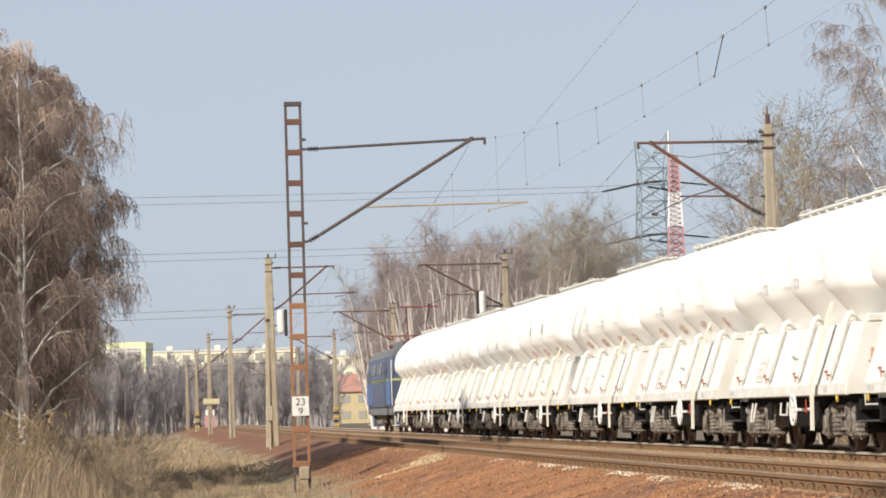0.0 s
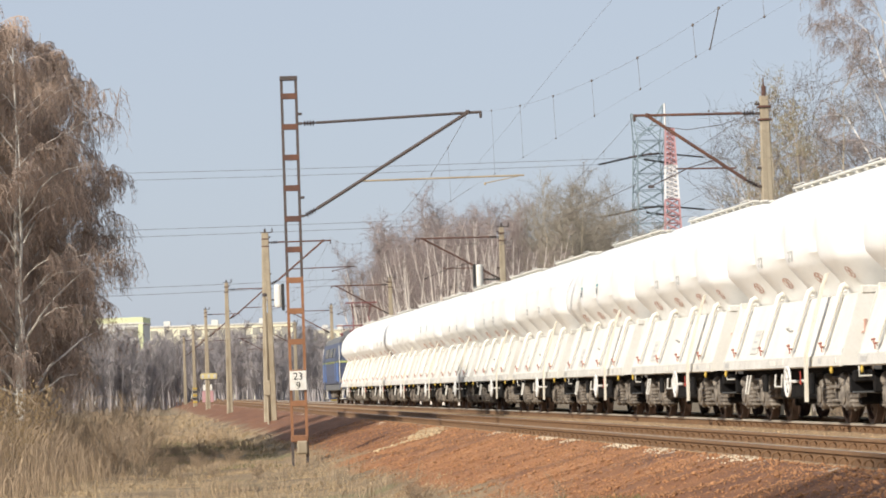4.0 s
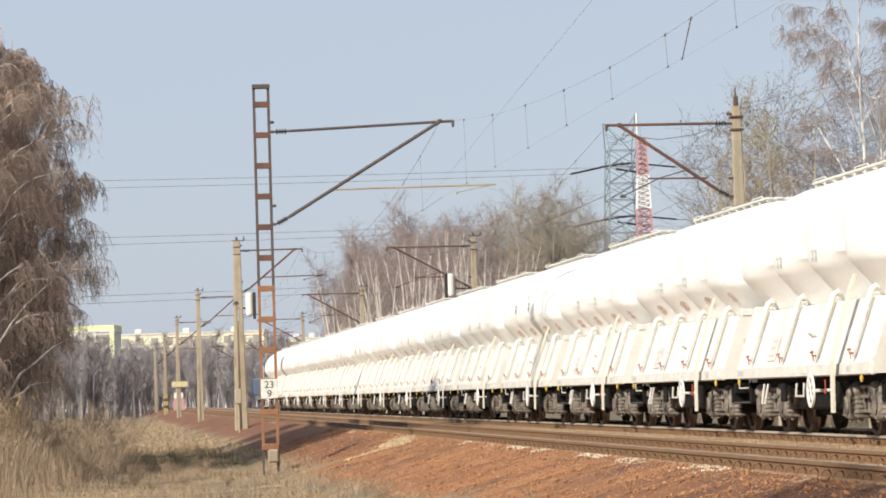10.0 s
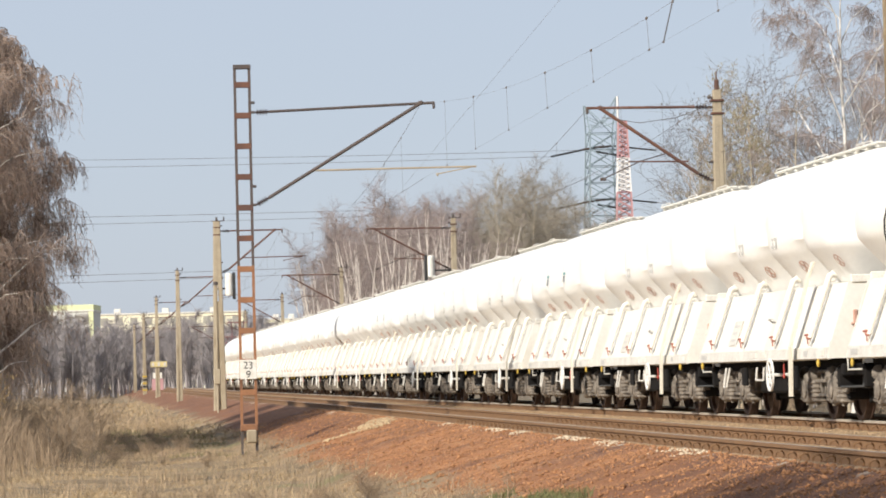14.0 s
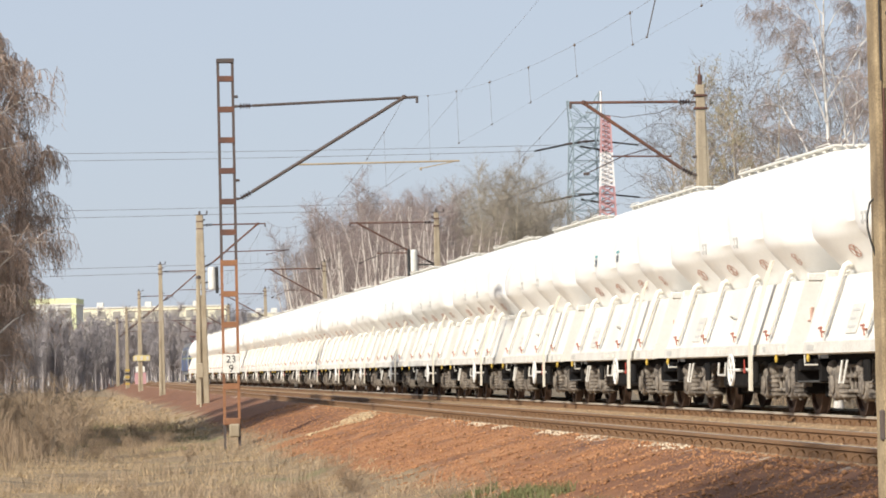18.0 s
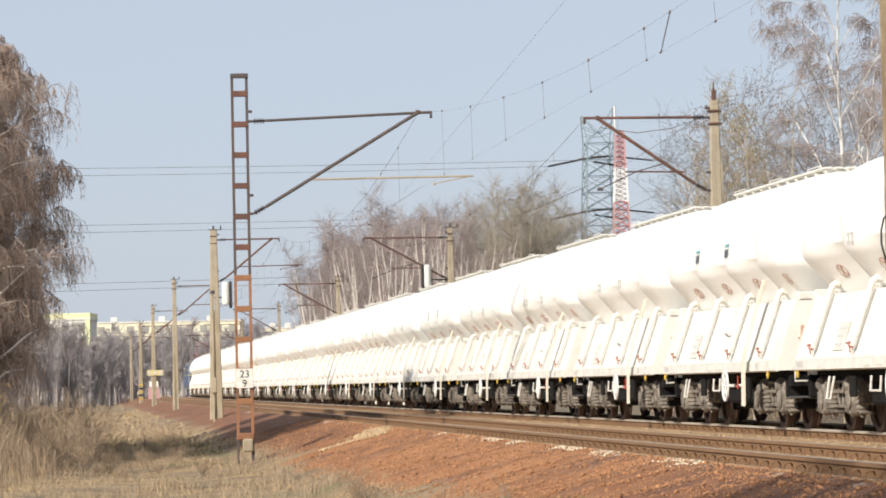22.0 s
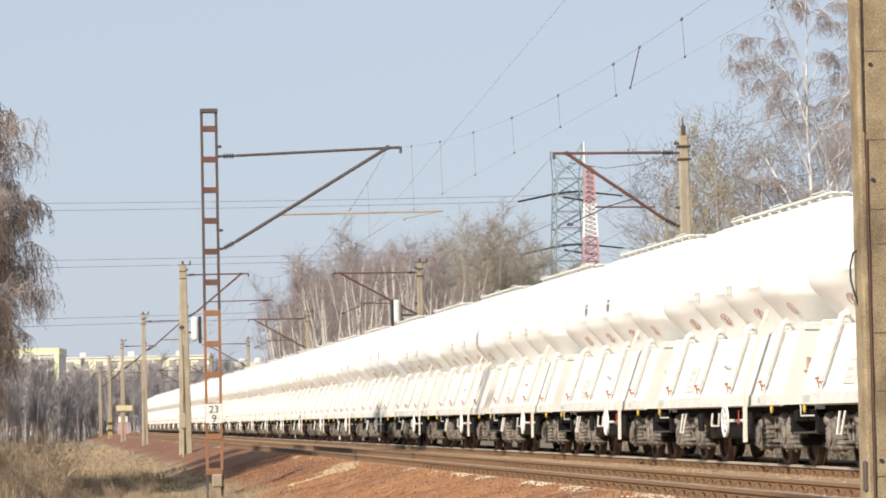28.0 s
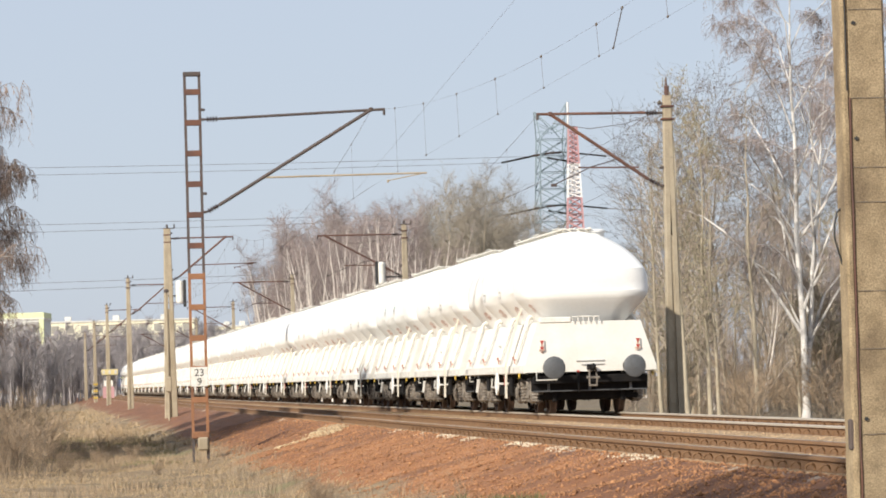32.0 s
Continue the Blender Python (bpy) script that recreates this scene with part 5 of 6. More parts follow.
        for dy in (-1.5, 1.5):
            part("wheelset", wset, None, f, m=pose(0, dy, WHEEL_R))
    for y, up in ((3.6, True), (L - 3.6, False)):
        b = Build()
        h = 1.38 if up else 0.35
        for xx in (-0.5, 0.5):
            b.tube([(xx, y - 0.8, 3.95), (xx * 0.8, y + 0.75, 3.95 + h * 0.5), (xx, y, 3.95 + h)], 0.028, 6)
        b.tube([(-0.85, y, 3.97 + h), (0.85, y, 3.97 + h)], 0.03, 6)
        b.box((0, y - 0.2, 3.88), (1.3, 1.9, 0.07), 0.02)
        for xx in (-0.55, 0.55):
            for dy in (-0.9, 0.6):
                b.tube([(xx, y + dy, 3.6), (xx, y + dy, 3.9)], 0.05, 8)
        part("pantograph", b, M_PANTO, lo, "red roof pantograph")
    b = Build().box((0, L / 2, 3.85), (1.2, 5.0, 0.25), 0.04)
    part("roof_equipment", b, M_ROOF, lo)
    tagged(lo, "blue and navy electric locomotive with red pantographs", "locomotive")
    return lo


LOCO = make_loco()
LOCO.matrix_basis = on_line(train_s(COUNT), 0.0)


# ---- trees ----
def tree_meshes(seed, H, spread, droop, bark, twig, limbs=30, forks=1, r0=0.13, bare=0.18, buds=None, counts=(6, 5, 4), up=0.9, tw=0.007, taper=0.75, lean=0.12, fan=0.7, lit=0.42, wig=0.08):
    """A bare tree: tapered trunk and limbs, and a crown of many thin twigs in up to three orders."""
    rnd = random.Random(seed)
    T, C, Bd, trunks = Build(), Build(), Build(), []

    def twigs(p, d, ln, lev):
        n = 3 if lev == 0 else 2
        q, pts = Vector(p), [Vector(p)]
        dd = Vector(d).normalized()
        for i in range(n):
            dd = (dd + Vector((rnd.uniform(-.25, .25), rnd.uniform(-.25, .25), rnd.uniform(-.2, .2) - droop * 0.6 * (i + 1) / n * (1 if lev else 0.6)))).normalized()
            q = q + dd * ln / n
            pts.append(q.copy())
        r = tw * (1.8 if lev == 0 else 1.0)
        C.tube(pts, [r * (1 - 0.8 * i / n) for i in range(n + 1)], 3, False)
        if lev + 1 < len(counts):
            kk = counts[lev + 1]
            for i in range(kk):
                f = (i + 0.6) / kk * n
                j = min(int(f), n - 1)
                b = pts[j].lerp(pts[j + 1], f - j)
                dr = (pts[j + 1] - pts[j]).normalized()
                sd = Vector((rnd.uniform(-1, 1), rnd.uniform(-1, 1), rnd.uniform(-.5, .6)))
                twigs(b, dr + sd * 0.9, ln * rnd.uniform(.45, .8), lev + 1)
        elif buds:
            for pp in pts[1:]:
                o = Vector((rnd.uniform(-.05, .05), rnd.uniform(-.05, .05), rnd.uniform(-.06, .02)))
                e = rnd.uniform(.03, .06)
                a = Vector((rnd.uniform(-.4, .4), rnd.uniform(-.4, .4), -1)).normalized()
                c = a.orthogonal().normalized()
                k = pp + o
                Bd.add([k - a * e, k + c * e * .4, k + a * e, k - c * e * .4], [(0, 1, 2, 3)])

    for fk in range(forks):
        many = forks > 1
        base = Vector((rnd.uniform(-.25, .25) * many, rnd.uniform(-.25, .25) * many, -0.15))
        tilt = Vector((rnd.uniform(-lean, lean), rnd.uniform(-lean, lean), 1)) if many else Vector((rnd.uniform(-.04, .04), rnd.uniform(-.04, .04), 1))
        h = H * (1 if fk == 0 else rnd.uniform(.6, .95))
        n = 9
        pts, q = [], base.copy()
        for i in range(n + 1):
            pts.append(q.copy())
            q = q + Vector((tilt.x + rnd.uniform(-wig, wig), tilt.y + rnd.uniform(-wig, wig), 1)) * h / n
        rr = [r0 * (1 - 0.93 * (i / n) ** 0.85) * (1.25 if i == 0 else 1) for i in range(n + 1)]
        if forks > 2:
            T.tube(pts, rr, 7)
        else:
            trunks.append(mesh("trunk", Build().tube(pts, rr, 7), bark, 60))
        m = int(limbs * (1 if fk == 0 else .6))
        for i in range(m):
            f = bare + (1 - bare) * (i + rnd.random()) / m
            k = min(int(f * n), n - 1)
            p = pts[k].lerp(pts[k + 1], f * n - k)
            a = rnd.uniform(0, 2 * math.pi)
            ln = spread * H * (1.05 - taper * f) * rnd.uniform(.55, 1.1)
            d = Vector((math.cos(a), math.sin(a), up + rnd.uniform(-.3, .4))).normalized()
            lp, q2, dd = [p.copy()], p.copy(), d
            for j in range(4):
                dd = (dd + Vector((rnd.uniform(-.18, .18), rnd.uniform(-.18, .18), rnd.uniform(-.1, .16) - droop * 0.12 * j))).normalized()
                q2 = q2 + dd * ln / 4
                lp.append(q2.copy())
            lr = max(tw * 1.7, rr[k] * lit)
            T.tube(lp, [lr * (1 - 0.8 * j / 4) for j in range(5)], 4, False)
            for j in range(counts[0]):
                g = (0.15 + 0.85 * (j + rnd.random()) / counts[0]) * 4
                jj = min(int(g), 3)
                b = lp[jj].lerp(lp[jj + 1], g - jj)
                sd = Vector((rnd.uniform(-1, 1), rnd.uniform(-1, 1), rnd.uniform(-.3, .9)))
                twigs(b, (lp[jj + 1] - lp[jj]).normalized() * .8 + sd * fan, ln * rnd.uniform(.28, .5) + .25, 0)
    out = trunks + [mesh("bough", T, bark, 60), mesh("crown", C, twig)]
    if buds:
        out.append(mesh("catkin_cover", Bd, buds))
    return out


def weeping_birch(seed, H, R, bark, twig, catkin=None, limbs=26, stems=1, r0=0.14, low=0.2, subs=5, strands=9, strand=1.0, tw=0.006, lit=0.45, rise=1.0, sprigs=3, lean=0.05, fan=1.0):
    """A bare birch: rising limbs that arch over, and curtains of long thin twigs hanging from them in rounded masses."""
    rnd = random.Random(seed)
    T, C, Bd, trunks = Build(), Build(), Build(), []
    u = rnd.uniform
    for st in range(stems):
        n = 10
        h = H * (1 if st == 0 else u(.78, .95))
        q = Vector((u(-.2, .2), u(-.2, .2), -0.15)) if st else Vector((0, 0, -0.15))
        tilt = Vector((u(-lean, lean), u(-lean, lean), 0)) * (1 if st == 0 else 3.0)
        pts = []
        for i in range(n + 1):
            pts.append(q.copy())
            q = q + Vector((tilt.x + u(-.05, .05), tilt.y + u(-.05, .05), 1)) * h / n
        rr = [r0 * (0.8 if st else 1) * (1 - 0.92 * (i / n) ** 0.9) * (1.3 if i == 0 else 1) for i in range(n + 1)]
        S = Build().tube(pts, rr, 8)
        trunks.append(mesh("trunk", S, bark, 60))
        for i in range(limbs):
            f = low + (0.97 - low) * (i + rnd.random()) / limbs
            k = min(int(f * n), n - 1)
            p = pts[k].lerp(pts[k + 1], f * n - k)
            a = i * 2.4 + u(-.5, .5)
            reach = R * min(1.0, 2.0 * (1 - f) + 0.38) * u(.5, 1.15)
            out = Vector((math.cos(a), math.sin(a), 0))
            up = reach * rise * u(.7, 1.25) * (0.75 if f > .8 else 1)
            lp, wob = [], Vector((0, 0, 0))
            for j in range(7):
                g = j / 6
                wob = wob + Vector((u(-.05, .05), u(-.05, .05), u(-.04, .04))) * reach * 1.0 * (j > 0)
                lp.append(p + out * reach * g + Vector((0, 0, up * (1.75 * g - 0.95 * g * g))) + wob)
            lr = max(tw * 1.8, rr[k] * lit)
            T.tube(lp, [lr * (1 - 0.85 * j / 6) for j in range(7)], 5, False)
            for j in range(subs):
                g = (0.20 + 0.80 * (j + u(.2, 1)) / subs) * 6
                jj = min(int(g), 5)
                sp = lp[jj].lerp(lp[jj + 1], g - jj)
                sl = (0.22 * reach + 0.35) * u(.6, 1.2)
                sd = (out * u(.1, .9) + Vector((u(-.8, .8), u(-.8, .8), u(.1, .8)))).normalized()
                sub, dd, e = [sp.copy()], sd, sp.copy()
                for m in range(3):
                    dd = (dd + Vector((u(-.15, .15), u(-.15, .15), -.42 * m * .6))).normalized()
                    e = e + dd * sl / 3
                    sub.append(e.copy())
                C.tube(sub, [tw * 1.9, tw * 1.6, tw * 1.3, tw], 3, False)
                for m in range(strands):
                    v = (0.10 + 0.90 * (m + rnd.random()) / strands) * 3
                    mm = min(int(v), 2)
                    s0 = sub[mm].lerp(sub[mm + 1], v - mm)
                    ln = strand * u(.35, 1.15) * (1.1 - 0.45 * f)
                    away = (out * u(0, .35) + Vector((u(-.35, .35), u(-.35, .35), 0))) * fan
                    hang = [s0, s0 + away * ln * .55 + Vector((0, 0, -ln * .22)), s0 + away * ln * .8 + Vector((u(-.05, .05), u(-.05, .05), -ln * .62)), s0 + away * ln * .85 + Vector((u(-.1, .1), u(-.1, .1), -ln))]
                    C.tube(hang, [tw, tw * .85, tw * .65, tw * .4], 3, False)
                    for w in range(sprigs):
                        x = u(.4, 2.9)
                        ww = int(x)
                        t0 = hang[ww].lerp(hang[ww + 1], x - ww)
                        C.tube([t0, t0 + Vector((u(-.14, .14), u(-.14, .14), -u(.06, .26))) * (0.5 + strand * .5)], [tw * .7, tw * .4], 3, False)
                    if catkin:
                        for w in range(3):
                            x = u(.6, 2.99)
                            ww = int(x)
                            c0 = hang[ww].lerp(hang[ww + 1], x - ww) + Vector((u(-.05, .05), u(-.05, .05), 0))
                            e2, ax = u(.03, .055), Vector((u(-.3, .3), u(-.3, .3), -1)).normalized()
                            o2 = ax.orthogonal().normalized() * e2 * .35
                            Bd.add([c0, c0 + ax * e2 + o2, c0 + ax * e2 * 2, c0 + ax * e2 - o2], [(0, 1, 2, 3)])
    out = trunks + [mesh("bough", T, bark, 60), mesh("crown", C, twig)]
    if catkin:
        out.append(mesh("catkin_cover", Bd, catkin))
    return out


def place_tree(kind, meshes, x, y, turn, size=1.0, label="", group="", z=None):
    s, l = s_of(x, y)
    t = empty(kind, Matrix.Translation((x, y, ground_z(s, l) if z is None else z)) @ pose(0, 0, 0, 0, 0, turn) @ Matrix.Scale(size, 4))
    for me in meshes:
        p = part(me.name.split(".")[0], me, None, t)
        if p.name.startswith("bough"):
            tagged(p, kind="stuff")
    tagged(t, label, "tree", group)
    return t


WEEP = [weeping_birch(11 + i, 11.7, 2.9, M_GREYBIRCH, M_TWIG, M_CATKIN, 40, 2, 0.15, 0.14, 6, 16, 0.88, 0.0074, 0.34, 0.85) for i in range(2)]
SLIM = weeping_birch(17, 12.4, 2.1, M_GREYBIRCH, M_TWIG, M_CATKIN, 34, 1, 0.12, 0.30, 6, 16, 0.85, 0.0074, 0.34, 0.9)
WEEP.append(tree_meshes(19, 9.0, 0.30, 0.5, M_BARK, M_TWIGDARK, 34, 3, 0.07, 0.03, None, (5, 4, 3), 0.8, 0.008, 0.5))
BIG = [weeping_birch(31 + i, 14.6, 4.0, M_WHITEBIRCH, M_TWIGPINK, None, 17, 2, 0.125, 0.12, 10, 14, 0.62, 0.0054, 0.55, 1.15, 3, 0.05, 2.2) for i in range(2)]
POP = [tree_meshes(41 + i, 11.0, 0.22, 0.1, M_PALEBARK, M_TWIGGREY, 18, 1 + i % 2, 0.10, 0.15, M_BUD if i == 0 else None, (4, 4, 3), 1.2, 0.0065) for i in range(3)]
FAR = [tree_meshes(61 + i, 15.0, 0.23 if i < 3 else 0.27, 0.30 if i < 3 else 0.15, M_FARBIRCH if i < 3 else M_PALEBARK, M_TWIGFAR if i < 3 else M_TWIGOLIVE, 15, 5 if i < 3 else 2, 0.175 if i < 3 else 0.13, 0.30, None, (7, 6, 4), 2.6 if i < 3 else 1.5, 0.0078, 0.5, 0.24 if i < 3 else 0.15, 0.95, 0.42 if i < 3 else 0.3, 0.03) for i in range(5)]
WOOD = [tree_meshes(91 + i, 9.5, 0.22, 0.1, M_PALEBARK if i else M_FARBIRCH, M_TWIGGREY, 16, 2, 0.07, 0.08, None, (5, 5), 1.3, 0.009, 0.5, 0.2) for i in range(3)]
ROW = [tree_meshes(71 + i, 8.0, 0.26, 0.05, M_TWIGBLUE, M_TWIGBLUE, 15, 3, 0.12, 0.10, None, (6, 8), 1.7, 0.017, 0.4, 0.16, 0.8, 0.35, 0.03) for i in range(3)]
BUSH = [tree_meshes(81 + i, 3.2, 0.36, 0.2, M_BARK, M_TWIGDARK, 9, 6, 0.02, 0.05, None, (4, 4), 1.1, 0.006, 0.5, 0.3) for i in range(3)]

ALDER = [tree_meshes(131 + i, 13.0, 0.33, 0.25, M_BARK, M_TWIGSLATE, 22, 2, 0.12, 0.2, M_TWIGSLATE if i == 0 else None, (5, 4, 3), 1.0, 0.0065, 0.45, 0.1, 0.9, 0.34, 0.04) for i in range(2)]
LIMBY = weeping_birch(141, 11.6, 2.9, M_BIRCH, M_TWIG, M_CATKIN, 20, 2, 0.14, 0.14, 6, 10, 1.0, 0.007, 0.42, 0.8)
LEAFY = tree_meshes(151, 2.2, 0.36, 0.1, M_BARK, M_REED, 9, 5, 0.012, 0.05, M_DRYLEAF, (4, 4), 1.2, 0.004, 0.4, 0.3)
SALLOW = tree_meshes(88, 4.6, 0.32, 0.0, M_PALEBARK, M_TWIGGREY, 16, 6, 0.03, 0.05, M_BUD, (6, 6), 1.3, 0.006, 0.5, 0.25)
rnd = random.Random(5)
for x, y, k, sc in ((8.6, 142, 0, .86), (10.4, 138, 1, .92), (12.0, 144, 0, .97), (13.4, 136, 1, .90), (15.6, 146, 0, 1.0), (17.6, 140, 1, .95)):
    place_tree("alder", ALDER[k], x, y, rnd.uniform(0, 360), sc, "round-crowned bare grey alder beyond the line", "trees beyond the line")
for x, y, sc, a in ((-13.2, 85, .92, 20), (-14.6, 88, 1.0, 200)):
    place_tree("birch", LIMBY, x, y, a, sc, "birch with pale bare limbs in front of the thicket", "birches beside the field")
for x, y, sc in ((-11.3, 72, .8), (-10.9, 69, .6), (-11.9, 76, .9)):
    place_tree("leafy_bush", LEAFY, x, y, rnd.uniform(0, 360), sc, "low bush with dry tan leaves at the field edge", "scrub at the field edge")
for x, y, sc in ((12.1, 106, 1.0), (12.6, 108, .95), (13.6, 110, .8), (7.6, 108, .7)):
    place_tree("sallow_bush", SALLOW, x, y, rnd.uniform(0, 360), sc, "sallow bush with yellow-green spring buds", "undergrowth beyond the line")
for x, y, k, sc in ((-14.2, 90, 0, 1.0), (-16.0, 85, 1, 1.05), (-15.3, 99, 1, .92), (-17.8, 97, 0, 1.05), (-16.9, 108, 1, .95), (-19.0, 92, 1, 1.06)):
    place_tree("birch", WEEP[k], x, y, rnd.uniform(0, 360), sc, "weeping bare birch with russet catkins on drooping twigs", "birches beside the field")
for x, y, sc, a in ((-14.0, 96, 1.0, 20), (-15.6, 93, 1.05, 130)):
    place_tree("birch", SLIM, x, y, a, sc, "slender weeping birch with russet catkins", "birches beside the field")
for x, y, sc in ((-14.9, 96, .5), (-15.4, 92, .55), (-16.6, 89, .6), (-16.0, 104, .6)):
    place_tree("bird_cherry", WEEP[2], x, y, rnd.uniform(0, 360), sc, "dense dark-brown bare many-stemmed tree", "thicket under the birches")
for i in range(9):
    y = rnd.uniform(86, 116)
    x = -12.6 - (y - 82) * 0.10 - rnd.uniform(0, 6)
    place_tree("bush", BUSH[i % 3], x, y, rnd.uniform(0, 360), rnd.uniform(.7, 1.2), "dense bare dark-brown thicket bush", "thicket under the birches")
place_tree("birch", BIG[0], 11.25, 105, 40, 1.0, "tall white-barked bare birch beside the line", "trees beyond the line")
place_tree("birch", BIG[1], 15.5, 122, 140, 1.05, "tall white-barked bare birch beside the line", "trees beyond the line")
place_tree("birch", BIG[1], 19, 112, 10, .9, "tall white-barked bare birch beside the line", "trees beyond the line")
for x, y, sc in ((7.3, 101, .92), (8.2, 104, .86), (6.9, 107, .80)):
    place_tree("young_poplar", POP[0], x, y, 60 * x, sc, "slender young tree with yellow-green spring buds", "trees beyond the line")
for i in range(22):
    y = rnd.uniform(100, 150)
    x = 6.6 + (y - 98) * 0.045 + rnd.uniform(0, 15)
    sc = rnd.uniform(.55, .95) if x > 9 else rnd.uniform(.5, .85)
    place_tree("young_poplar", POP[i % 3], x, y, rnd.uniform(0, 360), sc, "slender bare young tree with pale bark", "trees beyond the line")
for i in range(22):
    y = rnd.uniform(98, 150)
    x = 7.0 + rnd.uniform(0, 15)
    place_tree("bush", BUSH[i % 3], x, y, rnd.uniform(0, 360), rnd.uniform(.5, 1.0), "bare brown undergrowth bush", "undergrowth beyond the line")
STEM = [tree_meshes(161 + i, 15.0, 0.17, 0.1, M_FARBIRCH, M_TWIGFAR, 9, 4, 0.20, 0.25, None, (4, 4, 3), 2.6, 0.0085, 0.4, 0.22, 0.7, 0.5, 0.03) for i in range(2)]
for i in range(112):
    front = i >= 88               # a front rank of pale slender stems
    f = (i - 88) / 24 * 0.60 if front else (i / 87) ** 1.2
    y = rnd.uniform(255, 275) if front else rnd.uniform(278, 365)
    x = (-0.049 + f * 0.083) * y + rnd.uniform(-1.0, 1.0)
    sc = float(np.interp(f, [0, .08, .35, .50, .58, .73, .85, 1], [.85, 1.0, 1.16, 1.02, .98, 1.30, 1.15, .9])) * rnd.uniform(.88, 1.04) * y / 315
    k = 3 + i % 2 if f > 0.56 else i % 3
    place_tree("birch" if k < 3 else "alder", STEM[i % 2] if front else FAR[k], x, y, rnd.uniform(0, 360), sc, "tall bare tree in a distant grove", "distant grove")
for i in range(170):
    y = rnd.uniform(380, 560)
    x = -y * (0.062 + 0.104 * (i + rnd.random()) / 170)
    place_tree("alder", ROW[i % 3], x, y, rnd.uniform(0, 360), rnd.uniform(.80, 1.18) * (0.76 + 0.26 * y / 480) * (1.0 + 0.18 * (x < -0.13 * y)), "low bare tree in a far dark row", "far row of trees")
for i in range(45):      # low growth that closes the foot of the row
    y = rnd.uniform(556, 600)
    place_tree("far_bush", ROW[i % 3], -y * (0.060 + 0.106 * (i + rnd.random()) / 45), y, rnd.uniform(0, 360), rnd.uniform(.42, .60), "low bare bush under a far dark row of trees", "far row of trees")
for i in range(56):
    y = rnd.uniform(125, 250)
    x = (0.052 + 0.125 * (i + rnd.random()) / 56) * y
    place_tree("ash", WOOD[i % 3], x, y, rnd.uniform(0, 360), rnd.uniform(.65, 1.15), "thin bare tree in the wood beyond the line", "trees beyond the line")


TANGLE = [tree_meshes(121 + i, 2.0, 0.46, 0.3, M_BARK, M_REED, 9, 7, 0.012, 0.03, None, (5, 4), 0.8, 0.006, 0.3, 0.5) for i in range(2)]
BRUSH = [tree_meshes(101 + i, 2.0, 0.40, 0.15, M_BARK, M_REED, 8, 6, 0.012, 0.03, None, (4, 3), 1.0, 0.0045, 0.4, 0.35) for i in range(2)]
for i in range(40):
    y = rnd.uniform(66, 104)
    x = -0.112 * y - 0.3 - rnd.uniform(0, 3.5)
    place_tree("scrub_bush", BRUSH[i % 2], x, y, rnd.uniform(0, 360), rnd.uniform(.4, .85), "thin brown leafless scrub at the field edge", "scrub at the field edge")
for i in range(54):      # dry undergrowth at the foot of the wood
    y = rnd.uniform(92, 150)
    x = 5.6 + (y - 92) * 0.02 + rnd.uniform(0, 10)
    place_tree("scrub_bush", BRUSH[i % 2], x, y, rnd.uniform(0, 360), rnd.uniform(.5, 1.2), "thin tan leafless scrub at the foot of the wood", "undergrowth beyond the line")
for i in range(34):      # a low brown tangle in the middle of the field
    y = rnd.uniform(66, 112)
    x = -5.2 - (y - 68) * 0.115 - rnd.uniform(0, 3.4)
    place_tree("bramble", TANGLE[i % 2], x, y, rnd.uniform(0, 360), rnd.uniform(.09, .20), "low dark bramble tangle in dry grass", "brambles in the field")
for i in range(14):
    x, y = rnd.uniform(-5.2, -1.6), rnd.uniform(43.5, 48)
    place_tree("bramble", TANGLE[i % 2], x, y, rnd.uniform(0, 360), rnd.uniform(.10, .2), "low dark bramble tangle in dry grass", "brambles in the field")
for i in range(12):
    x, y = rnd.uniform(-3.6, 0.4), rnd.uniform(35.5, 39.5)
    place_tree("bramble", BRUSH[i % 2], x, y, rnd.uniform(0, 360), rnd.uniform(.14, .26), "low dark bramble tangle in dry grass", "brambles in the field")
# unseen birches, added left of the view to cast shade on the bank
for x, y, k, sc in ((-7.6, 16.2, 1, 1.05), (-7.5, 19.4, 0, 1.0), (-9.6, 17.6, 1, 1.1)):
    place_tree("birch", LIMBY, x, y, 70 * k, sc, "tall bare birch outside the view, added to shade the bank", "birches near the camera")


# ---- pylon, striped mast, power lines ----
def lattice(b, x0, x1, z0, z1, n, r, w0, w1):
    """Four-legged lattice between two heights."""
    def corner(z, i):
        w = w0 + (w1 - w0) * (z - z0) / (z1 - z0)
        return Vector((x0 + (-w, w, w, -w)[i] / 2, (-w, -w, w, w)[i] / 2, z))
    for i in range(4):
        b.tube([corner(z0, i), corner(z1, i)], r, 4, False)
    zs = [z0 + (z1 - z0) * (1 - (1 - k / n) ** 1.0) for k in range(n + 1)]
    for k in range(n):
        for i in range(4):
            j = (i + 1) % 4
            b.tube([corner(zs[k], i), corner(zs[k + 1], j)], r * 0.6, 3, False)
            b.tube([corner(zs[k], j), corner(zs[k + 1], i)], r * 0.6, 3, False)
            b.tube([corner(zs[k + 1], i), corner(zs[k + 1], j)], r * 0.6, 3, False)


PY, PX = 500.0, 17.0
ARM_Z = (34.2, 26.4, 18.6)


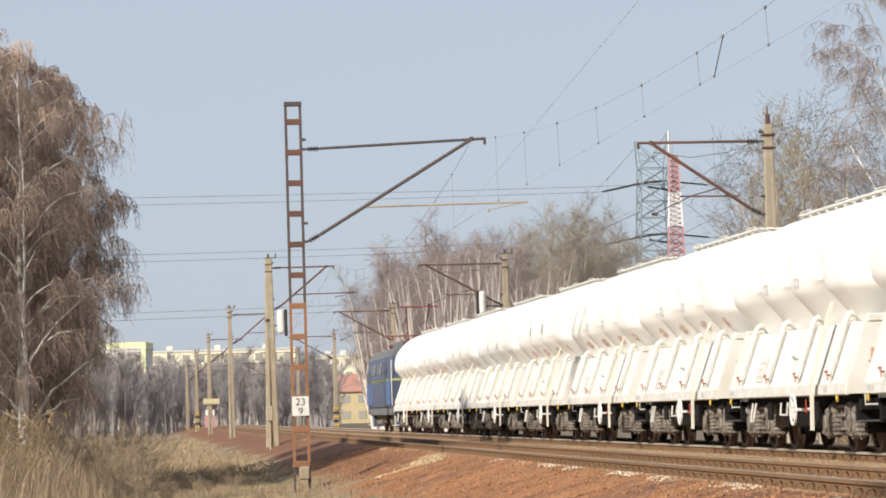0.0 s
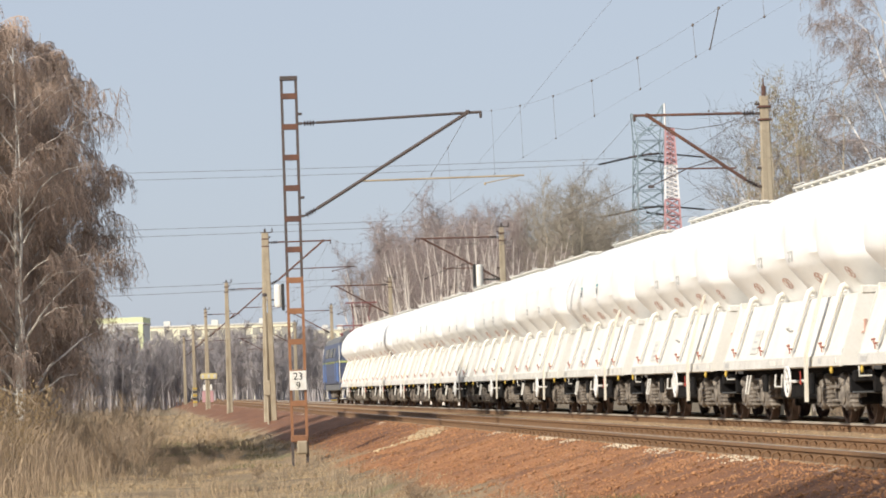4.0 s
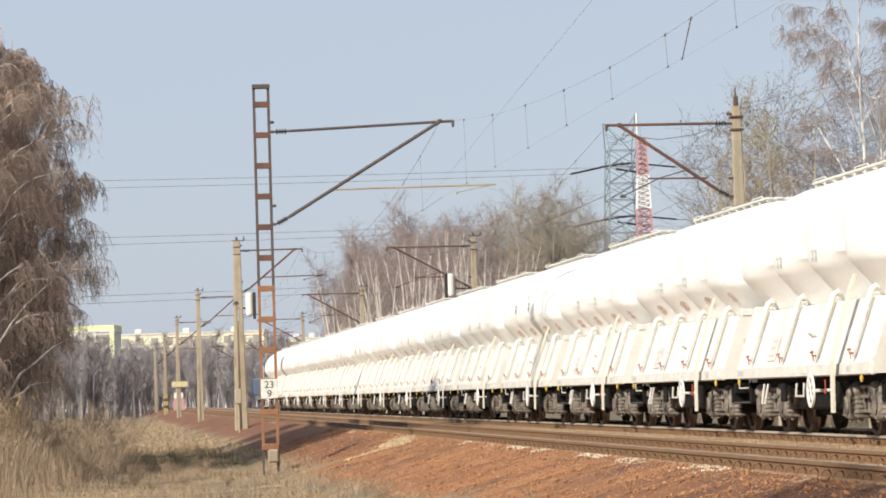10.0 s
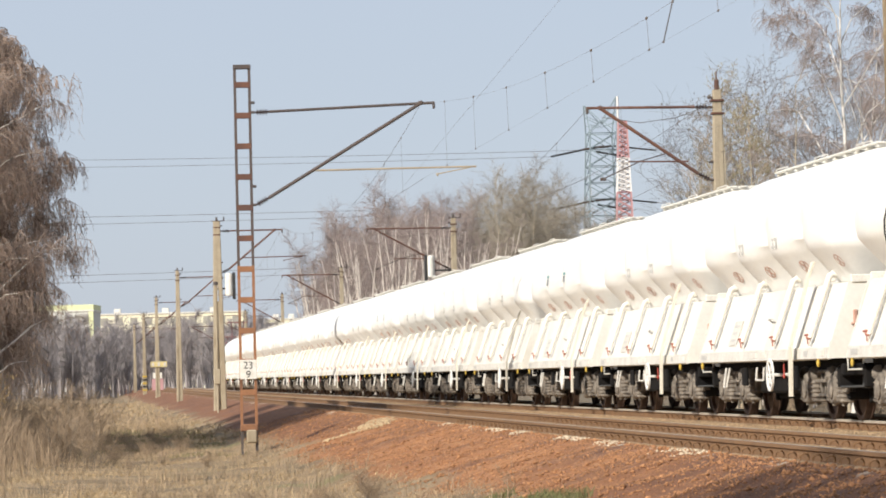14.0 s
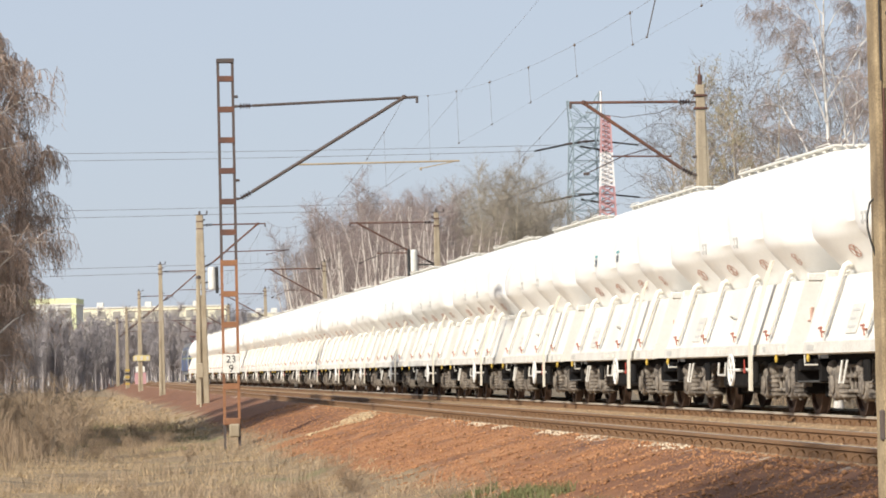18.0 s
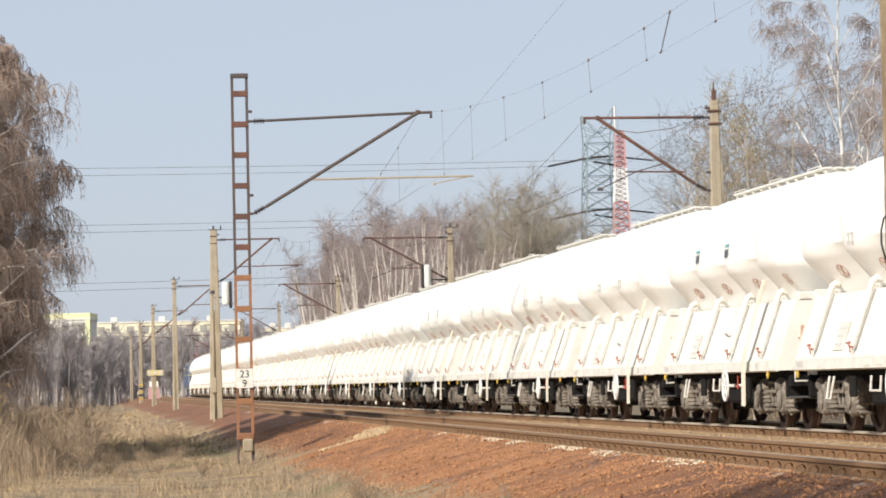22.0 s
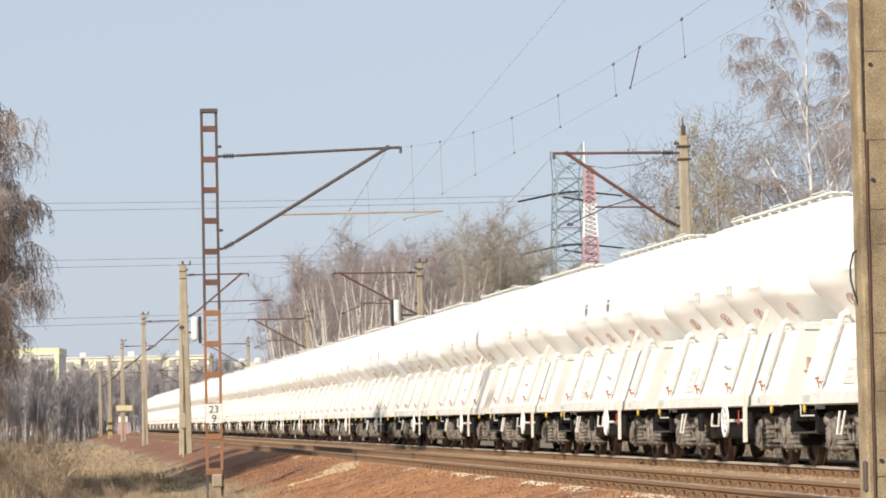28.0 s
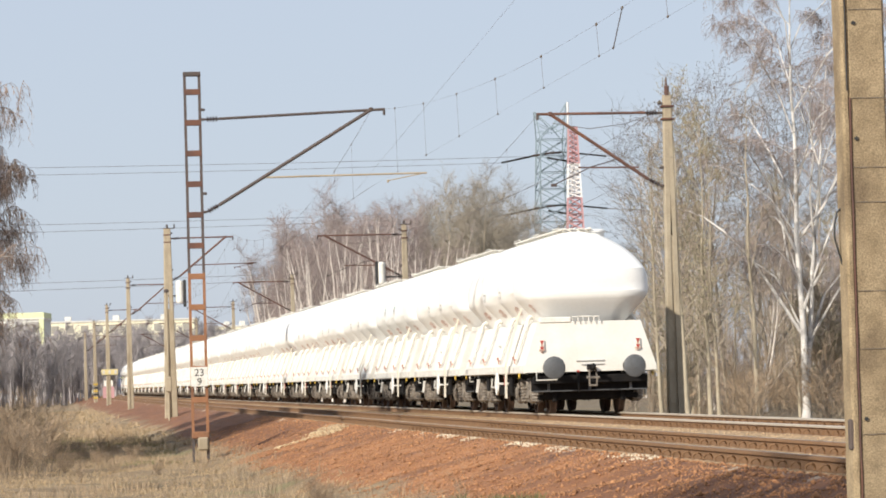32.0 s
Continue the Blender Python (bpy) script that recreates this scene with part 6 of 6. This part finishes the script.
def pylon():
    t = empty("pylon", pose(PX, PY, -0.6, 0, 0, 8))
    b = Build()
    lattice(b, 0, 0, 0, 36.5, 15, 0.13, 6.4, 3.9)
    part("lattice_body", b, M_TOWER, t)
    # a cradle of two leaning faces on the head, joined by ties
    tops = ((-1, 40.6), (1, 42.0))
    for sg, top in tops:
        b = Build()
        for dy in (-1.9, 1.9):
            b.tube([(sg * 1.95, dy, 36.5), (sg * 2.45, dy * 0.25, top)], 0.11, 4)
            for f in (0.3, 0.6):
                b.tube([(sg * (1.95 + 0.5 * f), dy * (1 - 0.75 * f), 36.5 + (top - 36.5) * f), (sg * 0.15, dy * 0.6, 36.5 + (f + 0.3) * 1.6)], 0.07, 4)
            b.tube([(sg * 2.45, dy * 0.25, top), (sg * 0.15, dy * 0.5, 38.3)], 0.08, 4)
            b.tube([(sg * 1.95, dy, 36.5), (sg * 0.15, dy * 0.5, 38.3)], 0.08, 4)
        part("earth_wire_horn", b, M_TOWER, t)
    for dy in (-0.95, 0.95):
        part("head_tie", Build().tube([(-0.3, dy, 38.3), (0.3, dy, 38.3)], 0.10, 6), M_TOWER, t)
    for z in ARM_Z:
        for a, c, r, nm in (((-3.4, -2.0, z - 0.2), (0.2, -1.0, z + 0.35), 0.17, "cross_arm"), ((0.2, 1.0, z + 0.35), (1.9, 2.0, z + 0.6), 0.17, "cross_arm"),
                            ((-7.95, -2.6, z - 1.15), (-3.4, -2.0, z - 0.25), 0.15, "insulator_string"), ((-1.1, -1.9, z - 0.5), (3.2, -1.6, z - 1.2), 0.15, "insulator_string"), ((1.9, 2.0, z + 0.6), (8.6, 2.6, z - 0.1), 0.13, "insulator_string")):
            part(nm, Build().tube([a, c], r, 6), M_BLACK if nm != "cross_arm" else M_GREYSTEEL, t)
    tagged(t, "grey-green lattice power pylon with three pairs of arms", "pylon")
    # conductors run off to the side over the field
    at = pose(PX, PY, -0.6, 0, 0, 8)
    for i, z in enumerate(ARM_Z):
        for k in range(2):
            w = empty("power_line", pose(0, 0, 0))
            zz = z - 1.75
            a = at @ Vector((-3.4, -2.0, z - 0.25) if k else (-7.95, -2.6, z - 1.15))
            c = Vector((-190, PY - 60, zz - (0.0, 0.8, 2.0)[i] + 1.35 * k))
            b = Build().tube([a.lerp(c, m / 16) - Vector((0, 0, 14.0 * (m / 16) * (1 - m / 16) * 0.35)) for m in range(17)], 0.035, 4, False)
            part("conductor", b, M_WIRE, w)
            tagged(w, "thin high-voltage conductor across the sky", "power line", "high-voltage lines")
        w = empty("power_line", pose(0, 0, 0))
        a, c = at @ Vector((8.6, 2.6, z - 0.1)), Vector((150, PY + 120, z + 1))
        b = Build().tube([a.lerp(c, m / 12) - Vector((0, 0, 6.0 * (m / 12) * (1 - m / 12))) for m in range(13)], 0.035, 4, False)
        part("conductor", b, M_WIRE, w)
        tagged(w, "thin high-voltage conductor across the sky", "power line", "high-voltage lines")


pylon()


def striped_mast():
    t = empty("radio_mast", pose(17.35, 430.0, -0.6))
    zs = [0, 8, 17.0, 24.1, 28.4, 33.1]
    for i in range(5):
        b = Build()
        w0, w1 = 3.6 - 0.078 * zs[i], 3.6 - 0.078 * zs[i + 1]
        lattice(b, 0, 0, zs[i], zs[i + 1], 7, 0.15, w0, w1)
        part("lattice_section", b, M_MASTRED if i % 2 == 0 else M_MASTWHITE, t, "red painted section" if i % 2 == 0 else "white painted section")
    b = Build().tube([(-0.55, 0, 33), (-0.55, 0, 36.3)], 0.14, 6)
    part("antenna", b, M_MASTWHITE, t)
    tagged(t, "red and white banded lattice radio mast", "radio mast")


striped_mast()


# ---- far buildings ----
def block(x, y, w, d, h, floors, cols, wall_mat, label, turn=0.0, roof_mat=None, pitch=0.0):
    t = empty("apartment_block", pose(x, y, -0.8, 0, 0, turn))
    b = Build().box((0, 0, h / 2), (w, d, h), 0.05)
    wall = part("wall", b, wall_mat, t)
    b = Build().box((0, 0, h + 0.15), (w + 0.4, d + 0.4, 0.35), 0.05)
    if pitch:
        b = Build().add([(sx * (w / 2 + 0.5), sy * (d / 2 + 0.5), h) for sx in (-1, 1) for sy in (-1, 1)] + [(sx * w / 2 * 0.8, 0, h + pitch) for sx in (-1, 1)],
                        [(0, 2, 5, 4), (3, 1, 4, 5), (1, 0, 4), (2, 3, 5), (0, 1, 3, 2)]) or b
    part("roof", b, roof_mat or M_SILL, t)
    wm = mesh("window", Build().box((0, 0, 0), (w / cols * 0.5, 0.12, h / floors * 0.5), 0.02), M_PANE)
    for i in range(floors):
        for j in range(cols):
            part("window", wm, None, wall, m=pose(-w / 2 + (j + 0.5) * w / cols, -d / 2 - 0.02, (i + 0.55) * h / floors))
    for k in range(3):
        part("chimney", Build().box((-w * 0.3 + k * w * 0.3, 0, h + 0.8), (1.4, 1.2, 1.2), 0.05), M_SILL, t)
    tagged(t, label, "apartment block", "far apartment blocks")
    return t


lime = block(-86.4, 650, 21.8, 12, 15.3, 5, 7, M_PALEWALL, "far pale apartment block with a yellow-green parapet")
part("parapet", Build().box((0, 0, 16.0), (22.0, 12.2, 1.3), 0.05), M_LIMEWALL, lime, "yellow-green parapet")
part("corner_strip", Build().box((10.5, -6.05, 10.8), (0.9, 0.3, 9.2), 0.05), M_LIMEWALL, lime, "yellow-green corner strip")
# flat panel on the wall; its dark colour gives the balcony recess's shade
part("balcony", Build().box((8.7, -6.06, 13.9), (2.5, 0.35, 1.9), 0.05), M_PANE, lime, "dark panel for a balcony recess, its shade painted on")
block(-69, 720, 34, 12, 15.9, 5, 11, M_CREAM, "long far cream apartment block with a flat roof")
block(-47, 800, 12, 12, 15.5, 5, 4, M_CREAM, "far cream apartment block with a flat roof")
block(-37, 640, 15, 10, 6.0, 2, 5, M_OCHRE, "far low ochre house with a pitched red tiled roof", roof_mat=M_TILE, pitch=3.4)
block(-30, 690, 13, 10, 6.5, 2, 4, M_OCHRE, "far low ochre house with a pitched red tiled roof", roof_mat=M_TILE, pitch=3.6)


# ---- small ground cover ----
def blades(name, spots, mat, label, width=0.012, seed=1, sway=0.35):
    """Grass blades: thin bent leaves of three triangles; spots: s, lat, height."""
    r = np.random.RandomState(seed)
    n = len(spots)
    v = np.zeros((n, 5, 3), np.float32)
    for i, (s, l, h) in enumerate(spots):
        p = ORG + U * s + N * l
        z = ground_z(s, l) - 0.02
        a = r.uniform(0, 6.283)
        wx, wy = math.cos(a) * width / 2 * (1 + h), math.sin(a) * width / 2 * (1 + h)
        lx, ly = r.normal(0, sway * h), r.normal(0, sway * h)
        v[i] = ((p.x - wx, p.y - wy, z), (p.x + wx, p.y + wy, z), (p.x - wx * .7 + lx * .35, p.y - wy * .7 + ly * .35, z + h * .6),
                (p.x + wx * .7 + lx * .35, p.y + wy * .7 + ly * .35, z + h * .6), (p.x + lx, p.y + ly, z + h))
    t = np.array([(0, 1, 3), (0, 3, 2), (2, 3, 4)])
    tris = (np.arange(n)[:, None, None] * 5 + t[None]).reshape(-1, 3)
    ob = sheet(name, v.reshape(-1, 3), tris, mat)
    tagged(ob, label, "grass", kind="stuff")
    return ob


def lumps(name, spots, mat, label, cat, seed=1):
    """Loose stones and clods: squashed uneven eight-sided lumps; spots: s, lat, size, raise."""
    r = np.random.RandomState(seed)
    n = len(spots)
    base = np.array([(1, 0, 0), (-1, 0, 0), (0, 1, 0), (0, -1, 0), (0, 0, 1), (0, 0, -1)], np.float32)
    v = np.zeros((n, 6, 3), np.float32)
    for i, (s, l, e, z) in enumerate(spots):
        p = ORG + U * s + N * l
        a = r.uniform(0, 6.283)
        k = base * (r.uniform(.6, 1.2, (6, 1)) * e)
        c, d = math.cos(a), math.sin(a)
        v[i, :, 0] = p.x + k[:, 0] * c - k[:, 1] * d
        v[i, :, 1] = p.y + k[:, 0] * d + k[:, 1] * c
        v[i, :, 2] = z + k[:, 2] * .75 + (k[:, 0] + k[:, 1]) * r.uniform(-.3, .3)
    t = np.array([(0, 2, 4), (2, 1, 4), (1, 3, 4), (3, 0, 4), (2, 0, 5), (1, 2, 5), (3, 1, 5), (0, 3, 5)])
    tris = (np.arange(n)[:, None, None] * 6 + t[None]).reshape(-1, 3)
    ob = sheet(name, v.reshape(-1, 3), tris, mat)
    tagged(ob, label, cat, kind="stuff")


def edge(s):
    """Where the turf begins, metres left of the near track."""
    return 3.35 + 0.45 * noise.noise((s * 0.16, 2.0, 0)) + (0.35 if s > 60 else 0.0) - 0.35 * smooth(42, 34, s)


def turf_spots(n, seed):
    r = np.random.RandomState(seed)
    out = []
    while len(out) < n:
        s = 24 + 126 * r.uniform() ** 1.6
        d = 2.7 + 13.5 * r.uniform()
        if d < edge(s) + r.uniform(-.3, .25):
            continue
        k = noise.noise((s * 0.35, d * 0.6, 4.0)) + 0.5 * noise.noise((s * 1.2, d * 1.5, 9.0))
        if k < -0.35 and r.uniform() < .7:
            continue
        h = (0.04 + 0.07 * max(0.0, k + 0.4)) * r.uniform(.6, 1.5) * (1 + 0.8 * smooth(8.5, 11, d))
        out.append((s, NEAR - d, h))
    return out


blades("dry_grass", turf_spots(170000, 3), M_GRASS, "dry straw-coloured matted grass", 0.0085, 3, 0.8)
far_turf = []
gr = np.random.RandomState(21)
while len(far_turf) < 26000:
    s, d = 95 + 190 * gr.uniform(), 3.6 + 20 * gr.uniform()
    if noise.noise((s * 0.15, d * 0.4, 6.0)) < -0.2:
        continue
    far_turf.append((s, NEAR - d, gr.uniform(.06, .22)))
blades("far_dry_grass", far_turf, M_GRASS, "dry brown grass farther along the field", 0.03, 22, 0.9)
gr = np.random.RandomState(8)
green = []
while len(green) < 9000:
    s, d = 24 + 16 * gr.uniform(), 2.3 + 1.7 * gr.uniform()
    if d < edge(s) - 0.25 or noise.noise((s * 0.5, d, 1.0)) < -0.05:
        continue
    green.append((s, NEAR - d, gr.uniform(.06, .16)))
while len(green) < 14000:
    s, d = 80 + 50 * gr.uniform(), 4.2 + 4.0 * gr.uniform()
    if noise.noise((s * 0.12, d * 0.5, 2.0)) < 0.12:
        continue
    green.append((s, NEAR - d, gr.uniform(.05, .13)))
blades("fresh_grass", green, M_GREEN, "fresh green grass tufts at the foot of the bank", 0.012, 5, 0.4)
reed = []
while len(reed) < 20000:
    s = 50 + 55 * gr.uniform() ** 0.9
    d = 7.0 + 8 * gr.uniform() ** 0.8
    k = noise.noise((s * 0.22, d * 0.5, 7.0))
    lo = float(np.interp(s, [50, 75, 105], [10.2, 8.4, 7.8])) + 0.9 * k
    if d < lo or gr.uniform() > 0.35 + k + 0.25 * (d - lo):
        continue
    reed.append((s, NEAR - d, gr.uniform(.25, .75) + 0.8 * smooth(0.3, 2.0, d - lo) * gr.uniform(.3, 1.2)))
while len(reed) < 22500:          # thin weeds on the edge of the field
    s, d = 26 + 60 * gr.uniform(), 3.3 + 6 * gr.uniform()
    if noise.noise((s * 0.3, d * 0.4, 3.0)) < 0.15:
        continue
    reed.append((s, NEAR - d, gr.uniform(.12, .4)))
while len(reed) < 31000:          # rough brown weeds farther along
    s, d = 84 + 110 * gr.uniform() ** 1.3, 4.4 + 16 * gr.uniform()
    if noise.noise((s * 0.09, d * 0.3, 13.0)) < -0.12 + 0.12 * (d < 7):
        continue
    reed.append((s, NEAR - d, gr.uniform(.15, .55) + 0.3 * smooth(8, 12, d)))
blades("dead_reeds", reed, M_REED, "tall dead reeds and weed stalks beside the field", 0.008, 7, 0.3)

cl = []
while len(cl) < 34000:
    s = 20 + 80 * gr.uniform() ** 1.5
    d = 1.22 + 2.65 * gr.uniform()
    if d > edge(s) + gr.uniform(-.4, .4):
        continue
    e = gr.uniform(.007, .021) * (1 + (gr.uniform() < .06) * 1.1)
    cl.append((s, NEAR - d, e, ground_z(s, NEAR - d) + e * .2))
lumps("loose_clods", cl, M_CLOD, "loose red-brown clods of earth on the bank", "earth", 11)
st = []
while len(st) < 17000:
    s = 22 + 66 * gr.uniform() ** 1.4
    l = NEAR - 1.25 + 5.6 * gr.uniform()
    if min(abs(l - NEAR - .75), abs(l - NEAR + .75), abs(l - .75), abs(l + .75)) < .09:
        continue
    st.append((s, l, gr.uniform(.016, .034), -.094 - 0.15 * max(0.0, NEAR - 1.05 - l)))
lumps("ballast_stones", st, M_STONE, "loose brown ballast stones between the rails", "ballast", 12)
pl = []
while len(pl) < 560:
    s = 24 + 40 * gr.uniform()
    d = 1.37 + 0.07 * gr.normal()
    if noise.noise((s * 0.35, 0.0, 11.0)) < 0.1:
        continue
    pl.append((s, NEAR - d, gr.uniform(.010, .026), ground_z(s, NEAR - d) + .01))
M_PALE = material("pale_sandstone_chips", (0.62, 0.51, 0.37), (0.45, 0.35, 0.24), 0.9, scale=3, fine=60, bump=0.2, rand=0.3)
lumps("pale_chips", pl, M_PALE, "pale stone chips along the bank's edge", "gravel", 13)

sp = []
for _ in range(1000):               # a spill of tan sand down the bank
    f = gr.uniform()
    s, d = 74.4 + gr.normal(0, 0.40 + 0.4 * (1 - f)) - 2.6 * f, 1.45 + 1.6 * f + gr.normal(0, .06)
    sp.append((s, NEAR - d, gr.uniform(.018, .05), ground_z(s, NEAR - d) + .005))
lumps("sand_spill", sp, M_SAND, "spill of tan sand and crumbs down the bank", "sand", 17)

# ---- sleepers and rail clips ----
bed = bpy.data.objects["ballast_bed"]
sl = Build().box((0, 0, -0.215), (2.5, 0.25, 0.13), 0.025)
for sx in (-0.7535, 0.7535):
    sl.box((sx, 0, -0.148), (0.34, 0.19, 0.012), 0.004)
    for e in (-0.11, 0.11):
        sl.box((sx + e, 0, -0.145), (0.06, 0.07, 0.025), 0.01)
sleeper = mesh("sleeper", sl, M_SLEEPER)
for lat in (NEAR, 0.0):
    for i in range(140):
        o = part("sleeper", sleeper, None, bed)
        o.matrix_basis = on_line(22 + i * 0.6, lat, RAIL_Z + 0.01 * noise.noise((i * 1.7, lat, 0)), 0.4 * noise.noise((i * 2.3, lat, 4)))


# spring clips that hold the rails down, looped against the web
ring = Build().tube([(0.045 * math.cos(a), 0.02 * math.cos(2 * a), -0.105 + 0.042 * math.sin(a)) for a in [k * math.pi / 6 - 0.6 for k in range(9)]], 0.010, 5)
clip = mesh("rail_clip", ring, M_RAILRUST)
for sleeper_ in [o for o in bed.children if o.name.startswith("sleeper")]:
    if s_of(*sleeper_.matrix_basis.translation.xy)[0] < 66:
        for sx in (-0.7535, 0.7535):
            part("rail_clip", clip, None, sleeper_, m=pose(sx - 0.10, 0, 0))


# ---- signs and small fixtures by the line ----
def crossing_sign():
    m = empty("crossing_sign", on_line(300, -5.6, -0.6))
    part("post", Build().tube([(0, 0, 0), (0, 0, 2.6)], 0.06, 8), M_GREYSTEEL, m)
    part("red_panel", Build().box((0, -0.07, 1.2), (1.0, 0.03, 1.0), 0.01), M_MASTRED, m)
    part("white_panel", Build().box((0, -0.07, 2.0), (0.8, 0.03, 0.5), 0.01), M_PLATE, m)
    tagged(m, "red and white signal panel on a post", "sign")


crossing_sign()


def white_post():
    m = empty("signal_post", on_line(136.5, -6.68, -0.75))
    part("pole", Build().tube([(0, 0, 0), (0, 0, 5.4)], [0.04, 0.034], 10), M_CONC, m, "pale grey pole")
    part("cap", Build().lathe([(0.0, 5.4), (0.1, 5.4), (0.1, 5.5), (0.0, 5.55)], Matrix.Identity(4), 10), M_GREYSTEEL, m)
    part("cabinet", Build().box((-0.02, 0.0, 1.75), (0.28, 0.25, 0.6), 0.03), M_CONC, m, "pale grey cabinet")
    tagged(m, "pale grey signal pole with a small cabinet", "signal post")


white_post()


# ---- motion ----
# seconds, metres that the train still has to go
TRAVEL = [(0, -283.7), (2, -266.7), (4, -249.5), (6, -232.1), (8, -214.5), (10, -196.95), (12, -179.35), (14, -161.55), (16, -143.7), (18, -125.9), (20, -108.1), (22, -90.3), (24, -72.55), (26, -54.5), (28, -36.2), (30, -18.1), (32, -0.4)]


def motions():
    for k, w in enumerate(WAGONS):
        walk(w, [(t, on_line(train_s(k) + d, 0.0)) for t, d in TRAVEL])
    walk(LOCO, [(t, on_line(train_s(COUNT) + d, 0.0)) for t, d in TRAVEL])
    # the wheels roll without slipping
    ts = [i * 0.0665 for i in range(482)]
    at = np.interp(ts, [t for t, _ in TRAVEL], [d for _, d in TRAVEL])
    first = {}
    for thing in WAGONS + [LOCO]:
        for o in thing.children_recursive:
            if o.name.startswith("wheelset"):
                key = round(o.matrix_basis.translation.y, 2)
                if key not in first:
                    walk(o, [(t, pose(0, key, WHEEL_R, -math.degrees(s / WHEEL_R), 0, 0)) for t, s in zip(ts, at)])
                    first[key] = o
                else:
                    o.rotation_mode = "QUATERNION"
                    o.animation_data_create()
                    o.animation_data.action = first[key].animation_data.action
                    o.animation_data.action_slot = first[key].animation_data.action_slot


motions()
